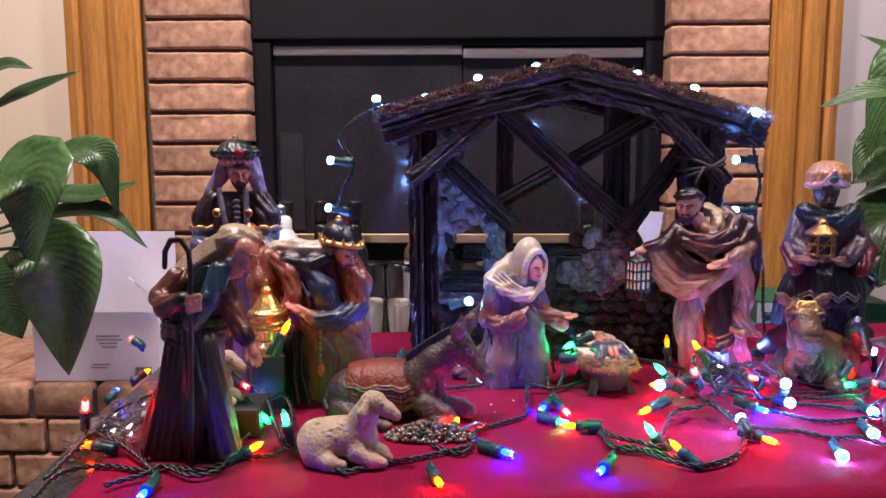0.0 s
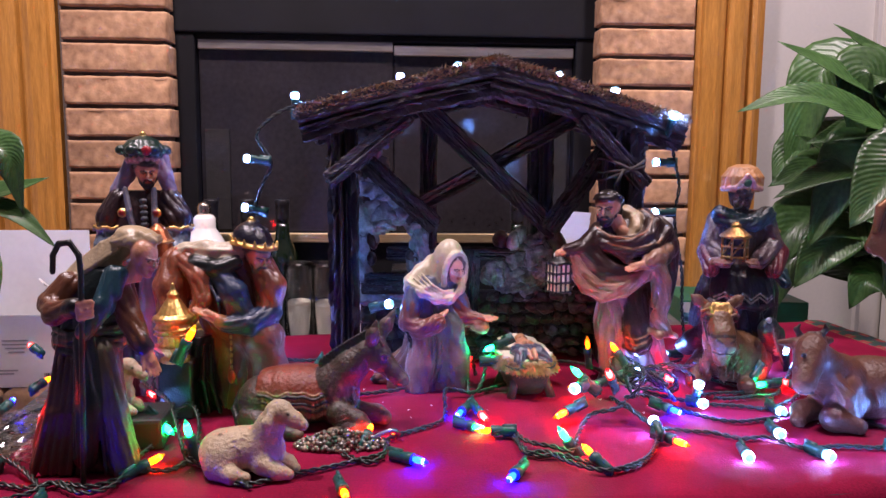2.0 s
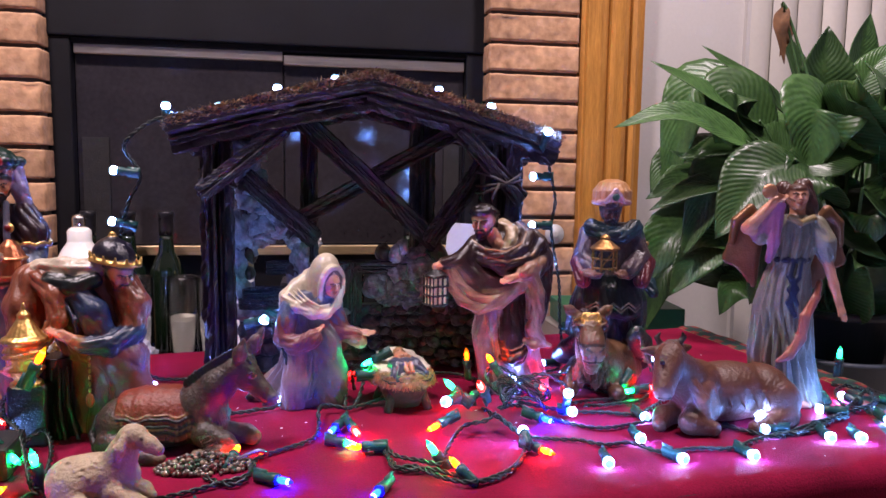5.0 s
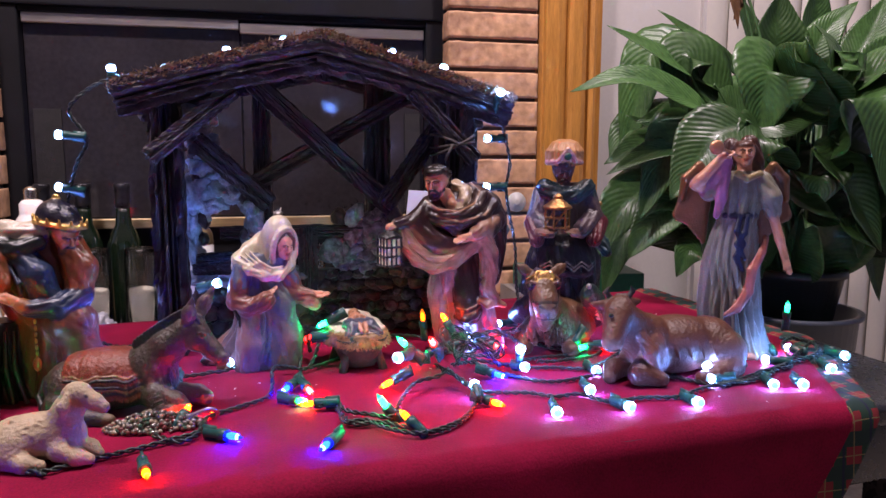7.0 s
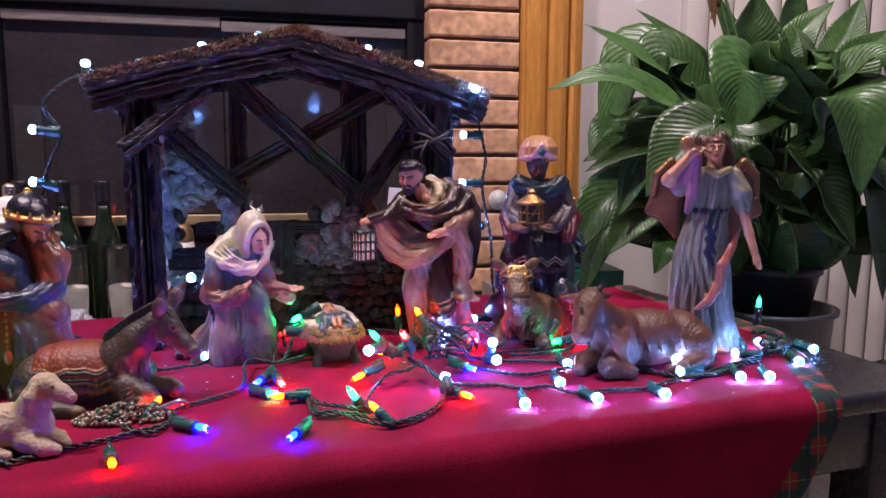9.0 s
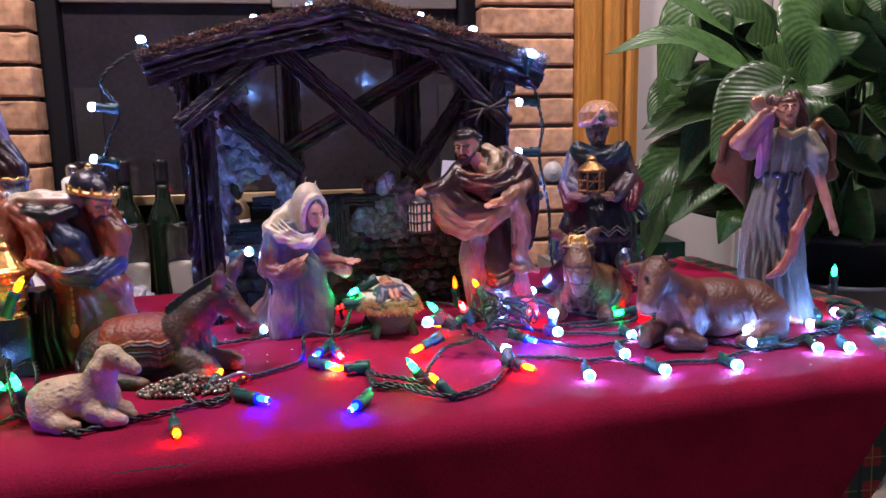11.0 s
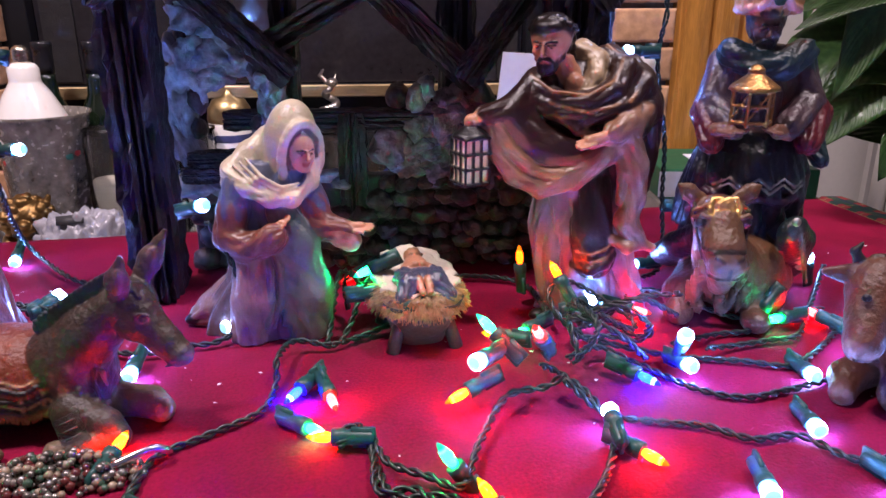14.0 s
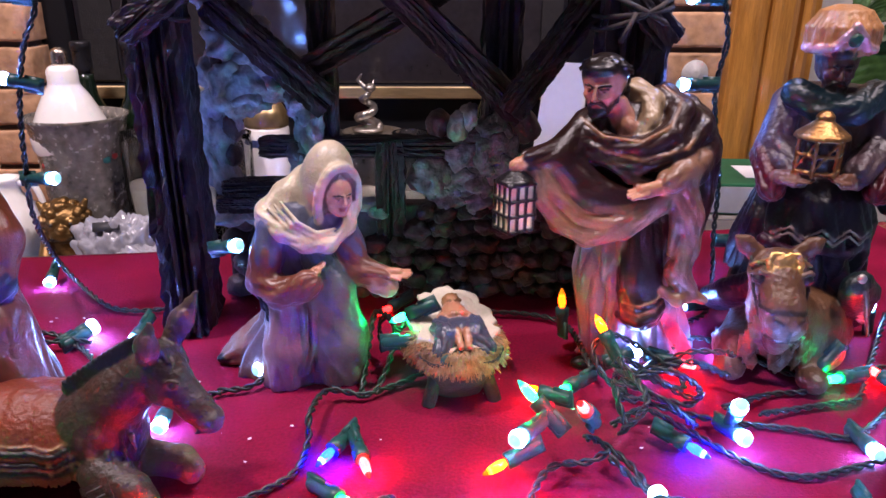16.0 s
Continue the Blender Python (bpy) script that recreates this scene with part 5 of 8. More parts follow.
def camel_rider():
    s = camel()
    BRONZE = (0.34, 0.18, 0.065, 1.0)
    # rider
    s.loft([(62, 6, 20, 52, 46), (90, 4, 12, 52, 44), (120, 4, 2, 50, 40), (142, 4, 2, 44, 34), (156, 6, 6, 36, 28)], (0.030, 0.028, 0.040), (11, 5, 2, 0))
    s.chain([(-38, -22, 106), (-20, -33, 100), (0, -36, 104), (24, -33, 100), (40, -22, 106)], [5, 4, 4, 4, 5], (0.10, 0.02, 0.07), k=2)
    for o in (0, 5):
        s.chain([(x, 1 - 41 * math.sqrt(1 - ((x - 4) / 51) ** 2), 112 + o + (4 if n % 2 else -4)) for n, x in enumerate(range(-34, 44, 11))], [1.1] * 8, (0.30, 0.24, 0.20, 0.6), k=0.6)
    s.loft([(146, 6, 8, 34, 26), (176, 6, 10, 33, 25), (206, 5, 10, 33, 24), (228, 3, 8, 24, 19)], (0.17, 0.115, 0.105), (7, 2.4, 2, 1))
    for sx in (-1, 1):
        s.chain([(30 * sx + 5, 8, 212), (40 * sx + 5, -4, 180), (22 * sx - 2, -32, 164)], [13, 13, 10], (0.16, 0.12, 0.15) if sx < 0 else (0.13, 0.09, 0.10), folds=(5, 1.6))
        s.chain([(46 * sx + 6, -6, 172), (40 * sx, -28, 150)], [12, 9], (0.17, 0.014, 0.03), folds=(7, 1.6))
    s.chain([(-26, -8, 222), (-8, -18, 212), (14, -20, 212), (34, -6, 222)], [10, 10, 10, 10], (0.012, 0.055, 0.070), k=3, folds=(5, 2))
    s.chain([(36, 2, 222), (46, 6, 190), (52, 10, 150)], [9, 9, 6], (0.03, 0.10, 0.09), folds=(5, 2))
    s.head((0, -6, 242), 18, yaw=-6, nod=14, skin=(0.16, 0.085, 0.06), hair=(0.015, 0.010, 0.01), beard=(0.014, 0.010, 0.01))
    s.loft([(252, 2, 0, 22, 21), (258, 2, 0, 25, 24), (272, 3, 1, 26, 25), (284, 3, 2, 18, 18), (288, 3, 2, 8, 8)], (0.50, 0.30, 0.15), (16, 1.6, 0.6, 0), k=1)
    ring = [(2 + 24 * math.cos(a), 23 * math.sin(a), 256 + 5 * max(0, -math.sin(a)) ** 4) for a in [2 * math.pi * j / 20 for j in range(21)]]
    s.chain(ring, [3.2] * 21, (0.60, 0.34, 0.30, 0.6), k=1)
    s.chain([(-12, -25, 258), (-6, -28, 266), (0, -29, 274), (7, -28, 266), (12, -25, 258)], [3] * 5, (0.60, 0.36, 0.34, 0.6), k=1)
    s.ell((0, -30, 264), (5, 3.5, 5.5), (0.004, 0.14, 0.07), k=0.4)
    # pierced golden lantern box
    lx, ly = -16, -44
    for i in range(6):
        a = math.pi / 3 * i
        s.cap((lx + 16 * math.cos(a), ly + 16 * math.sin(a), 168), (lx + 16 * math.cos(a), ly + 16 * math.sin(a), 196), 1.6, 1.6, BRONZE, k=0.5)
        b = math.pi / 3 * (i + 1)
        for zz in (170, 183, 195):
            s.cap((lx + 16 * math.cos(a), ly + 16 * math.sin(a), zz), (lx + 16 * math.cos(b), ly + 16 * math.sin(b), zz), 1.3, 1.3, BRONZE, k=0.5)
        s.cap((lx + 16 * math.cos(a), ly + 16 * math.sin(a), 171), (lx + 16 * math.cos(b), ly + 16 * math.sin(b), 194), 0.9, 0.9, BRONZE, k=0.5)
    s.loft([(168, lx, ly, 13, 13), (196, lx, ly, 13, 13)], (0.03, 0.015, 0.01), k=0.5)
    s.loft([(195, lx, ly, 20, 20), (198, lx, ly, 19, 19), (208, lx, ly, 6, 6), (211, lx, ly, 7, 7), (215, lx, ly, 3, 3)], BRONZE, k=0.8)
    s.hand((-40, -34, 162), (-20, -54, 164), 5.5, (0.30, 0.17, 0.12))
    s.hand((18, -36, 160), (-6, -54, 164), 6, (0.30, 0.17, 0.12))
    s.chain([(58, 34, 150), (58, 34, 206)], [3, 3], (0.45, 0.30, 0.12, 0.7), k=0.6)
    s.chain([(48, 34, 196), (66, 34, 196)], [3, 3], (0.45, 0.30, 0.12, 0.7), k=0.6)
    s.chain([(44, 30, 170), (66, 20, 140), (70, 10, 128)], [8, 8, 6], (0.03, 0.09, 0.10), folds=(5, 2))
    return s


def donkey():
    s = Statue(1.1, grain=0.30)
    F, L, M = (0.098, 0.068, 0.052), (0.27, 0.20, 0.145), (0.030, 0.024, 0.022)
    RUSTY, INKY, CREAMY = (0.27, 0.080, 0.035), (0.020, 0.018, 0.020), (0.44, 0.30, 0.19)
    s.ell((-30, 6, 31), (60, 32, 31), F)
    s.ell((-68, 6, 27), (27, 32, 27), F)
    s.ell((12, 2, 34), (26, 27, 34), F)
    s.chain([(8, 0, 46), (28, -3, 66), (46, -5, 82)], [24, 17.5, 14], F, k=8)
    s.ell((56, -7, 83), (15, 13.5, 14), F, tilt=-25)
    s.ell((58, -8, 73), (13, 13, 12), F)
    s.chain([(62, -9, 76), (75, -13, 62), (81, -15, 56)], [12.5, 9.5, 8.6], F, k=4)
    s.ell((84, -16, 54), (8.5, 9, 8), (0.14, 0.11, 0.10))
    s.cap((76, -24, 50), (89, -20, 49), 0.9, 0.9, (0.03, 0.02, 0.02), k=0.5)
    s.ell((87, -22, 57), (1.8, 1.8, 1.5), (0.02, 0.015, 0.015), k=0.4)
    s.carve((66, -24, 80), (4.6, 3.0, 3.0), k=1.0)
    s.ell((65.5, -19.5, 80), (3.8, 2.8, 3.0), (0.30, 0.26, 0.24), k=0.3)
    s.ell((66, -20.8, 80), (2.4, 2.2, 2.4), (0.010, 0.008, 0.010), k=0.3)
    s.chain([(61, -21, 82), (65, -22, 84), (70, -20.5, 82)], [0.9, 1.1, 0.9], F, k=0.5)
    for base, mid, tip in (((50, -14, 91), (53, -17, 104), (57, -18, 119)), ((58, 2, 93), (67, 6, 110), (77, 8, 127))):
        s.chain([base, mid, tip], [6, 7.5, 1.8], (0.145, 0.10, 0.080), k=1.5, flat=0.55)
        s.ell((mid[0] + 1, mid[1] - 3.2, mid[2]), (3.4, 1.5, 9), (0.25, 0.16, 0.15), tilt=-12, k=0.8)
    for i in range(15):
        t = i / 14
        x, z = 4 + 44 * t, 66 + 36 * t - 6 * t * t
        s.chain([(x + 2, -4, z - 3), (x - 6, -3, z + 4), (x - 7 + 3 * t, -6, z + 9)], [4.2, 4.6, 1.8], M, k=0.7)
    for i in range(7):
        s.chain([(50 + 1.6 * i, -8 + 2 * i, 101 - 0.6 * i), (58 + i, -12 + 2.6 * i, 99 - i), (64 + 0.8 * i, -15 + 3 * i, 92 - 1.5 * i)], [2.2, 2.4, 1.0], (0.10, 0.085, 0.075), k=0.7)
    # tufted chest
    rn = random.Random(4)
    for i in range(34):
        x, z = rn.uniform(8, 38), rn.uniform(16, 64)
        y = -24 + 0.25 * abs(z - 36) + 0.5 * max(0, x - 22)
        s.cap((x, y, z), (x + rn.uniform(-1, 3), y - 1.5, z - rn.uniform(6, 10)), 2.0, 0.8, F if i % 3 else L, k=1.2)
    # saddle blanket, striped and fringed, creased across the back
    def flank(x, z, grow=0.0):
        return 6 - (35 + grow) * math.sqrt(max(0.04, 1 - ((x + 30) / 66) ** 2 - ((z - 31) / 35) ** 2))

    def shell(x, y, z):
        wave = 1.6 * np.sin(x * 0.16) + 0.9 * np.sin(x * 0.31 + 1)
        q = np.sqrt(((x + 30) / 66) ** 2 + ((y - 6) / 35) ** 2 + ((z - 31) / 35) ** 2)
        crease = 0.7 * np.abs(np.sin(x * 0.19 + 0.02 * z)) * np.clip((z - 34) / 20, 0, 1)
        return np.maximum(np.maximum((q - 1) * 34 - crease, 24 + wave - z), np.maximum(x - 11 + 0.1 * (z - 40), -71 - x))
    s.add((-74, -34, 20), (16, 46, 70), shell, RUSTY, 0.8)

    def around(z, grow, u):
        x = -69 + 77 * u
        z += 1.6 * math.sin(x * 0.16) + 0.9 * math.sin(x * 0.31 + 1)
        return (x, flank(x, z, grow), z)
    for z, c, w in ((25, INKY, 1.6), (29, CREAMY, 0.9), (32, INKY, 1.3), (36, RUSTY, 1.0), (39, INKY, 1.5), (43, CREAMY, 0.8)):
        s.chain([around(z, 0.6, j / 26) for j in range(27)], [w] * 27, c, k=0.5)
    for j in (1, 2, 4, 5, 20, 21, 23, 24):
        s.chain([around(25, 0.8, j / 26), around(35, 0.5, j / 26), around(46, -2, j / 26)], [1.1] * 3, INKY if j % 2 else CREAMY, k=0.5)
    for j in range(30):
        q = around(24, 0.5, (j + 0.5) / 30)
        s.cap(q, (q[0], q[1] - 1, q[2] - 6), 1.7, 1.0, (0.32, 0.13, 0.065), k=0.7)
    s.chain([(9, flank(9, z), z) for z in (26, 34, 42, 50, 57, 61)], [1.3] * 6, CREAMY, k=0.6)
    # folded legs
    s.chain([(18, -22, 20), (38, -30, 14), (46, -34, 9)], [14, 10, 8], F, k=4)
    s.chain([(44, -34, 8), (26, -42, 7), (12, -44, 6)], [8, 7, 6.5], L, k=3)
    s.chain([(30, 4, 14), (56, 2, 11), (64, -4, 9)], [12, 10, 9], L, k=4)
    s.chain([(-76, -18, 14), (-54, -38, 9), (-30, -44, 6)], [15, 9, 7], F, k=4)
    s.ell((-26, -45, 6), (9, 6, 5.5), L)
    s.chain([(-92, 4, 36), (-97, -6, 20), (-88, -22, 6)], [3.5, 3, 4], M, k=2)
    return s


def sheep():
    s = Statue(1.1, grain=0.22)
    W = (0.50, 0.42, 0.31)
    s.ell((-8, 2, 22), (38, 22, 21), W)
    s.ell((-28, 2, 20), (21, 22, 20), W)
    s.ell((-26, -12, 17), (17, 13, 16), W, k=5)
    s.chain([(8, 0, 26), (17, -3, 45), (23, -5, 58)], [18, 12, 10], W, k=7)
    s.ell((26, -6, 61), (12, 9.5, 10.5), W)
    s.chain([(30, -8, 60), (41, -11, 54), (47, -12, 50)], [9, 7, 5.4], W, k=3)
    s.ell((49, -13, 49), (4.2, 4.4, 4.2), (0.46, 0.35, 0.27))
    s.chain([(21, -14, 62), (17, -18, 53), (16, -18, 44)], [3.6, 5.2, 3.0], (0.52, 0.44, 0.33), k=1.2, flat=0.7)
    s.chain([(25, 4, 64), (24, 9, 56)], [4, 3], W, k=1.2)
    s.ell((35, -15.4, 61), (2.6, 1.4, 2.0), (0.42, 0.35, 0.28), k=0.4)
    s.ell((35.5, -16.2, 61), (1.5, 1.2, 1.5), (0.02, 0.015, 0.012), k=0.3)
    s.cap((42, -15.5, 47), (51, -15, 46.5), 0.7, 0.7, (0.2, 0.1, 0.08), k=0.4)
    s.cap((50, -16, 51), (52, -15, 50), 0.7, 0.7, (0.15, 0.08, 0.06), k=0.4)
    s.chain([(12, -14, 14), (26, -20, 9), (36, -20, 6)], [11, 7.5, 5], W, k=4)
    s.chain([(14, 6, 12), (32, 2, 8), (40, -4, 5)], [10, 7, 4.6], W, k=4)
    s.chain([(-28, -14, 11), (-14, -24, 7), (-2, -24, 5)], [13, 7.5, 5], W, k=4)
    rn = random.Random(14)
    for i in range(60):
        x, z = rn.uniform(-44, 18), rn.uniform(8, 42)
        q = max(0.05, 1 - ((x + 8) / 40) ** 2 - ((z - 22) / 23) ** 2)
        s.ell((x, 2 - 21 * math.sqrt(q), z), (2.0, 1.0, 1.5), W, k=1.6)
    return s


def ox():
    s = Statue(1.2, grain=0.32)
    F, D = (0.175, 0.080, 0.046), (0.11, 0.05, 0.03)
    s.ell((6, 6, 36), (64, 38, 36), F)
    s.ell((52, 6, 34), (36, 38, 34), F)
    s.ell((-34, 2, 40), (32, 32, 36), F)
    s.chain([(-44, -4, 50), (-72, -14, 74)], [28, 21], F, k=8)
    s.ell((-80, -18, 86), (18, 18, 19), F)
    s.chain([(-84, -24, 80), (-98, -40, 58)], [17, 12.5], F, k=5)
    s.ell((-100, -43, 54), (12, 9, 10), (0.30, 0.19, 0.14))
    s.cap((-108, -48, 48), (-94, -51, 48), 1.3, 1.3, (0.06, 0.03, 0.02), k=0.6)
    for sx in (-1, 1):
        s.cap((-78 + 16 * sx, -10 + 3 * sx, 92), (-78 + 32 * sx, -4 + 4 * sx, 93), 8, 3, F, k=2, flat=0.6)
        s.chain([(-78 + 11 * sx, -12, 100), (-78 + 17 * sx, -12, 108), (-78 + 14 * sx, -14, 114)], [4, 3, 1.2], (0.06, 0.045, 0.04), k=1)
        s.ell((-85 + 15 * sx, -32 + 6 * sx, 86), (3.2, 2.6, 2.8), (0.012, 0.008, 0.008), k=0.5)
    for i in range(9):
        s.cap((-78 + random.uniform(-9, 9), -14, 103), (-83 + random.uniform(-10, 10), -32, 92), 3.2, 1.8, D, k=1)
    s.ell((-40, -28, 38), (16, 10, 22), (0.24, 0.12, 0.07))
    s.chain([(-36, -20, 24), (-60, -36, 14), (-38, -46, 9)], [19, 13, 9], F, k=6)
    s.chain([(-40, 8, 16), (-78, -6, 12), (-90, -20, 8)], [15, 12, 9], F, k=5)
    s.ell((62, -16, 28), (28, 24, 28), F)
    s.chain([(64, -30, 14), (36, -42, 9), (16, -44, 7)], [16, 10, 8], F, k=5)
    s.chain([(86, 14, 44), (93, 2, 26), (90, -18, 10)], [5, 4, 4], D, k=2)
    for i in range(7):
        s.chain([(-28 + 16 * i, -30 + abs(i - 3), 44), (-24 + 16 * i, -36 + abs(i - 3), 28)], [1.6, 1.2], F, k=2.5)
    s.chain([(-58, -32, 58), (-48, -38, 40), (-44, -38, 24)], [5, 7, 5], (0.26, 0.13, 0.08), k=4, folds=(5, 1.2))
    return s


def swaddled_child():
    s = Statue(0.8, 1.6)
    s.head((0, 14, 54), 8.5, yaw=0, nod=-42, hair=(0.40, 0.26, 0.14))
    s.chain([(0, 6, 49), (0, -12, 46)], [11, 10], SKIN)
    for sx in (-1, 1):
        s.chain([(9 * sx, 4, 50), (13 * sx, -6, 51), (3 * sx, -9, 58)], [4, 3.6, 3.2], SKIN, k=1)
        s.chain([(4 * sx, -24, 49), (4 * sx, -28, 52), (3 * sx, -38, 46)], [3.6, 3.2, 2.6], SKIN, k=1)
        s.ell((3 * sx, -40, 46), (2.6, 3.2, 2.6), SKIN, k=0.8)
    s.chain([(-12, -10, 47), (-10, -24, 47), (-16, -34, 40)], [8, 9, 6], (0.13, 0.14, 0.20), folds=(7, 1.6))
    s.chain([(12, -10, 47), (10, -24, 47), (18, -34, 40)], [8, 9, 6], (0.13, 0.14, 0.20), folds=(7, 1.6))
    s.ell((0, -16, 49), (15, 12, 8), (0.13, 0.14, 0.20))
    return s


stand(carpenter(), "standing_man_figurine", RESIN, (0.446, 1.168, 0), 0, "glossy painted figurine of a bearded man holding a lantern")
stand(kneeling_woman(), "kneeling_woman_figurine", RESIN, (0.182, 1.152, 0), 0, "glossy painted figurine of a kneeling woman in a cream veil")
stand(crowned_king(), "standing_king_figurine", RESIN, (-0.180, 1.150, 0), 0, "glossy painted figurine of a standing king with a copper jar")
stand(kneeling_king(), "kneeling_king_figurine", RESIN, (-0.0526, 1.085, 0), 0, "glossy painted figurine of a kneeling king with a golden urn")
stand(shepherd(), "shepherd_figurine", RESIN, (-0.154, 0.914, 0), 0, "glossy painted figurine of a stooping shepherd with a black crook", size=(0.90, 0.92, 1.0))
stand(angel(), "angel_figurine", RESIN, (0.797, 1.072, 0), -14, "glossy painted figurine of a winged angel blowing a horn", size=(1.05, 1, 1.06))
stand(camel_rider(), "camel_rider_figurine", SATIN, (0.592, 1.180, 0), -8, "painted figurine of a turbaned king riding a resting camel")
stand(donkey(), "donkey_figurine", FUR, (0.058, 1.010, 0), 0, "painted figurine of a resting brown donkey with a rust blanket", "figurine")
stand(sheep(), "sheep_figurine", STONEWARE, (0.004, 0.888, 0), 0, "matte cream painted figurine of a resting sheep")
stand(ox(), "ox_figurine", FUR, (0.671, 1.006, 0), 0, "painted figurine of a resting reddish brown ox")
lamb = stand(sheep(), "lamb_figurine", STONEWARE, (-0.155, 0.968, 0.032), 0, "small cream lamb figurine on a dark wooden block")
lamb.scale = (0.8, 0.8, 0.8)
tagged(part("wooden_block", box((-0.045, -0.03, 0), (0.05, 0.03, 0.031), 0.004), mat("dark_stained_block", (0.016, 0.016, 0.018), 0.5), smooth=False), "dark stained wooden block under the lamb figurine", "block").matrix_world = pose(-0.147, 0.968, 0.0005, 0, 0, 4)
stand(swaddled_child(), "infant_figurine", RESIN, (0.297, 1.125, 0.006), 8, "small painted infant figurine wrapped in blue grey cloth")


# ---- rustic stable ----
TIMBER = mat("dark_weathered_timber", (0.016, 0.012, 0.014), 0.42, vary=0.45, scale=30, bump=0.8, bscale=160, stretch=(1, 1, 1), tint=(0.040, 0.030, 0.034))
THATCH = mat("brown_thatch", (0.15, 0.085, 0.040), 0.8, vary=0.5, scale=110, bump=0.2, tint=(0.42, 0.28, 0.15), spec=0.08)
GREYSTONE = mat("grey_resin_stone", (0.27, 0.28, 0.33), 0.5, vary=0.35, scale=40, bump=0.8, bscale=170, rand=0.15)
REDSTONE = mat("red_brown_cobble", (0.045, 0.027, 0.030), 0.42, vary=0.4, scale=45, bump=0.6, bscale=200, rand=0.45)
PINKSTONE = mat("dusty_rose_stone", (0.20, 0.145, 0.19), 0.55, vary=0.35, scale=50, bump=0.8, bscale=200, rand=0.2)
ROPE = mat("grey_hemp_rope", (0.05, 0.04, 0.036), 0.85, vary=0.3, scale=200, bump=0.6, bscale=500)

ST = Vector((0.26, 1.26, 0.0))
stable = thing("nativity_stable", ST, 0, "dark rustic timber stable with thatched roof and stone walls", "stable")


def timber(name, p0, p1, w, d, seed, parent=None, bow=0.0, n=46, rings=40):
    """A split beam with bark grooves along it and hewn ends."""
    rnd = random.Random(seed)
    a, b = Vector(p0) - ST, Vector(p1) - ST
    u = (b - a).normalized()
    s = u.cross(Vector((0, 1, 0.02))).normalized()
    v = u.cross(s)
    groove = [rnd.uniform(-1, 1) * 0.12 - (0.36 if rnd.random() < 0.28 else 0) for _ in range(n)]
    bm = bmesh.new()
    prev = None
    for k in range(rings + 1):
        t = k / rings
        c = a + (b - a) * t + s * bow * math.sin(math.pi * t)
        ring = []
        for i in range(n):
            th = 2 * math.pi * i / n
            cx, cy = math.cos(th), math.sin(th)
            m = max(abs(cx), abs(cy)) ** 0.85
            g = 1 + groove[i] * (0.7 + 0.9 * noise.noise(Vector((t * 7, i * 3.1, seed)))) + 0.09 * noise.noise(Vector((t * 9, th * 2, seed + 5))) + 0.16 * noise.noise(Vector((t * 30, i * 0.9, seed + 8)))
            if k in (0, rings):
                g *= 0.86 + 0.1 * rnd.random()
            ring.append(bm.verts.new(c + s * (cx / m * w / 2 * g) + v * (cy / m * d / 2 * g) + u * (rnd.uniform(-0.0015, 0.0015) if k in (0, rings) else 0)))
        if prev:
            for i in range(n):
                bm.faces.new((prev[i], prev[(i + 1) % n], ring[(i + 1) % n], ring[i]))
        else:
            bm.faces.new(ring[::-1])
        prev = ring
    bm.faces.new(prev)
    bmesh.ops.recalc_face_normals(bm, faces=bm.faces[:])
    return part(name, bm, TIMBER, parent or stable, smooth=False)


timber("post", (0.064, 1.232, 0), (0.062, 1.226, 0.335), 0.036, 0.066, 1)
timber("post", (0.449, 1.240, 0), (0.446, 1.236, 0.345), 0.052, 0.046, 3)
timber("post", (0.476, 1.285, 0), (0.474, 1.285, 0.330), 0.034, 0.040, 4)
timber("post", (0.182, 1.320, 0.0), (0.181, 1.320, 0.375), 0.024, 0.026, 5)
timber("post", (0.352, 1.325, 0.0), (0.349, 1.325, 0.385), 0.036, 0.030, 6)
timber("post", (0.243, 1.300, 0.0), (0.243, 1.300, 0.158), 0.028, 0.022, 7)
timber("cross_brace", (0.170, 1.285, 0.368), (0.366, 1.275, 0.188), 0.028, 0.022, 8)
timber("cross_brace", (0.165, 1.302, 0.222), (0.392, 1.302, 0.352), 0.024, 0.020, 9)
timber("brace", (0.352, 1.262, 0.192), (0.448, 1.258, 0.330), 0.026, 0.022, 10)
timber("brace", (0.094, 1.266, 0.285), (0.190, 1.276, 0.196), 0.026, 0.022, 11)
timber("brace", (0.046, 1.192, 0.262), (0.150, 1.208, 0.350), 0.023, 0.020, 12)
timber("brace", (0.385, 1.212, 0.352), (0.474, 1.210, 0.258), 0.024, 0.020, 13)
timber("shelf_beam", (0.120, 1.305, 0.152), (0.340, 1.305, 0.152), 0.018, 0.026, 14)
timber("sill", (0.088, 1.278, 0.118), (0.186, 1.288, 0.118), 0.018, 0.022, 15)
timber("lintel", (0.084, 1.268, 0.106), (0.178, 1.280, 0.104), 0.014, 0.018, 16)
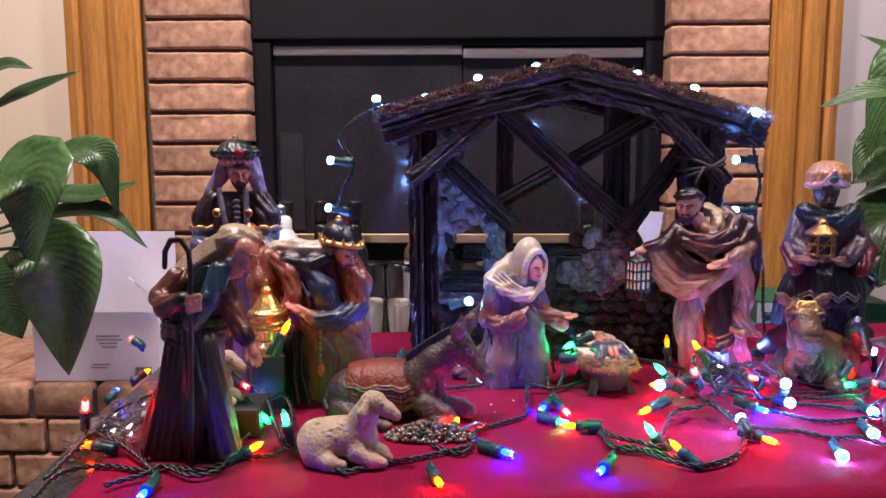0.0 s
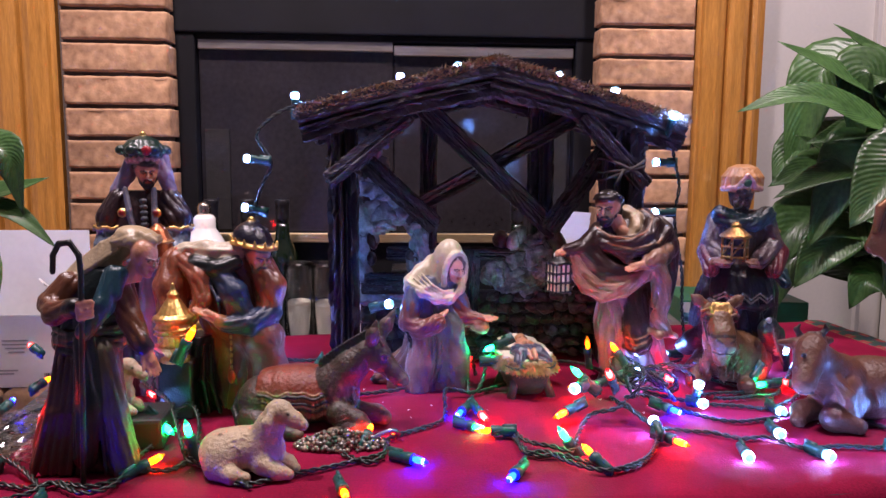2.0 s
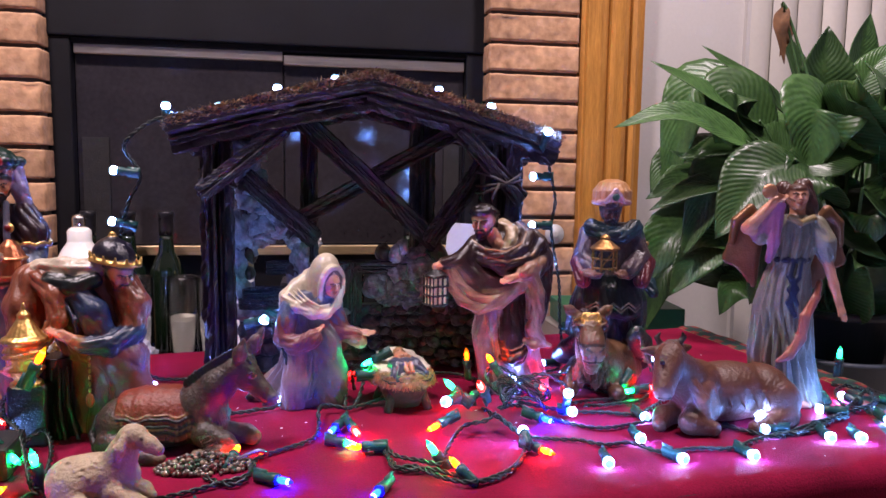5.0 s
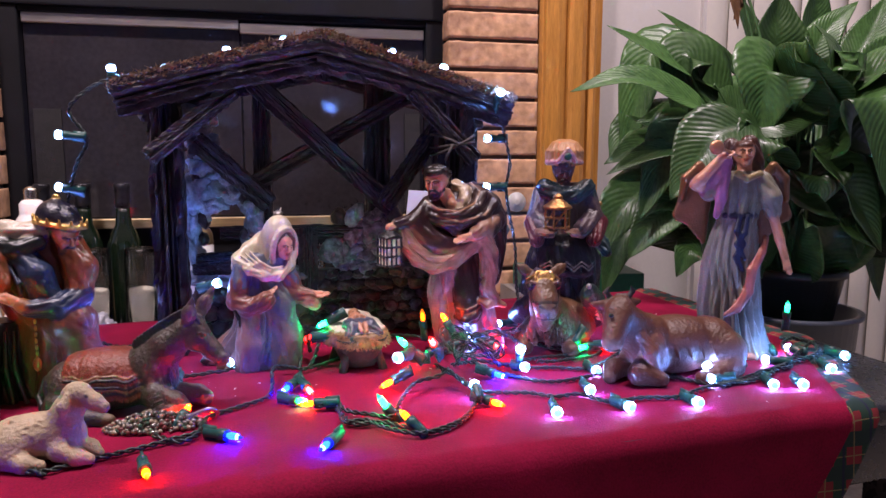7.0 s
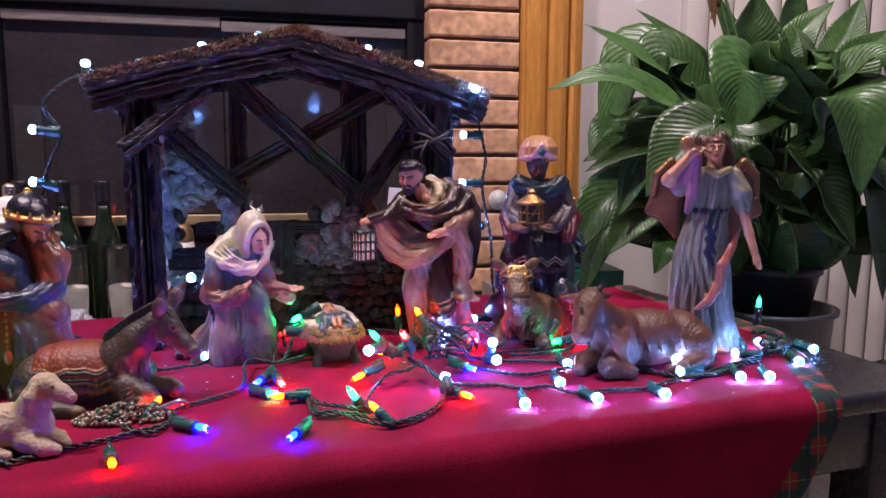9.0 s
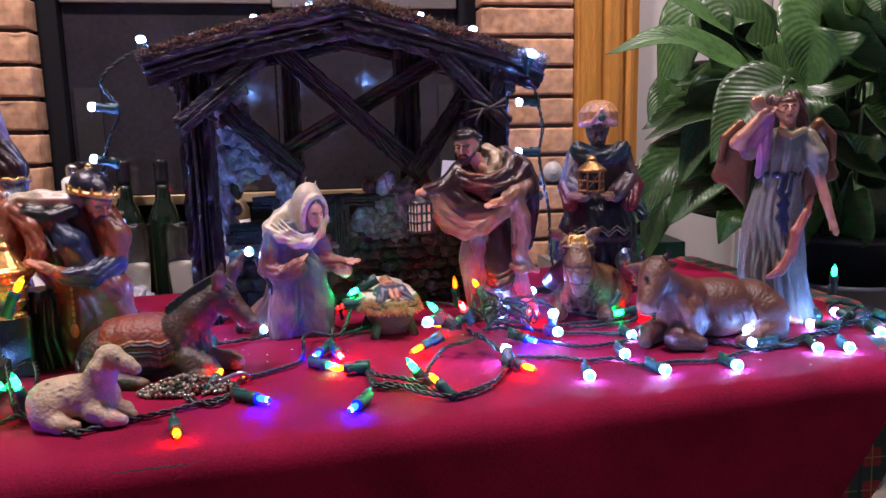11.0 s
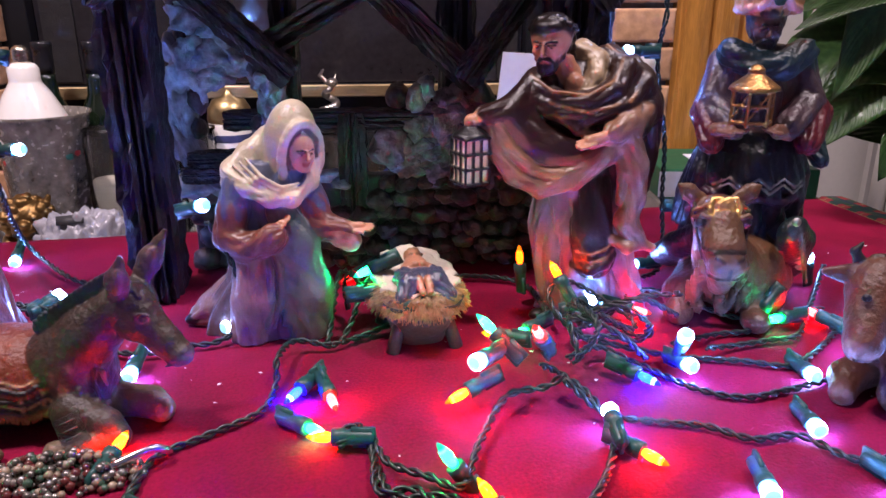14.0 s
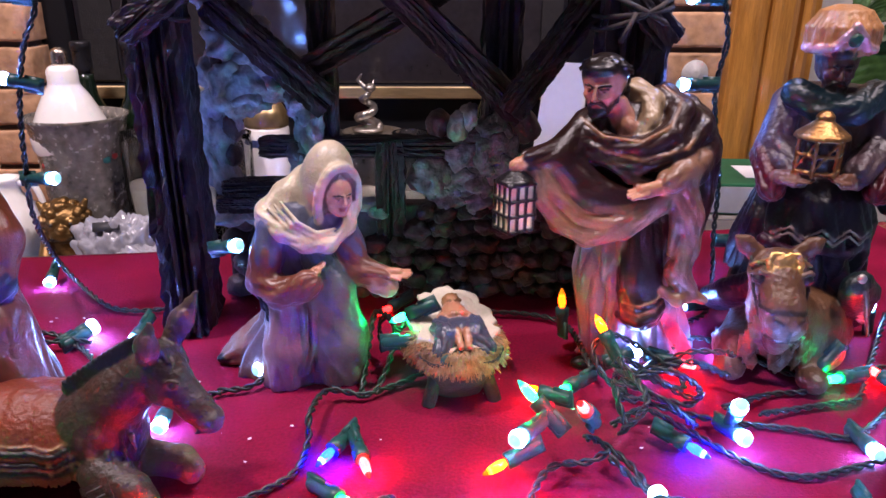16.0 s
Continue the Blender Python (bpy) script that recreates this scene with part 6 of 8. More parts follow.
# roof: a front and a back pair of logs, boards between, thatch over all
for y, sd in ((1.205, 20), (1.345, 24)):
    timber("roof_log", (0.008, y, 0.333), (0.268, y, 0.398), 0.044, 0.034, sd, bow=0.004, n=52, rings=56)
    timber("roof_log", (0.528, y + 0.028, 0.326), (0.258, y, 0.398), 0.044, 0.034, sd + 1, bow=-0.004, n=52, rings=56)
for side, sd in ((0, 30), (1, 40)):
    for i in range(5):
        t0 = 0.10 + 0.2 * i
        e, r = (Vector((0.012, 0, 0.345)), Vector((0.264, 0, 0.412))) if side == 0 else (Vector((0.524, 0, 0.338)), Vector((0.264, 0, 0.412)))
        c = e.lerp(r, t0)
        timber("roof_board", (c.x, 1.196 + 0.02 * side, c.z), (c.x, 1.352 + 0.02 * side, c.z), 0.052, 0.012, sd + i, rings=6)

bm = bmesh.new()
rnd = random.Random(7)
for i in range(15000):
    t = rnd.random()
    side = rnd.random() < 0.5
    e = Vector((0.004, 0, 0.355)) if side else Vector((0.532, 0.026, 0.349))
    r = Vector((0.266, 0, 0.425))
    y = rnd.choice((rnd.uniform(1.182, 1.215), rnd.uniform(1.182, 1.225), rnd.uniform(1.188, 1.365)))
    p = e.lerp(r, t) + Vector((rnd.uniform(-0.004, 0.004), y, rnd.uniform(-0.012, 0.002))) - ST
    d = Vector((rnd.gauss(0, 1), rnd.gauss(0, 1) - 0.3, rnd.uniform(0.0, 0.8))).normalized() * rnd.uniform(0.003, 0.008)
    w = d.cross(Vector((rnd.random(), rnd.random(), rnd.random()))).normalized() * rnd.uniform(0.0006, 0.0014)
    bm.faces.new((bm.verts.new(p - w), bm.verts.new(p + w), bm.verts.new(p + d)))
tagged(part("thatch", bm, THATCH, stable, "bristly brown thatch"), kind="stuff")

# rope lashings
for cx, cy, cz, rr in ((0.063, 1.228, 0.282, 0.0225), (0.447, 1.238, 0.280, 0.0300)):
    bm = bmesh.new()
    for lean in (0.5, -0.5, 0.15):
        tube(bm, [Vector((cx + rr * math.cos(a), cy + rr * 1.5 * math.sin(a), cz + lean * rr * math.cos(a))) - ST for a in [2 * math.pi * j / 20 for j in range(21)]], 0.0022, 6)
    tube(bm, [Vector(q) - ST for q in ((cx - 0.01, cy - rr * 1.5, cz), (cx - 0.016, cy - rr * 1.5 - 0.003, cz - 0.012), (cx - 0.02, cy - rr * 1.5, cz - 0.022))], 0.002, 6)
    part("rope", bm, ROPE, stable, "grey hemp lashing")


def stone(at, size, m, seed, parent=stable, lumpy=0.22):
    bm = bmesh.new()
    bmesh.ops.create_icosphere(bm, subdivisions=4 if lumpy > 0.5 else 3, radius=1.0)
    for v in bm.verts:
        n = v.co.normalized()
        k = 1 + lumpy * noise.noise(n * 1.6 + Vector((seed * 3.7, seed * 1.9, seed))) + 0.14 * noise.noise(n * 4 + Vector((seed, 0, 9))) + 0.09 * noise.noise(n * 9 + Vector((seed, 3, 9))) + 0.05 * noise.noise(n * 19 + Vector((seed, 5, 2)))
        v.co = Vector((n.x * size[0] * k, n.y * size[1] * k, n.z * size[2] * k))
    ob = part("stone", bm, m, parent)
    ob.matrix_basis = pose(*(Vector(at) - ST), 0, random.Random(seed).uniform(-25, 25), 0)
    return ob


k = 100
# pale stones round the little window
for x, z, sx, sz in ((0.094, 0.318, 0.018, 0.013), (0.092, 0.294, 0.016, 0.014), (0.104, 0.274, 0.015, 0.014), (0.114, 0.255, 0.018, 0.015), (0.098, 0.246, 0.016, 0.016),
                     (0.128, 0.236, 0.018, 0.014), (0.095, 0.218, 0.018, 0.018), (0.118, 0.214, 0.022, 0.014), (0.140, 0.214, 0.014, 0.013), (0.092, 0.190, 0.017, 0.018), (0.112, 0.198, 0.014, 0.010),
                     (0.082, 0.160, 0.009, 0.026), (0.083, 0.122, 0.010, 0.026), (0.098, 0.092, 0.020, 0.010), (0.126, 0.088, 0.022, 0.009), (0.165, 0.192, 0.014, 0.012), (0.170, 0.168, 0.010, 0.020), (0.166, 0.138, 0.012, 0.016)):
    k += 1
    stone((x, 1.300, z), (sx * 1.3, 0.022, sz * 1.28), GREYSTONE, k, lumpy=0.6)
for x, z, sx, sz in ((0.152, 0.222, 0.013, 0.012), (0.158, 0.204, 0.012, 0.011), (0.098, 0.172, 0.008, 0.013), (0.097, 0.146, 0.008, 0.010), (0.156, 0.148, 0.009, 0.012), (0.088, 0.268, 0.010, 0.010), (0.090, 0.232, 0.008, 0.009)):
    k += 1
    stone((x, 1.294, z), (sx, 0.014, sz), REDSTONE, k)
# dark footing under the window
for i in range(16):
    k += 1
    stone((0.092 + 0.024 * (i % 5) + 0.008 * (i // 5 % 2), 1.298, 0.012 + 0.024 * (i // 5)), (0.015, 0.016, 0.013), REDSTONE, k)
# low cobble wall on the other side
part("wall_core", box(Vector((0.195, 1.300, 0.0)) - ST, Vector((0.440, 1.322, 0.095)) - ST, 0.004), REDSTONE, stable)
part("wall_core", box(Vector((0.080, 1.306, 0.0)) - ST, Vector((0.185, 1.326, 0.118)) - ST, 0.004), REDSTONE, stable)
rnd = random.Random(3)
z = 0.007
for row in range(6):
    x, high = 0.196 + rnd.uniform(0, 0.01), 0
    while x < 0.440:
        w = rnd.uniform(0.0075, 0.0135)
        h = w * rnd.uniform(0.65, 0.95)
        x += w
        if not (row > 3 and x < 0.262):
            k += 1
            stone((x, 1.292 + rnd.uniform(-0.005, 0.004), z + rnd.uniform(-0.003, 0.003)), (w * 1.06, 0.012, h), REDSTONE, k, lumpy=0.42)
        x += w * 0.92
    z += 0.0165
for x, z, sx, sz in ((0.285, 0.122, 0.016, 0.016), (0.308, 0.118, 0.018, 0.015), (0.330, 0.122, 0.020, 0.018), (0.318, 0.146, 0.020, 0.017), (0.342, 0.148, 0.018, 0.018), (0.352, 0.124, 0.016, 0.016), (0.330, 0.100, 0.018, 0.012), (0.300, 0.102, 0.014, 0.012), (0.344, 0.170, 0.012, 0.012), (0.385, 0.085, 0.014, 0.014)):
    k += 1
    stone((x, 1.305, z), (sx * 1.3, 0.020, sz * 1.25), PINKSTONE, k, lumpy=0.6)
for x, z, sx, sz in ((0.308, 0.172, 0.010, 0.016), (0.318, 0.182, 0.009, 0.013), (0.216, 0.096, 0.016, 0.006), (0.232, 0.088, 0.012, 0.006), (0.200, 0.104, 0.010, 0.008)):
    k += 1
    stone((x, 1.298, z), (sx, 0.013, sz), GREYSTONE, k, lumpy=0.35)
for x, z, sx, sz in ((0.372, 0.172, 0.016, 0.020), (0.362, 0.195, 0.014, 0.014), (0.392, 0.118, 0.016, 0.018), (0.415, 0.09, 0.016, 0.018), (0.405, 0.14, 0.013, 0.016), (0.292, 0.150, 0.012, 0.013), (0.290, 0.172, 0.012, 0.014)):
    k += 1
    stone((x, 1.310, z), (sx, 0.015, sz), REDSTONE, k)

# ---- crib ----
STRAW = mat("golden_straw", (0.30, 0.18, 0.08), 0.6, vary=0.45, scale=160, bump=0.1, tint=(0.46, 0.30, 0.14))
LINEN = mat("cream_linen", (0.50, 0.45, 0.36), 0.75, vary=0.1, scale=40, bump=0.3, bscale=300)
CRIBWOOD = mat("dark_green_stained_wood", (0.018, 0.028, 0.022), 0.45, vary=0.3, scale=60, bump=0.5, bscale=200)
crib = thing("manger", (0.297, 1.122, 0), 8, "small dark wooden manger heaped with straw and cream linen", "manger", "nativity figurines")
for sx in (-1, 1):
    for sy in (-1, 1):
        bm = bmesh.new()
        tube(bm, [Vector((0.026 * sx, 0.030 * sy, 0)), Vector((0.017 * sx, 0.024 * sy, 0.030))], 0.0055, 8)
        part("leg", bm, CRIBWOOD, crib)
bm = bmesh.new()
rings = []
for z, a, b in ((0.004, 0.020, 0.028), (0.016, 0.025, 0.034), (0.036, 0.032, 0.043), (0.042, 0.034, 0.045), (0.038, 0.029, 0.040), (0.030, 0.02, 0.03)):
    rings.append([bm.verts.new((a * math.copysign(abs(math.cos(t)) ** 0.6, math.cos(t)) * (1 + 0.05 * noise.noise(Vector((t * 5, z * 200, 1)))), b * math.copysign(abs(math.sin(t)) ** 0.6, math.sin(t)), z)) for t in [2 * math.pi * j / 40 for j in range(40)]])
for a, b in zip(rings, rings[1:]):
    for i in range(40):
        bm.faces.new((a[i], a[(i + 1) % 40], b[(i + 1) % 40], b[i]))
bm.faces.new(rings[0][::-1])
bm.faces.new(rings[-1])
part("trough", bm, CRIBWOOD, crib)
bm = bmesh.new()
rnd = random.Random(12)
for i in range(1500):
    t = rnd.uniform(math.pi * 0.95, math.pi * 2.05)
    lay = rnd.random()
    c = Vector(((0.030 + 0.008 * lay) * math.cos(t), (0.040 + 0.008 * lay) * math.sin(t), 0.047 - 0.010 * lay))
    d = Vector((math.cos(t) + rnd.gauss(0, 0.35), math.sin(t) + rnd.gauss(0, 0.35), -0.2 - 1.3 * lay + rnd.gauss(0, 0.25))).normalized() * rnd.uniform(0.004, 0.009)
    tube(bm, [c - d * 0.6, c + Vector((0, 0, 0.0006)), c + d], rnd.uniform(0.0005, 0.0009), 4, lambda v: 1.2 - 0.7 * v)
tagged(part("straw", bm, STRAW, crib, "loose golden straw"), kind="stuff")
bm = bmesh.new()
bmesh.ops.create_uvsphere(bm, u_segments=48, v_segments=24, radius=1.0)
for v in bm.verts:
    n = v.co.copy()
    a = math.atan2(n.y, n.x)
    rim = math.sqrt(n.x * n.x + n.y * n.y)
    f = 1 + 0.07 * math.sin(9 * a) * rim + 0.06 * math.sin(17 * a + 2) * rim + 0.08 * noise.noise(n * 3)
    v.co = Vector((n.x * 0.034 * f, n.y * 0.043 * f + 0.008, 0.042 + n.z * 0.010 + 0.012 * max(0, n.y) + 0.006 * rim ** 4 + 0.002 * noise.noise(n * 7)))
part("linen", bm, LINEN, crib, "cream linen lining")

# ---- silver bead garland by the donkey ----
BEADS = [mat("silver_glass_bead", (0.24, 0.22, 0.20), 0.25, metal=0.7, vary=0.4, scale=300, bump=0.0),
         mat("pearl_bead", (0.26, 0.20, 0.14), 0.28, vary=0.3, scale=300, bump=0.0, coat=0.4),
         mat("green_glass_bead", (0.035, 0.075, 0.050), 0.15, vary=0.3, scale=300, bump=0.0, coat=0.5),
         mat("wine_glass_bead", (0.10, 0.022, 0.020), 0.15, vary=0.3, scale=300, bump=0.0, coat=0.5)]
garland = thing("bead_garland", (0.081, 0.946, 0), 0, "small heap of silvery bead garland on the cloth", "garland")
rnd = random.Random(5)
bm = bmesh.new()
unit = bmesh.new()
bmesh.ops.create_icosphere(unit, subdivisions=1, radius=1.0)
uv = [v.co.copy() for v in unit.verts]
uf = [[v.index for v in f.verts] for f in unit.faces]
unit.free()
for i in range(420):
    a = rnd.uniform(0, 6.283)
    r = math.sqrt(rnd.random())
    x, y = 0.047 * r * math.cos(a), 0.020 * r * math.sin(a)
    z = 0.003 + rnd.random() * 0.013 * (1 - r * r)
    s = rnd.uniform(0.0020, 0.0034)
    vs = [bm.verts.new(Vector((x, y, z)) + q * s) for q in uv]
    shade = rnd.choice((0, 0, 0, 1, 2, 3))
    for f in uf:
        bm.faces.new([vs[j] for j in f]).material_index = shade
tagged(part("bead_strand", bm, BEADS, garland), kind="stuff")
bm = bmesh.new()
tube(bm, spline([(0.03, -0.004, 0.01), (0.05, 0.006, 0.014), (0.058, 0.012, 0.008), (0.05, 0.02, 0.005)], 0.003), 0.0026, 8)
part("clasp", bm, mat("chrome_clasp", (0.7, 0.7, 0.72), 0.15, metal=1.0), garland, "bright chrome clasp")
TAG = glass("clear_plastic_tag", (0.85, 0.9, 1.0), 0.1)
tagc = thing("price_tag", (0.086, 0.962, 0.012), 20, "small clear plastic tag with dark print", "tag")
ob = part("sheet", box((-0.008, -0.0008, 0), (0.008, 0.0008, 0.020), 0.0006), TAG, tagc)
ob.matrix_basis = pose(0, 0, 0, -35, -18, 0)
INK = mat("dark_print", (0.03, 0.03, 0.035), 0.6, vary=0.1)
for i in range(3):
    q = part("print_bar", box((-0.005, -0.0014, 0.005 + 0.005 * i), (0.004, -0.0009, 0.0062 + 0.005 * i)), INK, ob)

# ---- light strings ----
WIRE = mat("dark_green_cord", (0.010, 0.020, 0.017), 0.36, vary=0.2, scale=60, bump=0.05)
SOCKET = mat("green_socket_plastic", (0.012, 0.060, 0.055), 0.38, vary=0.15, scale=60, bump=0.05)
HUES = {}


def lit_glass(name, tip, root, power, start):
    """Tinted glass, brightest where the diode sits near the socket."""
    m = bpy.data.materials.new(name)
    m.use_nodes = True
    t = m.node_tree
    b = t.nodes["Principled BSDF"]
    co = t.nodes.new("ShaderNodeTexCoord")
    sep3 = t.nodes.new("ShaderNodeSeparateXYZ")
    mr = t.nodes.new("ShaderNodeMapRange")
    mr.inputs["From Min"].default_value, mr.inputs["From Max"].default_value = start, start - 0.004
    mr.interpolation_type = "SMOOTHSTEP"
    mixc = t.nodes.new("ShaderNodeMix")
    mixc.data_type = "RGBA"
    mixc.inputs["A"].default_value, mixc.inputs["B"].default_value = (*tip, 1), (*root, 1)
    st = t.nodes.new("ShaderNodeMapRange")
    st.inputs["To Min"].default_value, st.inputs["To Max"].default_value = 1.25, power
    pw = t.nodes.new("ShaderNodeMath")
    pw.operation = "POWER"
    pw.inputs[1].default_value = 2.0
    L = t.links.new
    L(co.outputs["Object"], sep3.inputs[0])
    L(sep3.outputs[2], mr.inputs["Value"])
    L(mr.outputs["Result"], mixc.inputs["Factor"])
    L(mr.outputs["Result"], pw.inputs[0])
    L(pw.outputs[0], st.inputs["Value"])
    L(mixc.outputs["Result"], b.inputs["Emission Color"])
    L(st.outputs["Result"], b.inputs["Emission Strength"])
    b.inputs["Base Color"].default_value = (*[c * 0.5 for c in tip], 1)
    b.inputs["Roughness"].default_value = 0.12
    return m


for key, tip, colour, power in (("COOL", (0.36, 0.72, 1.0), (0.150, 0.30, 1.0), 740), ("BLUE", (0.03, 0.06, 1.0), (0.0001, 0.0007, 1.0), 1000), ("RED", (1.0, 0.03, 0.03), (1.0, 0.0016, 0.0016), 560),
                                ("GREEN", (0.02, 0.75, 0.36), (0.0016, 1.0, 0.13), 170), ("TEAL", (0.02, 0.80, 0.50), (0.0016, 1.0, 0.18), 280),
                                ("AMBER", (1.0, 0.42, 0.010), (1.0, 0.022, 0.0002), 150), ("ORANGE", (1.0, 0.20, 0.006), (1.0, 0.0060, 0.0002), 420), ("EMBER", (1.0, 0.03, 0.03), (1.0, 0.004, 0.004), 45), ("HONEY", (1.0, 0.22, 0.006), (1.0, 0.060, 0.002), 14)):
    HUES[key] = lit_glass("lit_" + key.lower() + "_bulb", tip, colour, power, 0.0042 if key == "COOL" else 0.0065)
COOL, BLUE, RED, GREEN, TEAL, AMBER, ORANGE, EMBER, HONEY = HUES.keys()

white_string = thing("light_string", (0.3, 1.15, 0.0), 0, "dark green cord with glowing cool white globe bulbs", "string lights", "string lights")
colour_string = thing("light_string", (0.3, 1.0, 0.0), 0, "dark green cord with glowing multicoloured pointed bulbs", "string lights", "string lights")

globe = lathe([(0.0015, -0.006), (0.0042, -0.0052), (0.0062, -0.0025), (0.0068, 0.0006), (0.0060, 0.0038), (0.0040, 0.0058), (0.0012, 0.0068)], 14)
bmesh.ops.scale(globe, vec=(0.82, 0.82, 0.82), verts=globe.verts[:])
globe = mesh_of(globe, "bulb")
cone = lathe([(0.0030, -0.011), (0.0044, -0.007), (0.0048, -0.003), (0.0042, 0.003), (0.0030, 0.008), (0.0018, 0.0115), (0.0006, 0.0135)], 12)
bmesh.ops.scale(cone, vec=(0.70, 0.70, 0.70), verts=cone.verts[:])
cone = mesh_of(cone, "bulb")
bodies = {k: (globe if k == "COOL" else cone).copy() for k in HUES}
for k, me in bodies.items():
    me.materials.append(HUES[k])
sock = join(lathe([(0.0034, -0.030), (0.0046, -0.0285), (0.0048, -0.012), (0.0056, -0.0115), (0.0058, -0.004), (0.0052, -0.0035)], 14), box((-0.0012, -0.0068, -0.031), (0.0012, 0.0068, -0.016)))
sock = mesh_of(sock, "socket")
sock.materials.append(SOCKET)


def bulb(string, hue, at, way):
    """A socket with its lit bulb, pointing along way."""
    s = part("socket", sock, None, string)
    turn = Vector(way).to_track_quat("Z", "Y").to_matrix().to_4x4()
    lift = 0.001 if hue == "COOL" else 0.004
    at = Vector(at)
    at.z = max(at.z, 0.0074)
    s.matrix_basis = Matrix.Translation(at - string.location) @ turn
    b = part("bulb", bodies[hue], None, s)
    b.matrix_basis = Matrix.Translation((0, 0, lift))


def cord(string, points):
    """Two insulated wires twisted about one another along the points."""
    line = spline([Vector(p) - string.location for p in points], 0.0025)
    bm = bmesh.new()
    for side in (0, math.pi):
        twisted, run = [], 0.0
        for k, q in enumerate(line):
            d = line[min(k + 1, len(line) - 1)] - line[max(k - 1, 0)]
            d = d.normalized() if d.length > 1e-9 else Vector((1, 0, 0))
            s = d.cross(Vector((0.1, 0.05, 1))).normalized()
            run += (line[k] - line[k - 1]).length if k else 0
            a = side + run * 2 * math.pi / 0.020
            p = q + 0.0015 * (math.cos(a) * s + math.sin(a) * d.cross(s))
            p.z = max(p.z, 0.0016)
            twisted.append(p)
        tube(bm, twisted, 0.00135, 5)
    part("cord", bm, WIRE, string)


bulb(white_string, COOL, (0.477, 0.889, 0.007), (-0.18, -0.98, 0.00))
bulb(white_string, COOL, (0.557, 0.888, 0.007), (0.22, -0.97, 0.04))
bulb(white_string, COOL, (0.635, 0.886, 0.007), (0.07, -1.00, 0.04))
bulb(white_string, COOL, (0.753, 0.922, 0.007), (-0.26, -0.96, 0.02))
bulb(white_string, COOL, (0.787, 0.916, 0.007), (-0.29, -0.96, 0.02))
bulb(white_string, COOL, (0.863, 0.961, 0.007), (-0.24, -0.97, -0.02))
bulb(white_string, COOL, (0.921, 1.005, 0.008), (0.16, -0.99, 0.00))
bulb(white_string, COOL, (0.876, 1.054, 0.007), (-0.04, 1.00, -0.04))
bulb(white_string, COOL, (0.808, 1.010, 0.007), (-0.73, 0.68, -0.05))
bulb(white_string, COOL, (0.698, 0.969, 0.018), (-0.28, 0.68, 0.68))
bulb(white_string, COOL, (0.694, 0.955, 0.006), (-1.00, 0.05, 0.00))
bulb(white_string, COOL, (0.630, 1.042, 0.020), (-0.11, 0.88, 0.46))
bulb(white_string, COOL, (0.576, 1.013, 0.007), (0.06, -1.00, 0.03))
bulb(white_string, COOL, (0.539, 0.947, 0.007), (-0.08, -1.00, 0.03))
bulb(white_string, COOL, (0.483, 1.025, 0.036), (-0.07, -0.52, 0.85))
bulb(white_string, COOL, (0.487, 1.021, 0.015), (0.22, -0.96, 0.18))
bulb(white_string, COOL, (0.327, 0.978, 0.048), (-0.64, -0.76, 0.09))
bulb(white_string, COOL, (0.444, 1.130, 0.022), (0.92, 0.36, 0.14))
bulb(white_string, COOL, (0.513, 1.218, 0.020), (-0.97, -0.24, 0.00))
bulb(white_string, COOL, (0.529, 1.154, 0.007), (-0.17, -0.98, -0.05))
bulb(white_string, COOL, (0.585, 1.110, 0.012), (-0.58, -0.04, -0.81))
bulb(white_string, COOL, (0.676, 1.194, 0.030), (-0.24, -0.14, 0.96))
bulb(white_string, COOL, (0.141, 1.134, 0.008), (-0.68, -0.74, 0.00))
bulb(white_string, COOL, (0.086, 1.057, 0.008), (-0.04, -0.98, -0.17))
bulb(white_string, COOL, (-0.025, 1.213, 0.009), (0.59, 0.78, 0.20))
bulb(white_string, COOL, (-0.107, 1.314, 0.009), (0.10, -0.92, -0.38))
bulb(white_string, COOL, (0.410, 0.963, 0.016), (0.06, 0.99, 0.12))
bulb(white_string, COOL, (0.125, 1.158, 0.105), (0.81, -0.51, 0.30))
bulb(white_string, COOL, (-0.046, 1.237, 0.139), (0.98, -0.20, 0.05))
bulb(white_string, COOL, (0.601, 1.297, 0.055), (1.00, 0.00, -0.05))
bulb(white_string, COOL, (-0.004, 1.250, 0.375), (-0.05, 0.00, 1.00))
bulb(white_string, COOL, (-0.067, 1.237, 0.290), (-1.00, 0.00, 0.10))
bulb(white_string, COOL, (-0.072, 1.241, 0.223), (-0.98, 0.00, 0.22))
bulb(white_string, COOL, (0.067, 1.214, 0.373), (0.10, -0.20, 0.98))
bulb(white_string, COOL, (0.139, 1.271, 0.405), (0.00, 0.20, 0.98))
bulb(white_string, COOL, (0.216, 1.219, 0.414), (-0.10, -0.20, 0.98))
bulb(white_string, COOL, (0.368, 1.288, 0.412), (0.00, 0.20, 0.98))
bulb(white_string, COOL, (0.431, 1.224, 0.385), (0.10, -0.20, 0.98))
bulb(white_string, COOL, (0.508, 1.205, 0.352), (0.20, -0.50, 0.85))
bulb(white_string, COOL, (0.508, 1.269, 0.290), (-1.00, 0.00, 0.00))
bulb(white_string, COOL, (0.501, 1.246, 0.219), (-1.00, 0.00, 0.00))
bulb(white_string, COOL, (0.530, 1.262, 0.155), (-0.55, -0.82, 0.14))
bulb(white_string, COOL, (0.026, 1.177, 0.012), (-0.29, -0.86, -0.43))
bulb(white_string, COOL, (-0.020, 1.205, 0.010), (0.49, 0.86, 0.12))
bulb(white_string, COOL, (-0.138, 1.000, 0.008), (0.06, 1.00, 0.06))
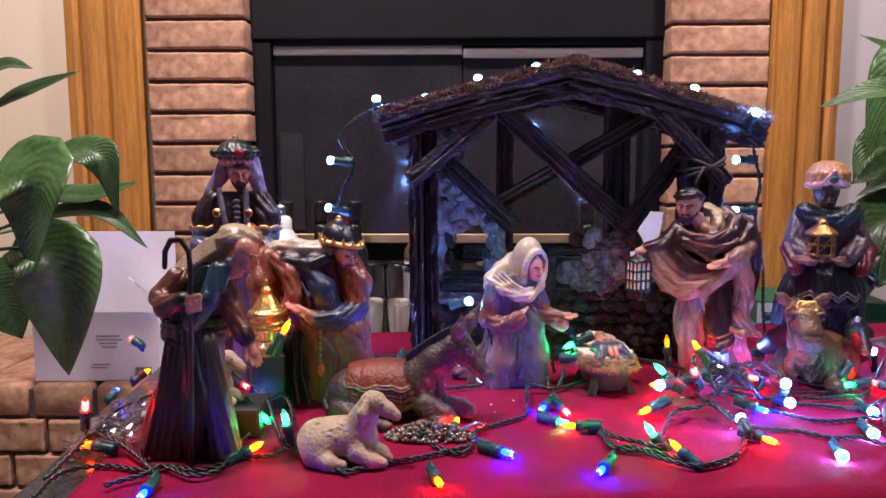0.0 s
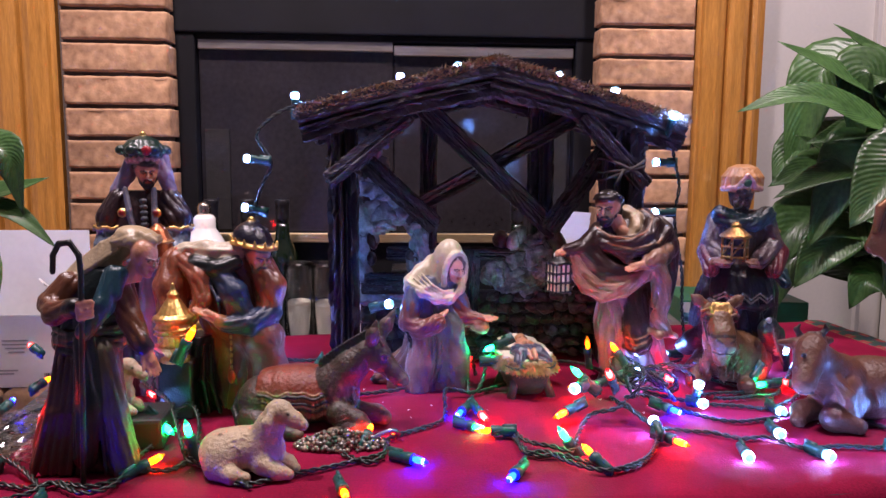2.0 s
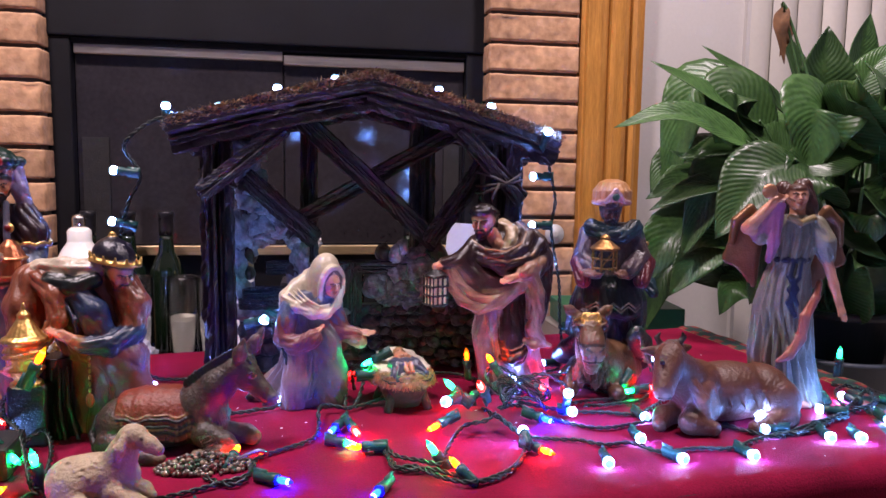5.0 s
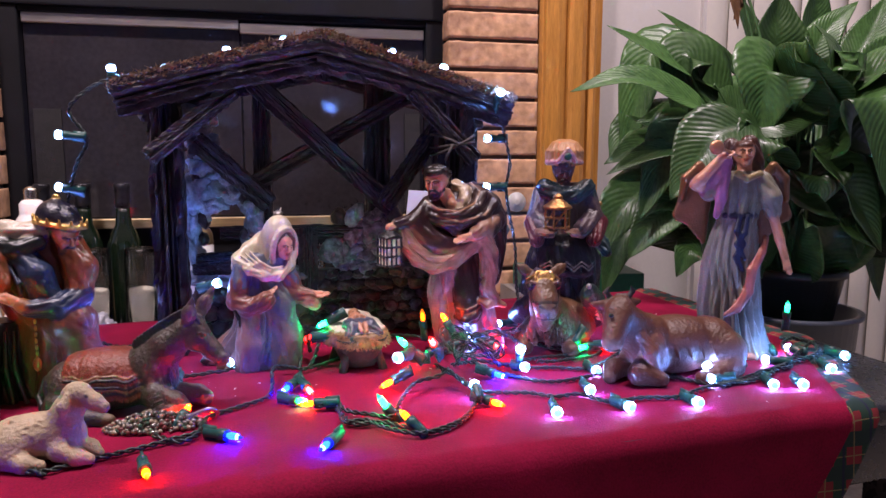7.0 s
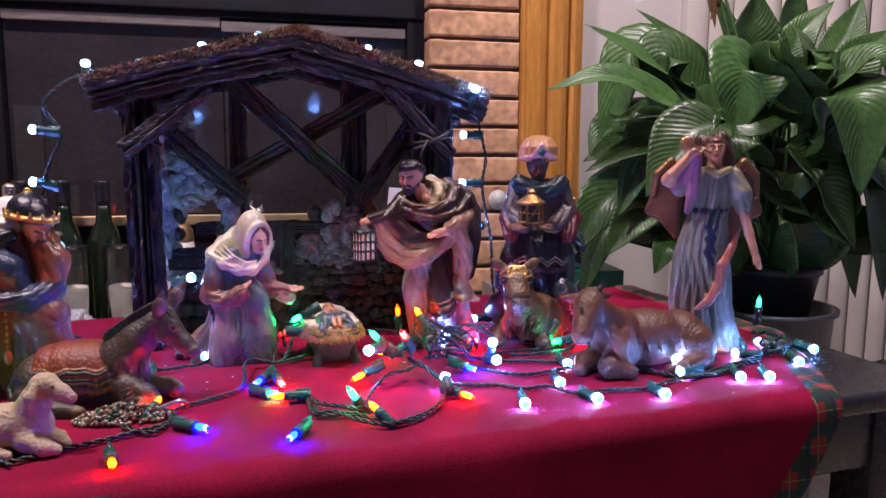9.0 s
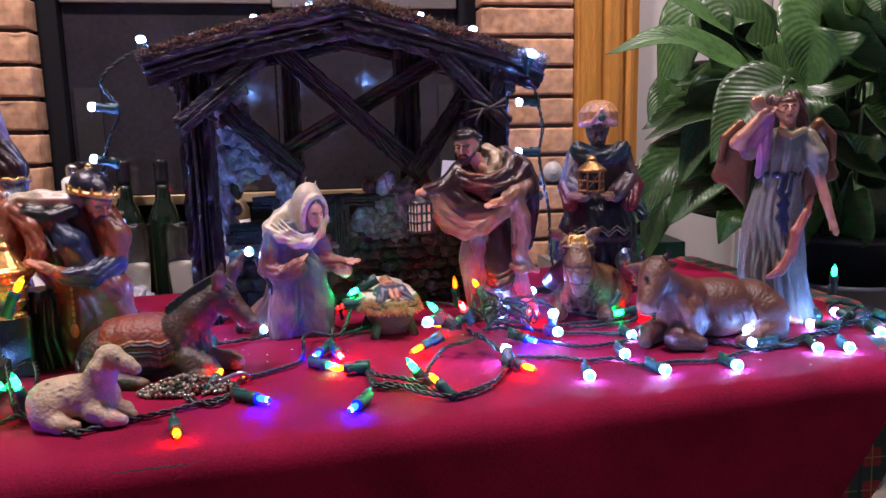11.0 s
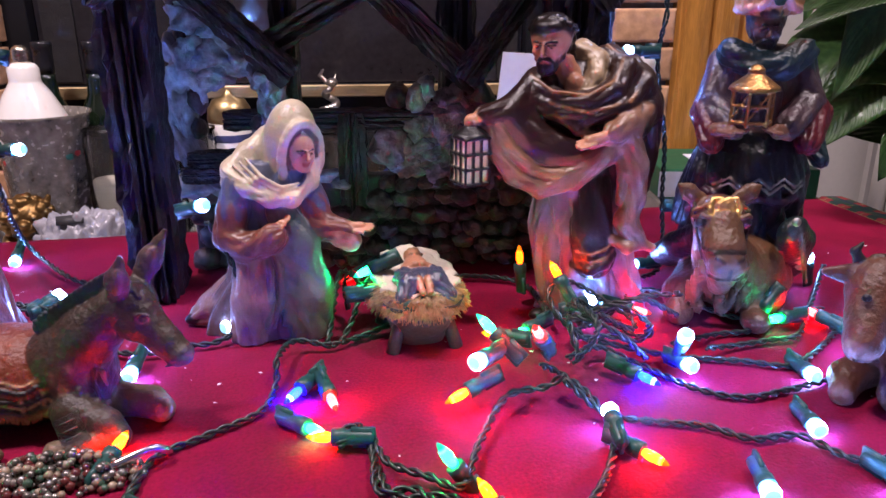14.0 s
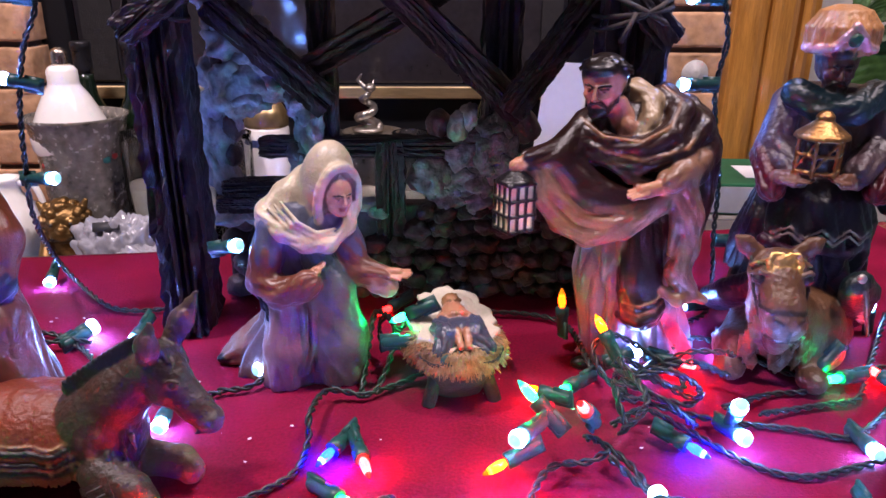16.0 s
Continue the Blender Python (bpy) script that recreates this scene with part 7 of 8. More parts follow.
bulb(colour_string, BLUE, (0.156, 0.893, 0.007), (0.83, -0.55, 0.00))
bulb(colour_string, BLUE, (0.242, 0.854, 0.006), (-0.53, -0.85, -0.05))
bulb(colour_string, AMBER, (0.093, 0.827, 0.007), (0.27, -0.96, 0.00))
bulb(colour_string, GREEN, (0.304, 0.919, 0.018), (-0.57, 0.08, 0.82))
bulb(colour_string, AMBER, (0.323, 0.893, 0.012), (-0.44, 0.83, 0.33))
bulb(colour_string, ORANGE, (0.423, 0.929, 0.006), (0.66, -0.74, -0.08))
bulb(colour_string, ORANGE, (0.320, 0.998, 0.014), (-0.90, -0.30, -0.33))
bulb(colour_string, GREEN, (0.341, 1.018, 0.052), (-0.64, 0.51, 0.57))
bulb(colour_string, RED, (0.369, 0.993, 0.058), (-0.42, -0.55, 0.73))
bulb(colour_string, AMBER, (0.407, 1.099, 0.058), (-0.28, 0.78, 0.56))
bulb(colour_string, HONEY, (0.393, 1.180, 0.042), (-0.05, 0.15, 0.98))
bulb(colour_string, BLUE, (0.453, 1.020, 0.008), (0.67, -0.73, -0.12))
bulb(colour_string, RED, (0.482, 1.121, 0.015), (0.96, -0.17, -0.22))
bulb(colour_string, RED, (0.636, 1.110, 0.010), (-0.27, 0.96, 0.00))
bulb(colour_string, GREEN, (0.597, 1.100, 0.012), (-0.97, -0.24, 0.00))
bulb(colour_string, ORANGE, (0.845, 1.057, 0.012), (0.35, 0.93, 0.10))
bulb(colour_string, GREEN, (0.919, 1.118, 0.045), (0.03, 0.00, 1.00))
bulb(colour_string, BLUE, (0.208, 1.022, 0.007), (-0.55, -0.82, -0.16))
bulb(colour_string, RED, (0.232, 1.011, 0.007), (0.32, -0.93, -0.18))
bulb(colour_string, GREEN, (0.222, 0.974, 0.008), (0.77, -0.64, 0.00))
bulb(colour_string, AMBER, (0.232, 0.964, 0.008), (-0.98, 0.21, -0.07))
bulb(colour_string, AMBER, (0.356, 1.082, 0.016), (-0.74, 0.66, -0.15))
bulb(colour_string, GREEN, (0.376, 1.077, 0.020), (-0.85, -0.49, -0.16))
bulb(colour_string, TEAL, (0.257, 1.135, 0.053), (-0.86, 0.19, -0.48))
bulb(colour_string, AMBER, (0.270, 1.115, 0.042), (0.99, -0.09, 0.09))
bulb(colour_string, ORANGE, (0.307, 1.100, 0.042), (0.71, 0.71, 0.07))
bulb(colour_string, EMBER, (0.240, 1.245, 0.006), (-0.80, -0.55, -0.25))
bulb(colour_string, AMBER, (-0.253, 0.901, 0.008), (-0.96, 0.29, 0.00))
bulb(colour_string, RED, (-0.259, 0.906, 0.045), (0.24, -0.36, 0.90))
bulb(colour_string, BLUE, (-0.310, 1.072, 0.006), (-0.14, 0.99, 0.04))
bulb(colour_string, AMBER, (-0.302, 1.139, 0.012), (0.12, 0.99, 0.10))
bulb(colour_string, RED, (-0.307, 1.123, 0.060), (-0.70, 0.70, 0.10))
bulb(colour_string, BLUE, (-0.156, 0.799, 0.007), (0.03, -1.00, -0.03))
bulb(colour_string, AMBER, (-0.090, 0.894, 0.009), (0.65, 0.73, 0.22))
bulb(colour_string, GREEN, (-0.061, 0.912, 0.030), (-0.18, -0.09, 0.98))
bulb(colour_string, GREEN, (-0.095, 0.952, 0.020), (0.76, -0.50, -0.42))
bulb(colour_string, RED, (-0.146, 1.062, 0.020), (0.61, -0.79, -0.11))
bulb(colour_string, AMBER, (-0.074, 0.970, 0.109), (0.45, 0.11, 0.88))
cord(colour_string, [(-0.248, 0.795, 0.004), (-0.254, 0.837, 0.004), (-0.242, 0.858, 0.004), (-0.212, 0.862, 0.004), (-0.182, 0.854, 0.004), (-0.159, 0.863, 0.004), (-0.130, 0.854, 0.004), (-0.109, 0.870, 0.004), (-0.092, 0.886, 0.004), (-0.070, 0.887, 0.004), (-0.058, 0.905, 0.004), (-0.031, 0.882, 0.004), (-0.006, 0.865, 0.004), (0.010, 0.847, 0.004)])
cord(colour_string, [(-0.259, 0.831, 0.004), (-0.256, 0.875, 0.012), (-0.254, 0.909, 0.016), (-0.220, 0.897, 0.012), (-0.176, 0.858, 0.006), (-0.158, 0.834, 0.006)])
cord(colour_string, [(-0.266, 0.932, 0.004), (-0.278, 0.999, 0.004), (-0.276, 1.038, 0.004), (-0.267, 1.066, 0.004), (-0.251, 1.093, 0.004), (-0.208, 1.093, 0.004)])
cord(colour_string, [(-0.198, 0.816, 0.006), (-0.188, 0.827, 0.006), (-0.173, 0.839, 0.006), (-0.163, 0.858, 0.006), (-0.129, 0.838, 0.006), (-0.108, 0.853, 0.006), (-0.109, 0.906, 0.006), (-0.102, 0.953, 0.006), (-0.082, 0.957, 0.020)])
cord(colour_string, [(-0.006, 0.856, 0.004), (0.011, 0.855, 0.004), (0.037, 0.870, 0.004), (0.075, 0.888, 0.004), (0.101, 0.903, 0.004), (0.125, 0.920, 0.004), (0.130, 0.957, 0.004), (0.156, 0.979, 0.004), (0.186, 1.005, 0.004), (0.192, 1.037, 0.006), (0.192, 1.052, 0.018), (0.200, 1.093, 0.012), (0.227, 1.095, 0.006)])
cord(colour_string, [(0.084, 0.918, 0.004), (0.111, 0.897, 0.004), (0.124, 0.913, 0.004), (0.125, 0.947, 0.004), (0.113, 0.961, 0.004), (0.105, 0.947, 0.004)])
cord(colour_string, [(0.227, 1.095, 0.006), (0.255, 1.113, 0.006), (0.281, 1.125, 0.012), (0.297, 1.109, 0.030), (0.313, 1.109, 0.040)])
cord(colour_string, [(0.225, 1.100, 0.006), (0.228, 1.149, 0.020), (0.232, 1.179, 0.035), (0.242, 1.165, 0.040), (0.254, 1.138, 0.040), (0.262, 1.156, 0.045), (0.271, 1.133, 0.055)])
cord(colour_string, [(0.235, 1.098, 0.006), (0.245, 1.118, 0.020), (0.250, 1.144, 0.035), (0.244, 1.162, 0.040), (0.236, 1.167, 0.030), (0.239, 1.156, 0.010)])
cord(colour_string, [(0.236, 0.965, 0.006), (0.249, 0.979, 0.006), (0.260, 0.954, 0.006), (0.263, 0.912, 0.006), (0.284, 0.911, 0.006), (0.303, 0.885, 0.006), (0.328, 0.867, 0.006), (0.351, 0.873, 0.006), (0.378, 0.893, 0.006), (0.400, 0.927, 0.006), (0.411, 0.962, 0.006), (0.405, 0.993, 0.012), (0.387, 1.011, 0.020), (0.374, 1.003, 0.030)])
cord(colour_string, [(0.239, 0.954, 0.008), (0.257, 0.965, 0.008), (0.269, 0.935, 0.008), (0.291, 0.920, 0.008), (0.310, 0.909, 0.008), (0.324, 0.946, 0.010), (0.349, 0.992, 0.014), (0.375, 0.992, 0.020), (0.386, 0.989, 0.030)])
cord(colour_string, [(0.243, 0.980, 0.004), (0.255, 0.970, 0.004), (0.263, 0.934, 0.004), (0.273, 0.908, 0.004), (0.301, 0.906, 0.004), (0.326, 0.885, 0.004), (0.348, 0.872, 0.004), (0.374, 0.889, 0.004), (0.395, 0.917, 0.004)])
cord(colour_string, [(0.498, 1.075, 0.048), (0.499, 1.096, 0.039), (0.475, 1.110, 0.030), (0.442, 1.108, 0.010), (0.424, 1.091, 0.020), (0.433, 1.071, 0.039), (0.462, 1.062, 0.050), (0.493, 1.071, 0.033), (0.502, 1.091, 0.023)])
cord(colour_string, [(0.461, 1.037, 0.041), (0.460, 1.053, 0.021), (0.440, 1.063, 0.020), (0.415, 1.060, 0.022), (0.403, 1.046, 0.044), (0.412, 1.031, 0.050), (0.435, 1.026, 0.039), (0.458, 1.034, 0.016), (0.462, 1.049, 0.012)])
cord(colour_string, [(0.416, 1.060, 0.038), (0.436, 1.050, 0.051), (0.461, 1.053, 0.039), (0.474, 1.067, 0.018), (0.465, 1.082, 0.012), (0.442, 1.087, 0.027), (0.419, 1.080, 0.043), (0.414, 1.064, 0.047), (0.430, 1.052, 0.031)])
cord(colour_string, [(0.409, 1.075, 0.043), (0.437, 1.068, 0.033), (0.463, 1.076, 0.019), (0.470, 1.095, 0.018), (0.452, 1.110, 0.028), (0.422, 1.111, 0.046), (0.401, 1.098, 0.045), (0.404, 1.079, 0.031), (0.428, 1.068, 0.014)])
cord(colour_string, [(0.400, 1.014, 0.025), (0.410, 1.000, 0.055), (0.410, 1.021, 0.060), (0.404, 1.048, 0.050), (0.404, 1.039, 0.035), (0.409, 1.029, 0.020)])
cord(colour_string, [(0.337, 1.240, 0.006), (0.369, 1.235, 0.006), (0.394, 1.224, 0.006), (0.407, 1.204, 0.006), (0.403, 1.129, 0.020), (0.404, 1.100, 0.020)])
cord(colour_string, [(0.412, 1.066, 0.020), (0.463, 1.124, 0.020), (0.507, 1.165, 0.015), (0.539, 1.161, 0.006), (0.573, 1.116, 0.006), (0.612, 1.113, 0.010), (0.649, 1.120, 0.010)])
cord(white_string, [(0.400, 1.031, 0.020), (0.432, 1.061, 0.012), (0.458, 1.048, 0.004), (0.488, 1.007, 0.004), (0.518, 0.993, 0.004), (0.558, 1.002, 0.004), (0.599, 1.011, 0.004), (0.636, 0.995, 0.004), (0.664, 0.977, 0.004), (0.681, 0.955, 0.004), (0.702, 0.941, 0.004), (0.757, 0.967, 0.004), (0.799, 0.981, 0.004), (0.828, 0.987, 0.004)])
cord(white_string, [(0.384, 0.983, 0.030), (0.411, 0.976, 0.008), (0.442, 0.969, 0.004), (0.473, 0.961, 0.004), (0.496, 0.944, 0.004), (0.527, 0.945, 0.004), (0.548, 0.917, 0.004), (0.590, 0.920, 0.004), (0.629, 0.915, 0.004), (0.667, 0.933, 0.004), (0.713, 0.948, 0.004), (0.745, 0.949, 0.004), (0.795, 0.975, 0.004)])
cord(white_string, [(0.433, 1.066, 0.015), (0.467, 1.055, 0.010), (0.503, 1.053, 0.004), (0.538, 1.045, 0.004), (0.571, 1.034, 0.004), (0.602, 1.053, 0.004), (0.644, 1.090, 0.004)])
cord(white_string, [(0.492, 1.065, 0.010), (0.540, 1.091, 0.004), (0.573, 1.095, 0.004), (0.613, 1.114, 0.004), (0.652, 1.126, 0.004)])
cord(white_string, [(0.663, 0.989, 0.004), (0.678, 0.962, 0.004), (0.717, 0.976, 0.004), (0.726, 0.945, 0.004), (0.778, 0.974, 0.004), (0.829, 1.000, 0.004), (0.876, 1.016, 0.004), (0.924, 1.042, 0.004)])
cord(white_string, [(0.897, 1.103, 0.008), (0.911, 1.085, 0.010), (0.907, 1.045, 0.014), (0.886, 1.013, 0.012), (0.859, 1.006, 0.008), (0.855, 1.028, 0.006), (0.875, 1.067, 0.010), (0.911, 1.090, 0.012)])
cord(white_string, [(0.769, 0.973, 0.005), (0.810, 0.985, 0.006), (0.854, 1.012, 0.012), (0.913, 1.057, 0.012), (0.900, 1.025, 0.010), (0.869, 0.997, 0.006), (0.872, 0.970, 0.006)])
cord(white_string, [(0.075, 1.251, 0.006), (0.041, 1.258, 0.005), (0.000, 1.252, 0.005), (-0.036, 1.266, 0.008), (-0.094, 1.315, 0.030), (-0.070, 1.240, 0.100), (-0.069, 1.240, 0.146), (-0.063, 1.240, 0.204), (-0.051, 1.240, 0.250), (-0.036, 1.240, 0.285), (-0.055, 1.240, 0.320), (-0.035, 1.240, 0.345), (-0.005, 1.245, 0.362), (0.020, 1.235, 0.366), (0.067, 1.217, 0.372), (0.100, 1.235, 0.386), (0.139, 1.262, 0.399), (0.180, 1.235, 0.403), (0.216, 1.222, 0.408), (0.250, 1.230, 0.423), (0.300, 1.250, 0.418), (0.368, 1.272, 0.402), (0.400, 1.250, 0.394), (0.431, 1.226, 0.379), (0.470, 1.235, 0.368), (0.513, 1.250, 0.345), (0.535, 1.262, 0.325)])
cord(white_string, [(0.520, 1.260, 0.335), (0.530, 1.265, 0.307), (0.538, 1.265, 0.276), (0.542, 1.265, 0.252), (0.537, 1.265, 0.216), (0.542, 1.265, 0.179), (0.552, 1.265, 0.130), (0.555, 1.265, 0.072), (0.560, 1.265, 0.030), (0.543, 1.229, 0.010), (0.510, 1.199, 0.012), (0.464, 1.154, 0.020), (0.449, 1.127, 0.020)])
cord(white_string, [(0.697, 1.199, 0.020), (0.640, 1.126, 0.006), (0.605, 1.082, 0.005), (0.574, 1.074, 0.005), (0.540, 1.067, 0.005), (0.516, 1.056, 0.010)])
cord(white_string, [(0.114, 1.105, 0.006), (0.137, 1.110, 0.006), (0.152, 1.125, 0.012), (0.158, 1.124, 0.040), (0.149, 1.122, 0.075), (0.140, 1.130, 0.090), (0.134, 1.129, 0.100)])
cord(white_string, [(-0.109, 1.214, 0.006), (-0.077, 1.209, 0.005), (-0.051, 1.204, 0.005), (-0.012, 1.170, 0.006), (0.017, 1.134, 0.006), (0.048, 1.107, 0.005), (0.082, 1.095, 0.006), (0.117, 1.104, 0.005)])
cord(white_string, [(-0.090, 1.197, 0.008), (-0.054, 1.182, 0.009), (-0.032, 1.185, 0.010), (-0.014, 1.187, 0.006)])
cord(colour_string, [(-0.140, 1.054, 0.010), (-0.113, 1.035, 0.050), (-0.095, 1.042, 0.055), (-0.103, 1.044, 0.020), (-0.130, 1.044, 0.020), (-0.133, 1.035, 0.050), (-0.110, 1.048, 0.060), (-0.095, 1.067, 0.020)])
cord(colour_string, [(-0.151, 1.047, 0.012), (-0.115, 1.013, 0.010), (-0.091, 1.024, 0.020), (-0.067, 0.971, 0.012), (-0.061, 0.907, 0.006), (-0.103, 0.993, 0.030), (-0.147, 1.056, 0.030), (-0.191, 1.131, 0.030)])
bulb(colour_string, ORANGE, (0.108, 0.962, 0.010), (0.2, 0.95, 0.2))


# ---- things on the hearth ----
WHITECARD = mat("white_carton", (0.70, 0.69, 0.70), 0.7, vary=0.05, scale=14, bump=0.1)
GREYPRINT = mat("grey_print", (0.30, 0.30, 0.32), 0.7, vary=0.1)
CLEAR = glass("clear_glass", (0.95, 0.97, 0.96), 0.04)
BOTTLE = mat("dark_green_bottle_glass", (0.005, 0.011, 0.005), 0.08, vary=0.2, bump=0.0, coat=0.5)
FOIL = mat("black_foil_capsule", (0.012, 0.012, 0.014), 0.3, vary=0.2, bump=0.1)
WAX = mat("white_wax", (0.50, 0.46, 0.38), 0.5, vary=0.06, scale=30, bump=0.1)
HZ = HEARTH_Z + 0.0015


def wine_bottle(at):
    ob = thing("wine_bottle", at, random.uniform(0, 90), "dark green glass wine bottle standing on the brick hearth", "bottle", "wine bottles")
    part("glass_body", lathe([(0.030, 0.0), (0.0365, 0.004), (0.0375, 0.02), (0.0375, 0.175), (0.035, 0.195), (0.026, 0.218), (0.017, 0.236), (0.0145, 0.26), (0.0142, 0.272)], 32), BOTTLE, ob)
    part("capsule", lathe([(0.0146, 0.272), (0.0150, 0.285), (0.0150, 0.312), (0.0160, 0.313), (0.0162, 0.321), (0.0150, 0.324)], 28), FOIL, ob, "black foil neck capsule")
    return ob


for x, y in ((-0.284, 1.880), (-0.206, 1.885), (-0.127, 1.880), (0.405, 1.875)):
    wine_bottle((x, y, HZ))


def prayer_candle(at):
    ob = thing("candle_jar", at, 0, "tall clear glass jar with white candle wax", "candle", "candle jars")
    part("jar", lathe([(0.026, 0.0), (0.029, 0.003), (0.030, 0.01), (0.030, 0.185), (0.0285, 0.192), (0.030, 0.197), (0.030, 0.200), (0.0275, 0.200), (0.0275, 0.185), (0.0278, 0.012), (0.02, 0.008)], 32), CLEAR, ob)
    part("wax", lathe([(0.0265, 0.0125), (0.0270, 0.02), (0.0270, 0.112), (0.02, 0.109), (0.004, 0.108)], 28), WAX, ob, "white wax fill")
    return ob


for x, y in ((-0.160, 1.750), (-0.074, 1.752), (-0.016, 1.745), (0.262, 1.745), (0.19, 1.70)):
    prayer_candle((x, y, HZ))

# flood lamp standing in a painted hurricane vase
vase = thing("glass_vase", (-0.262, 1.775, HZ), 0, "painted clear glass hurricane vase on the hearth", "vase")
part("glass_body", lathe([(0.045, 0), (0.050, 0.004), (0.056, 0.05), (0.060, 0.10), (0.064, 0.17), (0.074, 0.215), (0.078, 0.222), (0.0755, 0.222), (0.062, 0.172), (0.057, 0.10), (0.053, 0.05), (0.044, 0.008)], 40), mat("painted_vase_glass", (0.30, 0.25, 0.20), 0.25, vary=0.6, scale=28, bump=0.1, tint=(0.50, 0.46, 0.40), trans=0.45), vase)
PAINTS = [mat("enamel_" + n, c, 0.4, vary=0.1) for n, c in (("green", (0.10, 0.30, 0.03)), ("red", (0.40, 0.03, 0.03)), ("white", (0.75, 0.72, 0.65)), ("teal", (0.02, 0.12, 0.12)))]
rnd = random.Random(8)
for i in range(9):
    a, z = rnd.uniform(3.4, 6.0), rnd.uniform(0.15, 0.205)
    r = 0.0575 + 0.04 * max(0, z - 0.05) + 0.001
    bm = bmesh.new()
    bmesh.ops.create_icosphere(bm, subdivisions=1, radius=1)
    sc = rnd.uniform(0.004, 0.009)
    for v in bm.verts:
        v.co = Vector((v.co.x * sc, v.co.y * 0.001, v.co.z * sc * rnd.uniform(0.7, 1.1)))
    ob = part("painted_petal", bm, PAINTS[i % 4], vase)
    ob.matrix_basis = pose(r * math.cos(a), r * math.sin(a), z, 0, 0, math.degrees(a) - 90)
flood = thing("flood_lamp_bulb", (-0.270, 1.770, HZ + 0.0), 0, "white reflector lamp bulb standing cap up in the vase", "light bulb")
WHITEGLASS = mat("white_opal_glass", (0.80, 0.78, 0.74), 0.22, vary=0.03, bump=0.02, coat=0.4)
part("reflector", lathe([(0.049, 0.155), (0.058, 0.172), (0.060, 0.190), (0.058, 0.200), (0.046, 0.228), (0.034, 0.252), (0.0235, 0.268), (0.0225, 0.272), (0.0225, 0.290), (0.018, 0.296), (0.0135, 0.298)], 40), WHITEGLASS, flood)
part("screw_cap", lathe([(0.0128, 0.298), (0.0135, 0.301), (0.0125, 0.3035), (0.0135, 0.306), (0.0125, 0.3085), (0.0135, 0.311), (0.0125, 0.3135), (0.0132, 0.316), (0.010, 0.321), (0.005, 0.324)], 28), mat("nickel_cap", (0.62, 0.55, 0.45), 0.25, metal=1.0), flood, "nickel screw cap")

# white jug
jug = thing("jug", (-0.362, 1.715, HZ), 0, "white glazed jug on the hearth", "jug")
part("glazed_body", lathe([(0.030, 0), (0.040, 0.01), (0.046, 0.05), (0.040, 0.09), (0.024, 0.112), (0.022, 0.130), (0.026, 0.136), (0.022, 0.136), (0.018, 0.115)], 30), WHITEGLASS, jug)
bm = bmesh.new()
tube(bm, spline([(0.022, 0, 0.128), (0.045, 0, 0.125), (0.055, 0, 0.09), (0.042, 0, 0.06)], 0.004), 0.005, 8)
part("handle", bm, WHITEGLASS, jug)

# bronze lion
BRONZE = (0.20, 0.115, 0.040, 0.85)
s = Statue(1.7, 2.5)
s.ell((0, 0, 28), (34, 30, 30), BRONZE)
s.ell((0, -14, 66), (32, 26, 30), BRONZE)
s.ell((0, -36, 54), (19, 14, 14), BRONZE)
s.cap((-14, -46, 50), (14, -46, 50), 3, 3, (0.02, 0.012, 0.008), k=1)
s.ell((0, -44, 64), (8, 8, 6), BRONZE)
for sx in (-1, 1):
    s.ell((13 * sx, -34, 72), (8, 8, 7), BRONZE)
    s.ell((13 * sx, -41, 71), 3, (0.03, 0.02, 0.01), k=0.5)
    s.cap((26 * sx, -8, 84), (32 * sx, -6, 96), 7, 4, BRONZE)
    s.chain([(26 * sx, -16, 34), (30 * sx, -36, 12)], [12, 11], BRONZE)
    s.ell((30 * sx, -42, 8), (13, 13, 9), BRONZE)
rnd = random.Random(9)
for i in range(70):
    a, b = rnd.uniform(0, 6.28), rnd.uniform(-0.5, 1.5)
    if -2.3 < a - 6.28 < -0.9 and b < 0.6:
        continue
    s.ell((34 * math.cos(a) * math.cos(b), -12 + 28 * math.sin(a) * math.cos(b), 64 + 34 * math.sin(b)), rnd.uniform(5, 8), BRONZE, k=1.2)
stand(s, "lion_statue", RESIN, (-0.262, 1.685, HZ + 0.012), 14, "small bronze guardian lion statue on a dish", "statue", "hearth ornaments")
dish = part("dish", lathe([(0.05, 0.0), (0.062, 0.003), (0.068, 0.010), (0.064, 0.0105), (0.055, 0.006), (0.02, 0.005)], 36), mat("slate_dish", (0.05, 0.07, 0.11), 0.3))
tagged(dish, "slate blue ceramic dish under the bronze lion", "dish").matrix_world = pose(-0.262, 1.68, HZ)

# crumpled clear bag
BAG = mat("milky_plastic_film", (0.30, 0.30, 0.34), 0.25, vary=0.25, scale=25, bump=0.9, bscale=45, coat=0.4)


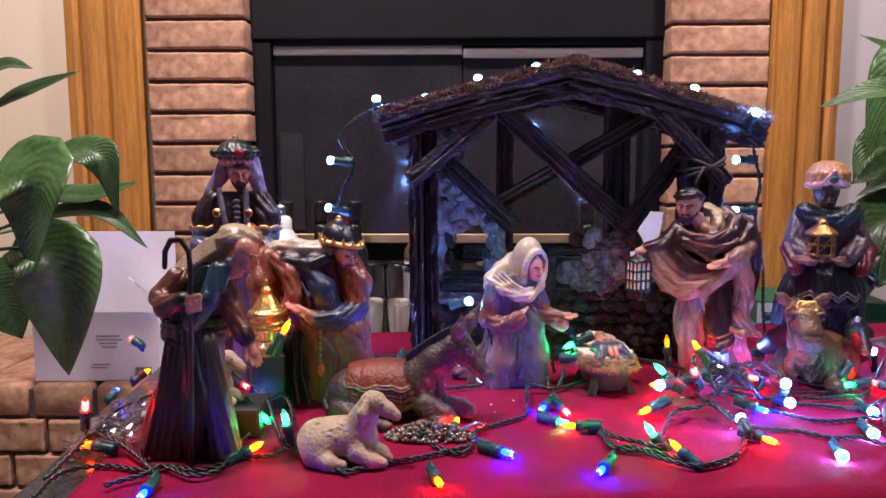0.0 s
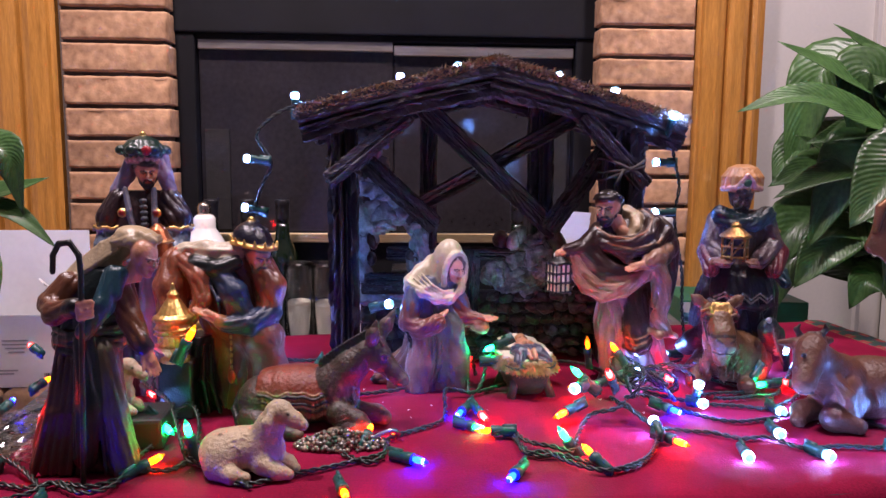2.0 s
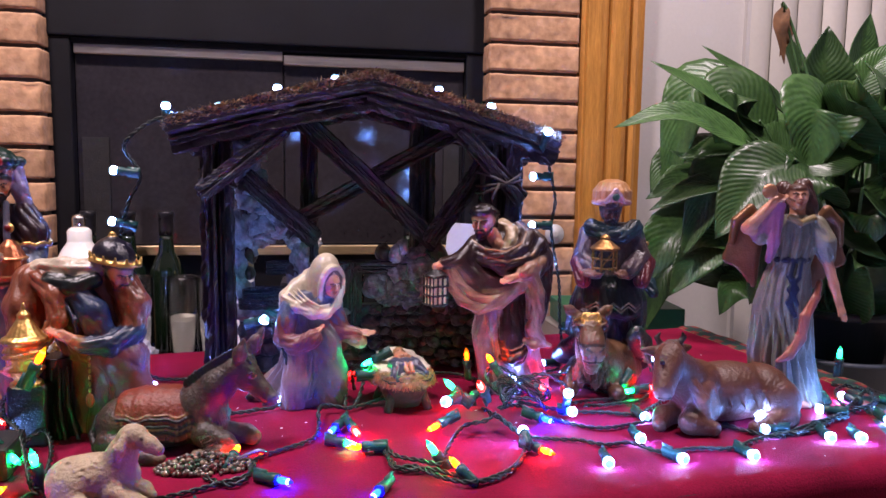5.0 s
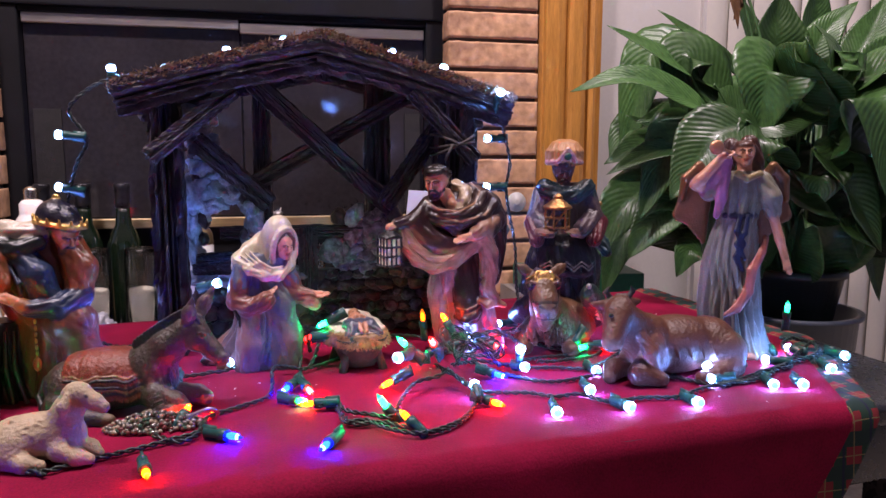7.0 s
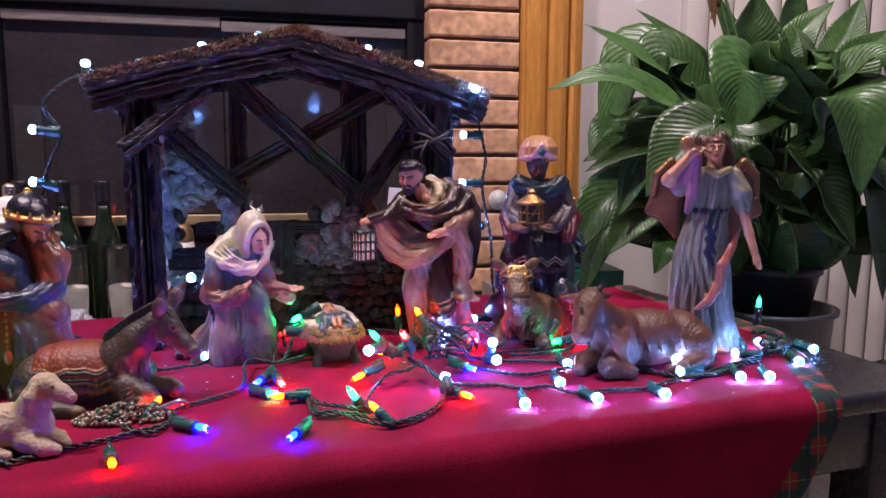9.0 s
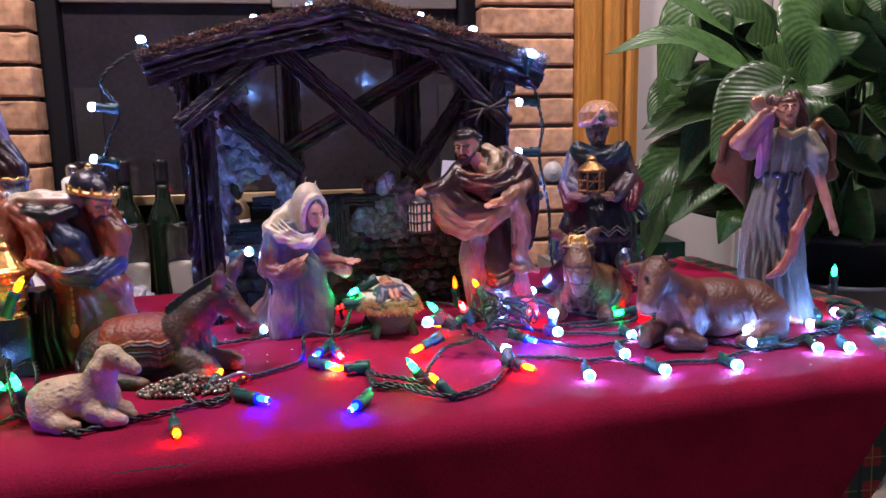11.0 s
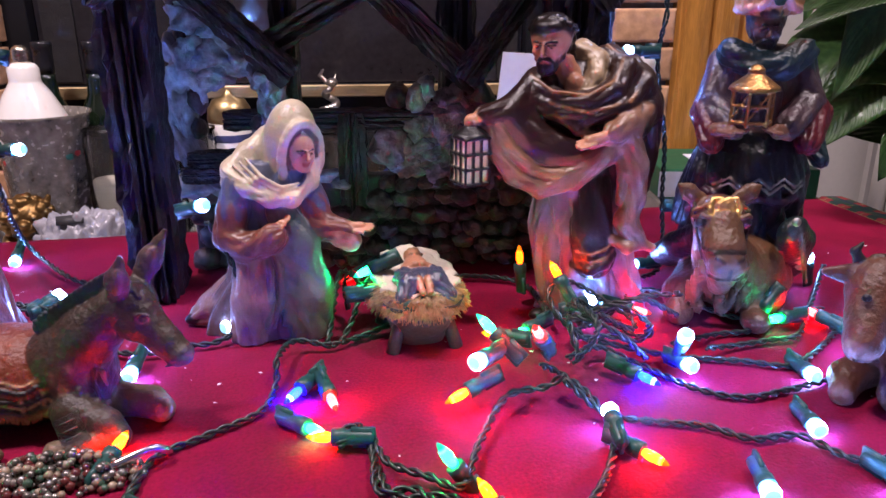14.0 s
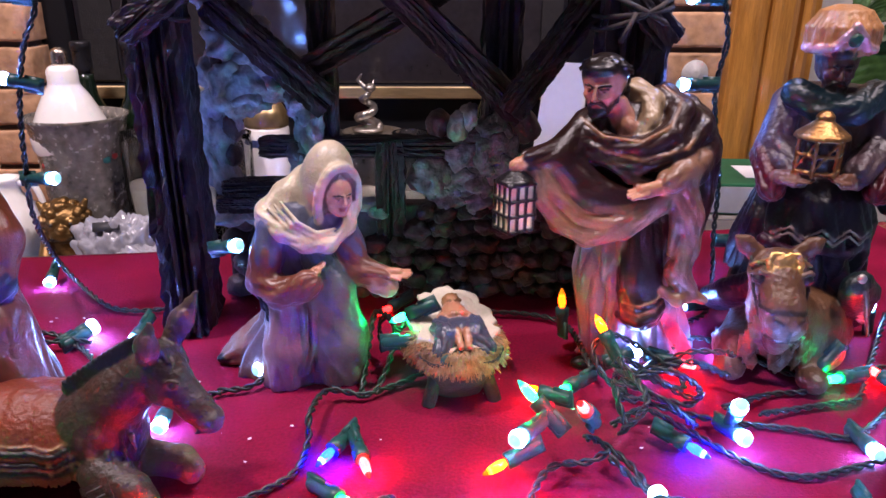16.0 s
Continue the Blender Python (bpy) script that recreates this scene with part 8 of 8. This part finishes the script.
def plastic_bag(at, size, seed, rz=0):
    bm = bmesh.new()
    bmesh.ops.create_icosphere(bm, subdivisions=5, radius=1.0)
    for v in bm.verts:
        n = v.co.normalized()
        f = 1 - 0.45 * max(0, n.z) ** 2 + 0.28 * abs(noise.noise(n * 2.1 + Vector((seed, 1, 2)))) - 0.16 * abs(noise.noise(n * 5 + Vector((seed, 4, 2)))) + 0.05 * noise.noise(n * 12)
        v.co = Vector((n.x * size[0] * f, n.y * size[1] * f, max(0, n.z * 0.55 + 0.45) * size[2] * f))
    ob = part("plastic_bag", bm, BAG)
    ob.matrix_world = pose(*at, 0, 0, rz)
    tagged(ob, "crumpled milky plastic bag with a dark printed label", "bag", "bags")
    part("printed_label", box((-0.018, -0.0008, -0.007), (0.018, 0.0008, 0.007)), INK, ob, "dark printed label").matrix_basis = pose(-0.01, -size[1] * 0.72, size[2] * 0.72, -42, 0, 6)


plastic_bag((-0.170, 1.650, HZ), (0.060, 0.045, 0.125), 3, 10)
plastic_bag((-0.075, 1.560, HZ), (0.075, 0.050, 0.105), 6, -8)

# lidded jar seen through the stable window
tin = thing("lidded_jar", (0.028, 1.80, HZ), 0, "white jar with a dull brass domed lid", "jar")
part("jar", lathe([(0.028, 0), (0.034, 0.005), (0.036, 0.02), (0.036, 0.195), (0.034, 0.20)], 30), WHITEGLASS, tin)
part("band", lathe([(0.0364, 0.170), (0.0368, 0.172), (0.0368, 0.180), (0.0364, 0.182)], 30, False), mat("blue_band", (0.05, 0.06, 0.14), 0.5), tin, "blue painted band")
part("lid", lathe([(0.035, 0.2), (0.036, 0.204), (0.034, 0.222), (0.026, 0.236), (0.010, 0.241), (0.006, 0.248), (0.003, 0.252)], 30), mat("dull_brass", (0.45, 0.33, 0.16), 0.35, metal=0.9), tin, "dull brass lid")

# pewter dragon on a dark stand
PEWTER = (0.42, 0.39, 0.34, 0.95)
s = Statue(1.3, 1.5)
s.chain([(18 * math.cos(a) * (1 - i / 30), 14 * math.sin(a), 8 + 2.6 * i) for i, a in enumerate([0.55 * j for j in range(24)])], [8 - 0.18 * j for j in range(24)], PEWTER)
s.ell((6, -8, 72), (9, 13, 7), PEWTER)
s.chain([(-2, 0, 70), (-14, 4, 82), (-8, 2, 92)], [4, 3, 1.5], PEWTER)
s.chain([(8, 0, 72), (12, 4, 84)], [3, 1], PEWTER)
s.ell((0, 0, 4), (26, 22, 6), PEWTER)
stand(s, "dragon_statue", RESIN, (0.192, 1.80, 0.0665), 0, "small pewter coiled dragon statue on a plate", "statue", "hearth ornaments")
tagged(part("plate", lathe([(0.030, 0), (0.044, 0.003), (0.050, 0.007), (0.046, 0.0075), (0.030, 0.004)], 32), mat("pewter_plate", (0.5, 0.46, 0.4), 0.3, metal=0.9)), "round pewter plate under the dragon", "plate").matrix_world = pose(0.200, 1.80, 0.0605)
tagged(part("ornament_stand", box((-0.075, -0.05, 0), (0.075, 0.05, 0.185), 0.004), FOIL, smooth=False), "plain black box stand on the hearth", "stand").matrix_world = pose(0.195, 1.805, HEARTH_Z)

# folded white card, water bottle
card = join(box((-0.032, 0, 0), (0.026, 0.0014, 0.315)), box((0.026, 0, 0.02), (0.0275, 0.05, 0.30)))
for v in card.verts:
    v.co.x += 0.05 * v.co.z
    v.co.x *= 1 + 0.35 * (v.co.z / 0.3 - 0.5)
tagged(part("folded_card", card, WHITECARD, smooth=False), "tall folded white card leaning on the hearth", "card").matrix_world = pose(0.455, 1.700, HZ, 3, 4, 10)
PLASTIC = glass("clear_pet_plastic", (0.9, 0.95, 0.97), 0.08)
wb = thing("water_bottle", (0.530, 1.790, HZ), 0, "clear plastic water bottle with white cap and blue label", "bottle")
part("plastic_body", lathe([(0.024, 0), (0.031, 0.006), (0.031, 0.06), (0.0285, 0.09), (0.031, 0.12), (0.031, 0.165), (0.024, 0.20), (0.0135, 0.222), (0.0125, 0.232)], 30), PLASTIC, wb)
part("label_sleeve", lathe([(0.0316, 0.125), (0.0318, 0.126), (0.0318, 0.160), (0.0316, 0.161)], 30, False), mat("blue_label", (0.10, 0.24, 0.45), 0.5, vary=0.2), wb, "pale blue label sleeve")
part("cap", lathe([(0.0148, 0.229), (0.0152, 0.231), (0.0152, 0.246), (0.0135, 0.249)], 24), WHITEGLASS, wb, "white screw cap")

# green box, books, papers and a small speaker
gb = thing("green_box", (0.868, 1.775, HZ + 0.0775), -6, "flat dark green box lying on stacked books", "box")
GREEN = mat("green_board", (0.010, 0.10, 0.045), 0.5, vary=0.2, scale=20, bump=0.1)
part("base", box((-0.13, -0.09, 0), (0.13, 0.09, 0.050), 0.003), GREEN, gb, smooth=False)
part("pale_patch", box((-0.06, -0.05, 0.0505), (0.02, 0.03, 0.0515)), WHITECARD, gb, "pale printed patch", smooth=False)
part("dark_edge", box((-0.132, -0.0925, 0.004), (-0.05, -0.0905, 0.046)), GREYPRINT, gb, smooth=False)
for z, h, c, sx in ((0.0, 0.036, (0.035, 0.03, 0.032), 0.15), (0.0375, 0.039, (0.22, 0.20, 0.18), 0.14)):
    bk = thing("book", (0.86, 1.78, HZ + z), -3 + 100 * z, "closed hardback book stacked on the brick hearth", "book", "stacked books")
    part("cover", join(box((-sx, -0.10, 0), (sx, 0.10, 0.003), 0.001), box((-sx, -0.10, h - 0.003), (sx, 0.10, h), 0.001), box((-sx, -0.103, 0), (-sx + 0.003, 0.103, h))), mat("book_cover", c, 0.5, vary=0.15), bk, smooth=False)
    part("pages", box((-sx + 0.004, -0.094, 0.0032), (sx - 0.004, 0.094, h - 0.0032)), mat("page_edges", (0.62, 0.58, 0.50), 0.8, vary=0.12, scale=8, stretch=(1, 1, 60)), bk, smooth=False)
sp = thing("speaker", (0.905, 1.74, HZ + 0.1295), 0, "small grey round speaker with a black face", "speaker")
ob = part("shell", lathe([(0.034, 0), (0.040, 0.006), (0.041, 0.05), (0.038, 0.056)], 32), mat("grey_speaker_shell", (0.30, 0.30, 0.31), 0.5), sp)
ob.matrix_basis = pose(0, 0.03, 0.041, 90, 0, 0)
ob = part("grille", lathe([(0.031, 0), (0.0315, 0.002), (0.020, 0.003), (0.006, 0.001)], 32), FOIL, sp, "black speaker grille")
ob.matrix_basis = pose(0, -0.0265, 0.041, 90, 0, 0)
for i, (x, y, rz, w, h) in enumerate(((0.62, 1.66, 20, 0.20, 0.14), (0.74, 1.60, -12, 0.21, 0.15), (0.50, 1.62, 5, 0.16, 0.11), (-0.36, 1.60, 8, 0.16, 0.10), (-0.12, 1.70, -20, 0.2, 0.14))):
    pp = part("paper_sheet", box((-w / 2, -h / 2, 0), (w / 2, h / 2, 0.0008)), WHITECARD, smooth=False)
    pp.matrix_world = pose(x, y, HZ + 0.0006 + 0.0012 * i, 0, 0, rz)
    tagged(pp, "loose white printed sheet lying on the hearth", "paper", "loose papers")
    for j in range(4):
        part("print_bar", box((-w * 0.4, -h * 0.36 + h * 0.2 * j, 0.0009), (w * (0.05 + 0.1 * (j % 3)), -h * 0.36 + h * 0.2 * j + 0.006, 0.0012)), INK if j % 2 else GREYPRINT, pp, smooth=False)
plate = part("cable_plate", lathe([(0.022, 0), (0.024, 0.002), (0.022, 0.005), (0.010, 0.006), (0.008, 0.009), (0.004, 0.009)], 28), mat("grey_plastic_plate", (0.45, 0.44, 0.43), 0.4))
tagged(plate, "round grey plastic cable plate on the brick pier", "wall plate").matrix_world = pose(0.757, BRICK_Y - 0.002, 0.150, 90, 0, 0)

# white carton with its lid up
carton = thing("cardboard_carton", (-0.575, 1.60, HZ), 2, "open white cardboard carton with grey print, on the hearth", "box")
W2, D2, H2, T2 = 0.118, 0.055, 0.132, 0.003
part("front_panel", box((-W2, -D2, 0), (W2, -D2 + T2, H2)), WHITECARD, carton, smooth=False)
part("side_panel", box((-W2, -D2 + T2, 0), (-W2 + T2, D2, H2)), WHITECARD, carton, smooth=False)
part("side_panel", box((W2 - T2, -D2 + T2, 0), (W2, D2, H2)), WHITECARD, carton, smooth=False)
part("back_panel", box((-W2, D2 - T2, 0), (W2, D2, 0.275)), WHITECARD, carton, smooth=False)
part("bottom", box((-W2 + T2, -D2 + T2, 0), (W2 - T2, D2 - T2, T2)), WHITECARD, carton, smooth=False)
f = part("flap", box((-0.002, -0.05, 0), (0.001, 0.05, 0.075)), WHITECARD, carton, smooth=False)
f.matrix_basis = pose(W2 - 0.012, 0.0, H2, 0, -42, 30)
for x, z, w in ((0.00, 0.085, 0.045), (0.00, 0.078, 0.05), (0.005, 0.071, 0.035), (-0.01, 0.03, 0.035), (-0.012, 0.024, 0.03), (0.01, 0.064, 0.028)):
    part("print_bar", box((x, -D2 - 0.0006, z), (x + w, -D2 - 0.0002, z + 0.0028)), GREYPRINT, carton, smooth=False)
for i in range(12):
    part("barcode_bar", box((0.070 + 0.0026 * i, -D2 - 0.0006, 0.008), (0.070 + 0.0026 * i + 0.0007 + 0.0007 * (i % 3), -D2 - 0.0002, 0.026)), INK, carton, smooth=False)
ob = part("round_mark", lathe([(0.007, 0), (0.007, 0.0006)], 20), mat("blue_mark", (0.05, 0.06, 0.16), 0.6), carton, "round blue printed mark", smooth=False)
ob.matrix_basis = pose(-0.098, -D2, 0.118, 90, 0, 0)

# clear film at the cloth's west edge
bm = bmesh.new()
n = 26
g = [[bm.verts.new(((i / n - 0.5) * 0.11, (j / n - 0.5) * 0.15, 0.008 + 0.011 * abs(noise.noise(Vector((i * 0.32, j * 0.25, 3)))) + 0.004 * noise.noise(Vector((i * 0.9, j * 0.8, 1))))) for i in range(n + 1)] for j in range(n + 1)]
for j in range(n):
    for i in range(n):
        bm.faces.new((g[j][i], g[j][i + 1], g[j + 1][i + 1], g[j + 1][i]))
FILM = glass("clear_film", (0.97, 0.97, 1.0), 0.12)
film = part("plastic_film", bm, FILM, smooth=False)
film.modifiers.new("thickness", "SOLIDIFY").thickness = 0.0006
film.matrix_world = pose(-0.232, 0.965, 0.0, 0, 0, 6)
tagged(film, "crumpled clear plastic film at the cloth's edge", "plastic film")

# ---- plants ----
LEAF = mat("glossy_lily_leaf", (0.022, 0.068, 0.020), 0.38, vary=0.35, scale=12, bump=0.15, bscale=120, tint=(0.062, 0.140, 0.034), rand=0.4, coat=0.04)
ln = LEAF.node_tree
luv = ln.nodes.new("ShaderNodeUVMap")
lse = ln.nodes.new("ShaderNodeSeparateXYZ")
ln.links.new(luv.outputs[0], lse.inputs[0])


def lmath(op, a, b=None):
    q = ln.nodes.new("ShaderNodeMath")
    q.operation = op
    for i, v in enumerate((a, b)):
        if v is None:
            continue
        if isinstance(v, float):
            q.inputs[i].default_value = v
        else:
            ln.links.new(v, q.inputs[i])
    return q.outputs[0]


side_way = lmath("ABSOLUTE", lse.outputs[1])
phase = lmath("MULTIPLY", lmath("SUBTRACT", lse.outputs[0], lmath("MULTIPLY", side_way, 0.22)), 130.0)
veins = lmath("MULTIPLY", lmath("SINE", phase), lmath("MINIMUM", lmath("MULTIPLY", side_way, 4.0), 1.0))
rib = lmath("MULTIPLY", lmath("LESS_THAN", side_way, 0.035), 2.5)
vb = ln.nodes.new("ShaderNodeBump")
vb.inputs["Strength"].default_value, vb.inputs["Distance"].default_value = 0.26, 0.0014
ln.links.new(lmath("ADD", veins, rib), vb.inputs["Height"])
lb = ln.nodes["Principled BSDF"]
ln.links.new(lb.inputs["Normal"].links[0].from_socket, vb.inputs["Normal"])
ln.links.new(vb.outputs["Normal"], lb.inputs["Normal"])
STEM = mat("green_stem", (0.05, 0.11, 0.035), 0.4, vary=0.3, scale=30)
POTBLACK = mat("black_nursery_plastic", (0.012, 0.014, 0.016), 0.4, vary=0.2, bump=0.1)
TUB = mat("grey_blue_tub", (0.060, 0.072, 0.095), 0.35, vary=0.15, scale=10, bump=0.05)
SOIL = mat("dark_soil", (0.020, 0.014, 0.010), 0.95, vary=0.4, scale=60, bump=1.0)


def lily(name, at, rtop, h, label):
    ob = thing(name, at, 0, label, "plant", "lily plants")
    part("tub", lathe([(rtop * 0.78, 0), (rtop * 0.80, 0.01), (rtop * 0.98, h - 0.01), (rtop * 1.05, h - 0.008), (rtop * 1.05, h), (rtop * 0.95, h), (rtop * 0.9, h - 0.06)], 44), TUB, ob, "grey blue plastic tub")
    part("pot", lathe([(rtop * 0.5, h - 0.055), (rtop * 0.56, h - 0.05), (rtop * 0.74, h + 0.07), (rtop * 0.78, h + 0.07), (rtop * 0.78, h + 0.085), (rtop * 0.70, h + 0.085), (rtop * 0.68, h + 0.06)], 40), POTBLACK, ob, "black nursery pot")
    part("soil", lathe([(rtop * 0.69, h + 0.058), (rtop * 0.5, h + 0.064), (0.01, h + 0.066)], 30), SOIL, ob)
    return ob


lily_east = lily("lily_plant", (1.205, 1.47, FLOOR_Z), 0.125, 0.41, "lush peace lily with broad glossy dark green leaves")
lily_west = lily("lily_plant", (-0.90, 1.32, FLOOR_Z), 0.12, 0.33, "peace lily with drooping broad glossy green leaves")


def leaf(plant, base, mid, tip, width, skin=LEAF, name="leaf"):
    """A pointed blade with a sunk midrib and ribbed halves, on its own arched stalk."""
    o = plant.location
    b, m, t = Vector(base) - o, Vector(mid) - o, Vector(tip) - o
    line = spline([b, m, t], (t - b).length / 14)
    n, half = len(line) - 1, 6
    root = Vector((0, 0, 0.45)) + Vector((random.uniform(-0.04, 0.04), random.uniform(-0.04, 0.04), 0))
    bm = bmesh.new()
    rows, flat = [], {}
    uvl = bm.loops.layers.uv.new("UVMap")
    seed = random.uniform(0, 50)
    roll = random.uniform(-0.35, 0.35)
    for k, q in enumerate(line):
        u = k / n
        d = (line[min(k + 1, n)] - line[max(k - 1, 0)]).normalized()
        s = d.cross(Vector((roll, -0.75, 0.8))).normalized()
        up = s.cross(d).normalized()
        w = width * 0.5 * (math.sin(math.pi * min(1, u * 0.97 + 0.03) ** 0.72) ** 0.9) * (1 - 0.25 * u) * 1.16
        row = []
        for j in range(-half, half + 1):
            x = j / half
            y = 0.30 * abs(x) * w  + 0.10 * w * noise.noise(Vector((u * 4, x * 1.5, seed)))
            row.append(bm.verts.new(q + s * x * w + up * y))
            flat[row[-1]] = (u, x)
        rows.append(row)
    for r0, r1 in zip(rows, rows[1:]):
        for j in range(2 * half):
            fc = bm.faces.new((r0[j], r0[j + 1], r1[j + 1], r1[j]))
            for lp in fc.loops:
                lp[uvl].uv = flat[lp.vert]
    bmesh.ops.remove_doubles(bm, verts=bm.verts[:], dist=0.00005)
    lf = part(name, bm, skin, plant)
    lf.modifiers.new("thickness", "SOLIDIFY").thickness = 0.0008
    st = bmesh.new()
    c1 = root.lerp(b, 0.55) + Vector((0, 0, 0.10 * (b - root).length))
    d0 = (line[1] - line[0]).normalized()
    tube(st, spline([root, c1, b, b + d0 * 0.01], 0.02), 0.0035, 7, lambda v: 1.25 - 0.5 * v)
    part("stalk", st, STEM, plant)


leaf(lily_east, (1.011, 1.500, 0.353), (0.860, 1.500, 0.408), (0.730, 1.500, 0.380), 0.068)
leaf(lily_east, (1.066, 1.550, 0.396), (0.931, 1.550, 0.458), (0.822, 1.550, 0.511), 0.074)
leaf(lily_east, (1.171, 1.600, 0.408), (1.067, 1.600, 0.480), (0.954, 1.600, 0.554), 0.074)
leaf(lily_east, (1.191, 1.550, 0.381), (1.191, 1.550, 0.478), (1.196, 1.550, 0.595), 0.142)
leaf(lily_east, (1.288, 1.600, 0.411), (1.343, 1.600, 0.519), (1.423, 1.600, 0.593), 0.080)
leaf(lily_east, (1.354, 1.500, 0.358), (1.401, 1.500, 0.450), (1.477, 1.500, 0.520), 0.105)
leaf(lily_east, (1.168, 1.420, 0.382), (1.267, 1.420, 0.400), (1.419, 1.420, 0.311), 0.105)
leaf(lily_east, (1.010, 1.360, 0.321), (0.939, 1.360, 0.291), (0.862, 1.360, 0.188), 0.117)
leaf(lily_east, (1.009, 1.520, 0.288), (0.911, 1.520, 0.271), (0.817, 1.520, 0.227), 0.049)
leaf(lily_east, (1.018, 1.550, 0.197), (0.945, 1.550, 0.141), (0.883, 1.550, 0.056), 0.092)
leaf(lily_east, (1.191, 1.380, 0.298), (1.279, 1.380, 0.282), (1.391, 1.380, 0.191), 0.135)
leaf(lily_east, (1.140, 1.360, 0.277), (1.218, 1.360, 0.215), (1.305, 1.360, 0.085), 0.130)
leaf(lily_east, (1.254, 1.660, 0.427), (1.205, 1.660, 0.523), (1.157, 1.660, 0.627), 0.086)
leaf(lily_east, (1.370, 1.680, 0.445), (1.376, 1.680, 0.557), (1.398, 1.680, 0.656), 0.111)
leaf(lily_east, (1.050, 1.400, 0.307), (1.107, 1.400, 0.339), (1.216, 1.400, 0.350), 0.098)
leaf(lily_east, (1.106, 1.560, 0.369), (1.004, 1.560, 0.356), (0.893, 1.560, 0.327), 0.074)
leaf(lily_east, (1.121, 1.600, 0.331), (1.004, 1.600, 0.306), (0.893, 1.600, 0.345), 0.061)
leaf(lily_east, (1.384, 1.600, 0.364), (1.472, 1.600, 0.366), (1.573, 1.600, 0.417), 0.111)
leaf(lily_east, (1.149, 1.450, 0.288), (1.206, 1.450, 0.200), (1.227, 1.450, 0.087), 0.111)
leaf(lily_east, (1.136, 1.520, 0.277), (1.102, 1.520, 0.198), (1.083, 1.520, 0.094), 0.098)
leaf(lily_east, (1.492, 1.700, 0.463), (1.547, 1.700, 0.542), (1.586, 1.700, 0.633), 0.086)
leaf(lily_east, (1.127, 1.620, 0.229), (1.061, 1.620, 0.181), (0.984, 1.620, 0.109), 0.098)
leaf(lily_west, (-0.550, 1.270, 0.162), (-0.484, 1.270, 0.136), (-0.476, 1.270, -0.032), 0.121)
leaf(lily_west, (-0.564, 1.250, 0.254), (-0.498, 1.250, 0.254), (-0.507, 1.250, 0.122), 0.138)
leaf(lily_west, (-0.656, 1.420, 0.379), (-0.588, 1.420, 0.407), (-0.509, 1.420, 0.438), 0.040)
leaf(lily_west, (-0.567, 1.420, 0.300), (-0.481, 1.420, 0.296), (-0.458, 1.420, 0.197), 0.063)
leaf(lily_west, (-0.621, 1.500, 0.231), (-0.535, 1.500, 0.231), (-0.454, 1.500, 0.256), 0.046)
leaf(lily_west, (-0.634, 1.500, 0.196), (-0.526, 1.500, 0.201), (-0.446, 1.500, 0.135), 0.040)
leaf(lily_west, (-0.658, 1.400, 0.427), (-0.615, 1.400, 0.445), (-0.576, 1.400, 0.439), 0.034)
leaf(lily_west, (-0.680, 1.550, 0.171), (-0.628, 1.550, 0.150), (-0.586, 1.550, 0.140), 0.057)
leaf(lily_west, (-0.665, 1.360, 0.114), (-0.631, 1.360, 0.077), (-0.599, 1.360, 0.003), 0.115)
# inner, shaded leaves of the east plant
rl = random.Random(21)
for i in range(62):
    a = rl.uniform(0, 6.283)
    r0, r1 = rl.uniform(0.05, 0.14), rl.uniform(0.18, 0.40)
    z0 = rl.uniform(0.02, 0.38)
    c = lily_east.location
    b = (c.x + r0 * math.cos(a), c.y + 0.06 + r0 * math.sin(a), z0)
    if b[1] < 1.40:
        continue
    m = (c.x + 0.6 * (r0 + r1) * math.cos(a), c.y + 0.06 + 0.6 * (r0 + r1) * math.sin(a) * 0.8, z0 + rl.uniform(0.02, 0.12))
    t = (c.x + r1 * math.cos(a), c.y + 0.06 + r1 * math.sin(a) * 0.7, z0 + rl.uniform(-0.14, 0.10))
    leaf(lily_east, b, m, t, rl.uniform(0.10, 0.155))
# one withered leaf
DRY = mat("withered_leaf", (0.16, 0.075, 0.030), 0.8, vary=0.4, scale=30, bump=0.5)
leaf(lily_east, (1.100, 1.55, 0.625), (1.086, 1.545, 0.585), (1.104, 1.55, 0.515), 0.030, DRY, "withered_leaf")
leaf(lily_east, (1.098, 1.556, 0.625), (1.112, 1.56, 0.580), (1.094, 1.552, 0.530), 0.024, DRY, "withered_leaf")

# lint on the felt
bm = bmesh.new()
rl = random.Random(31)
for i in range(70):
    x, y, r = rl.uniform(-0.2, 0.85), rl.uniform(0.86, 1.35), rl.uniform(0.0005, 0.0016)
    vs = [bm.verts.new((x + r * math.cos(a) * rl.uniform(0.5, 1.6), y + r * math.sin(a) * rl.uniform(0.5, 1.2), 0.0017 + rl.uniform(0, 0.0008))) for a in (0, 1.3, 2.6, 3.9, 5.1)]
    bm.faces.new(vs)
tagged(part("lint", bm, WHITECARD), "scattered white lint flecks on the red felt", "lint", kind="stuff")
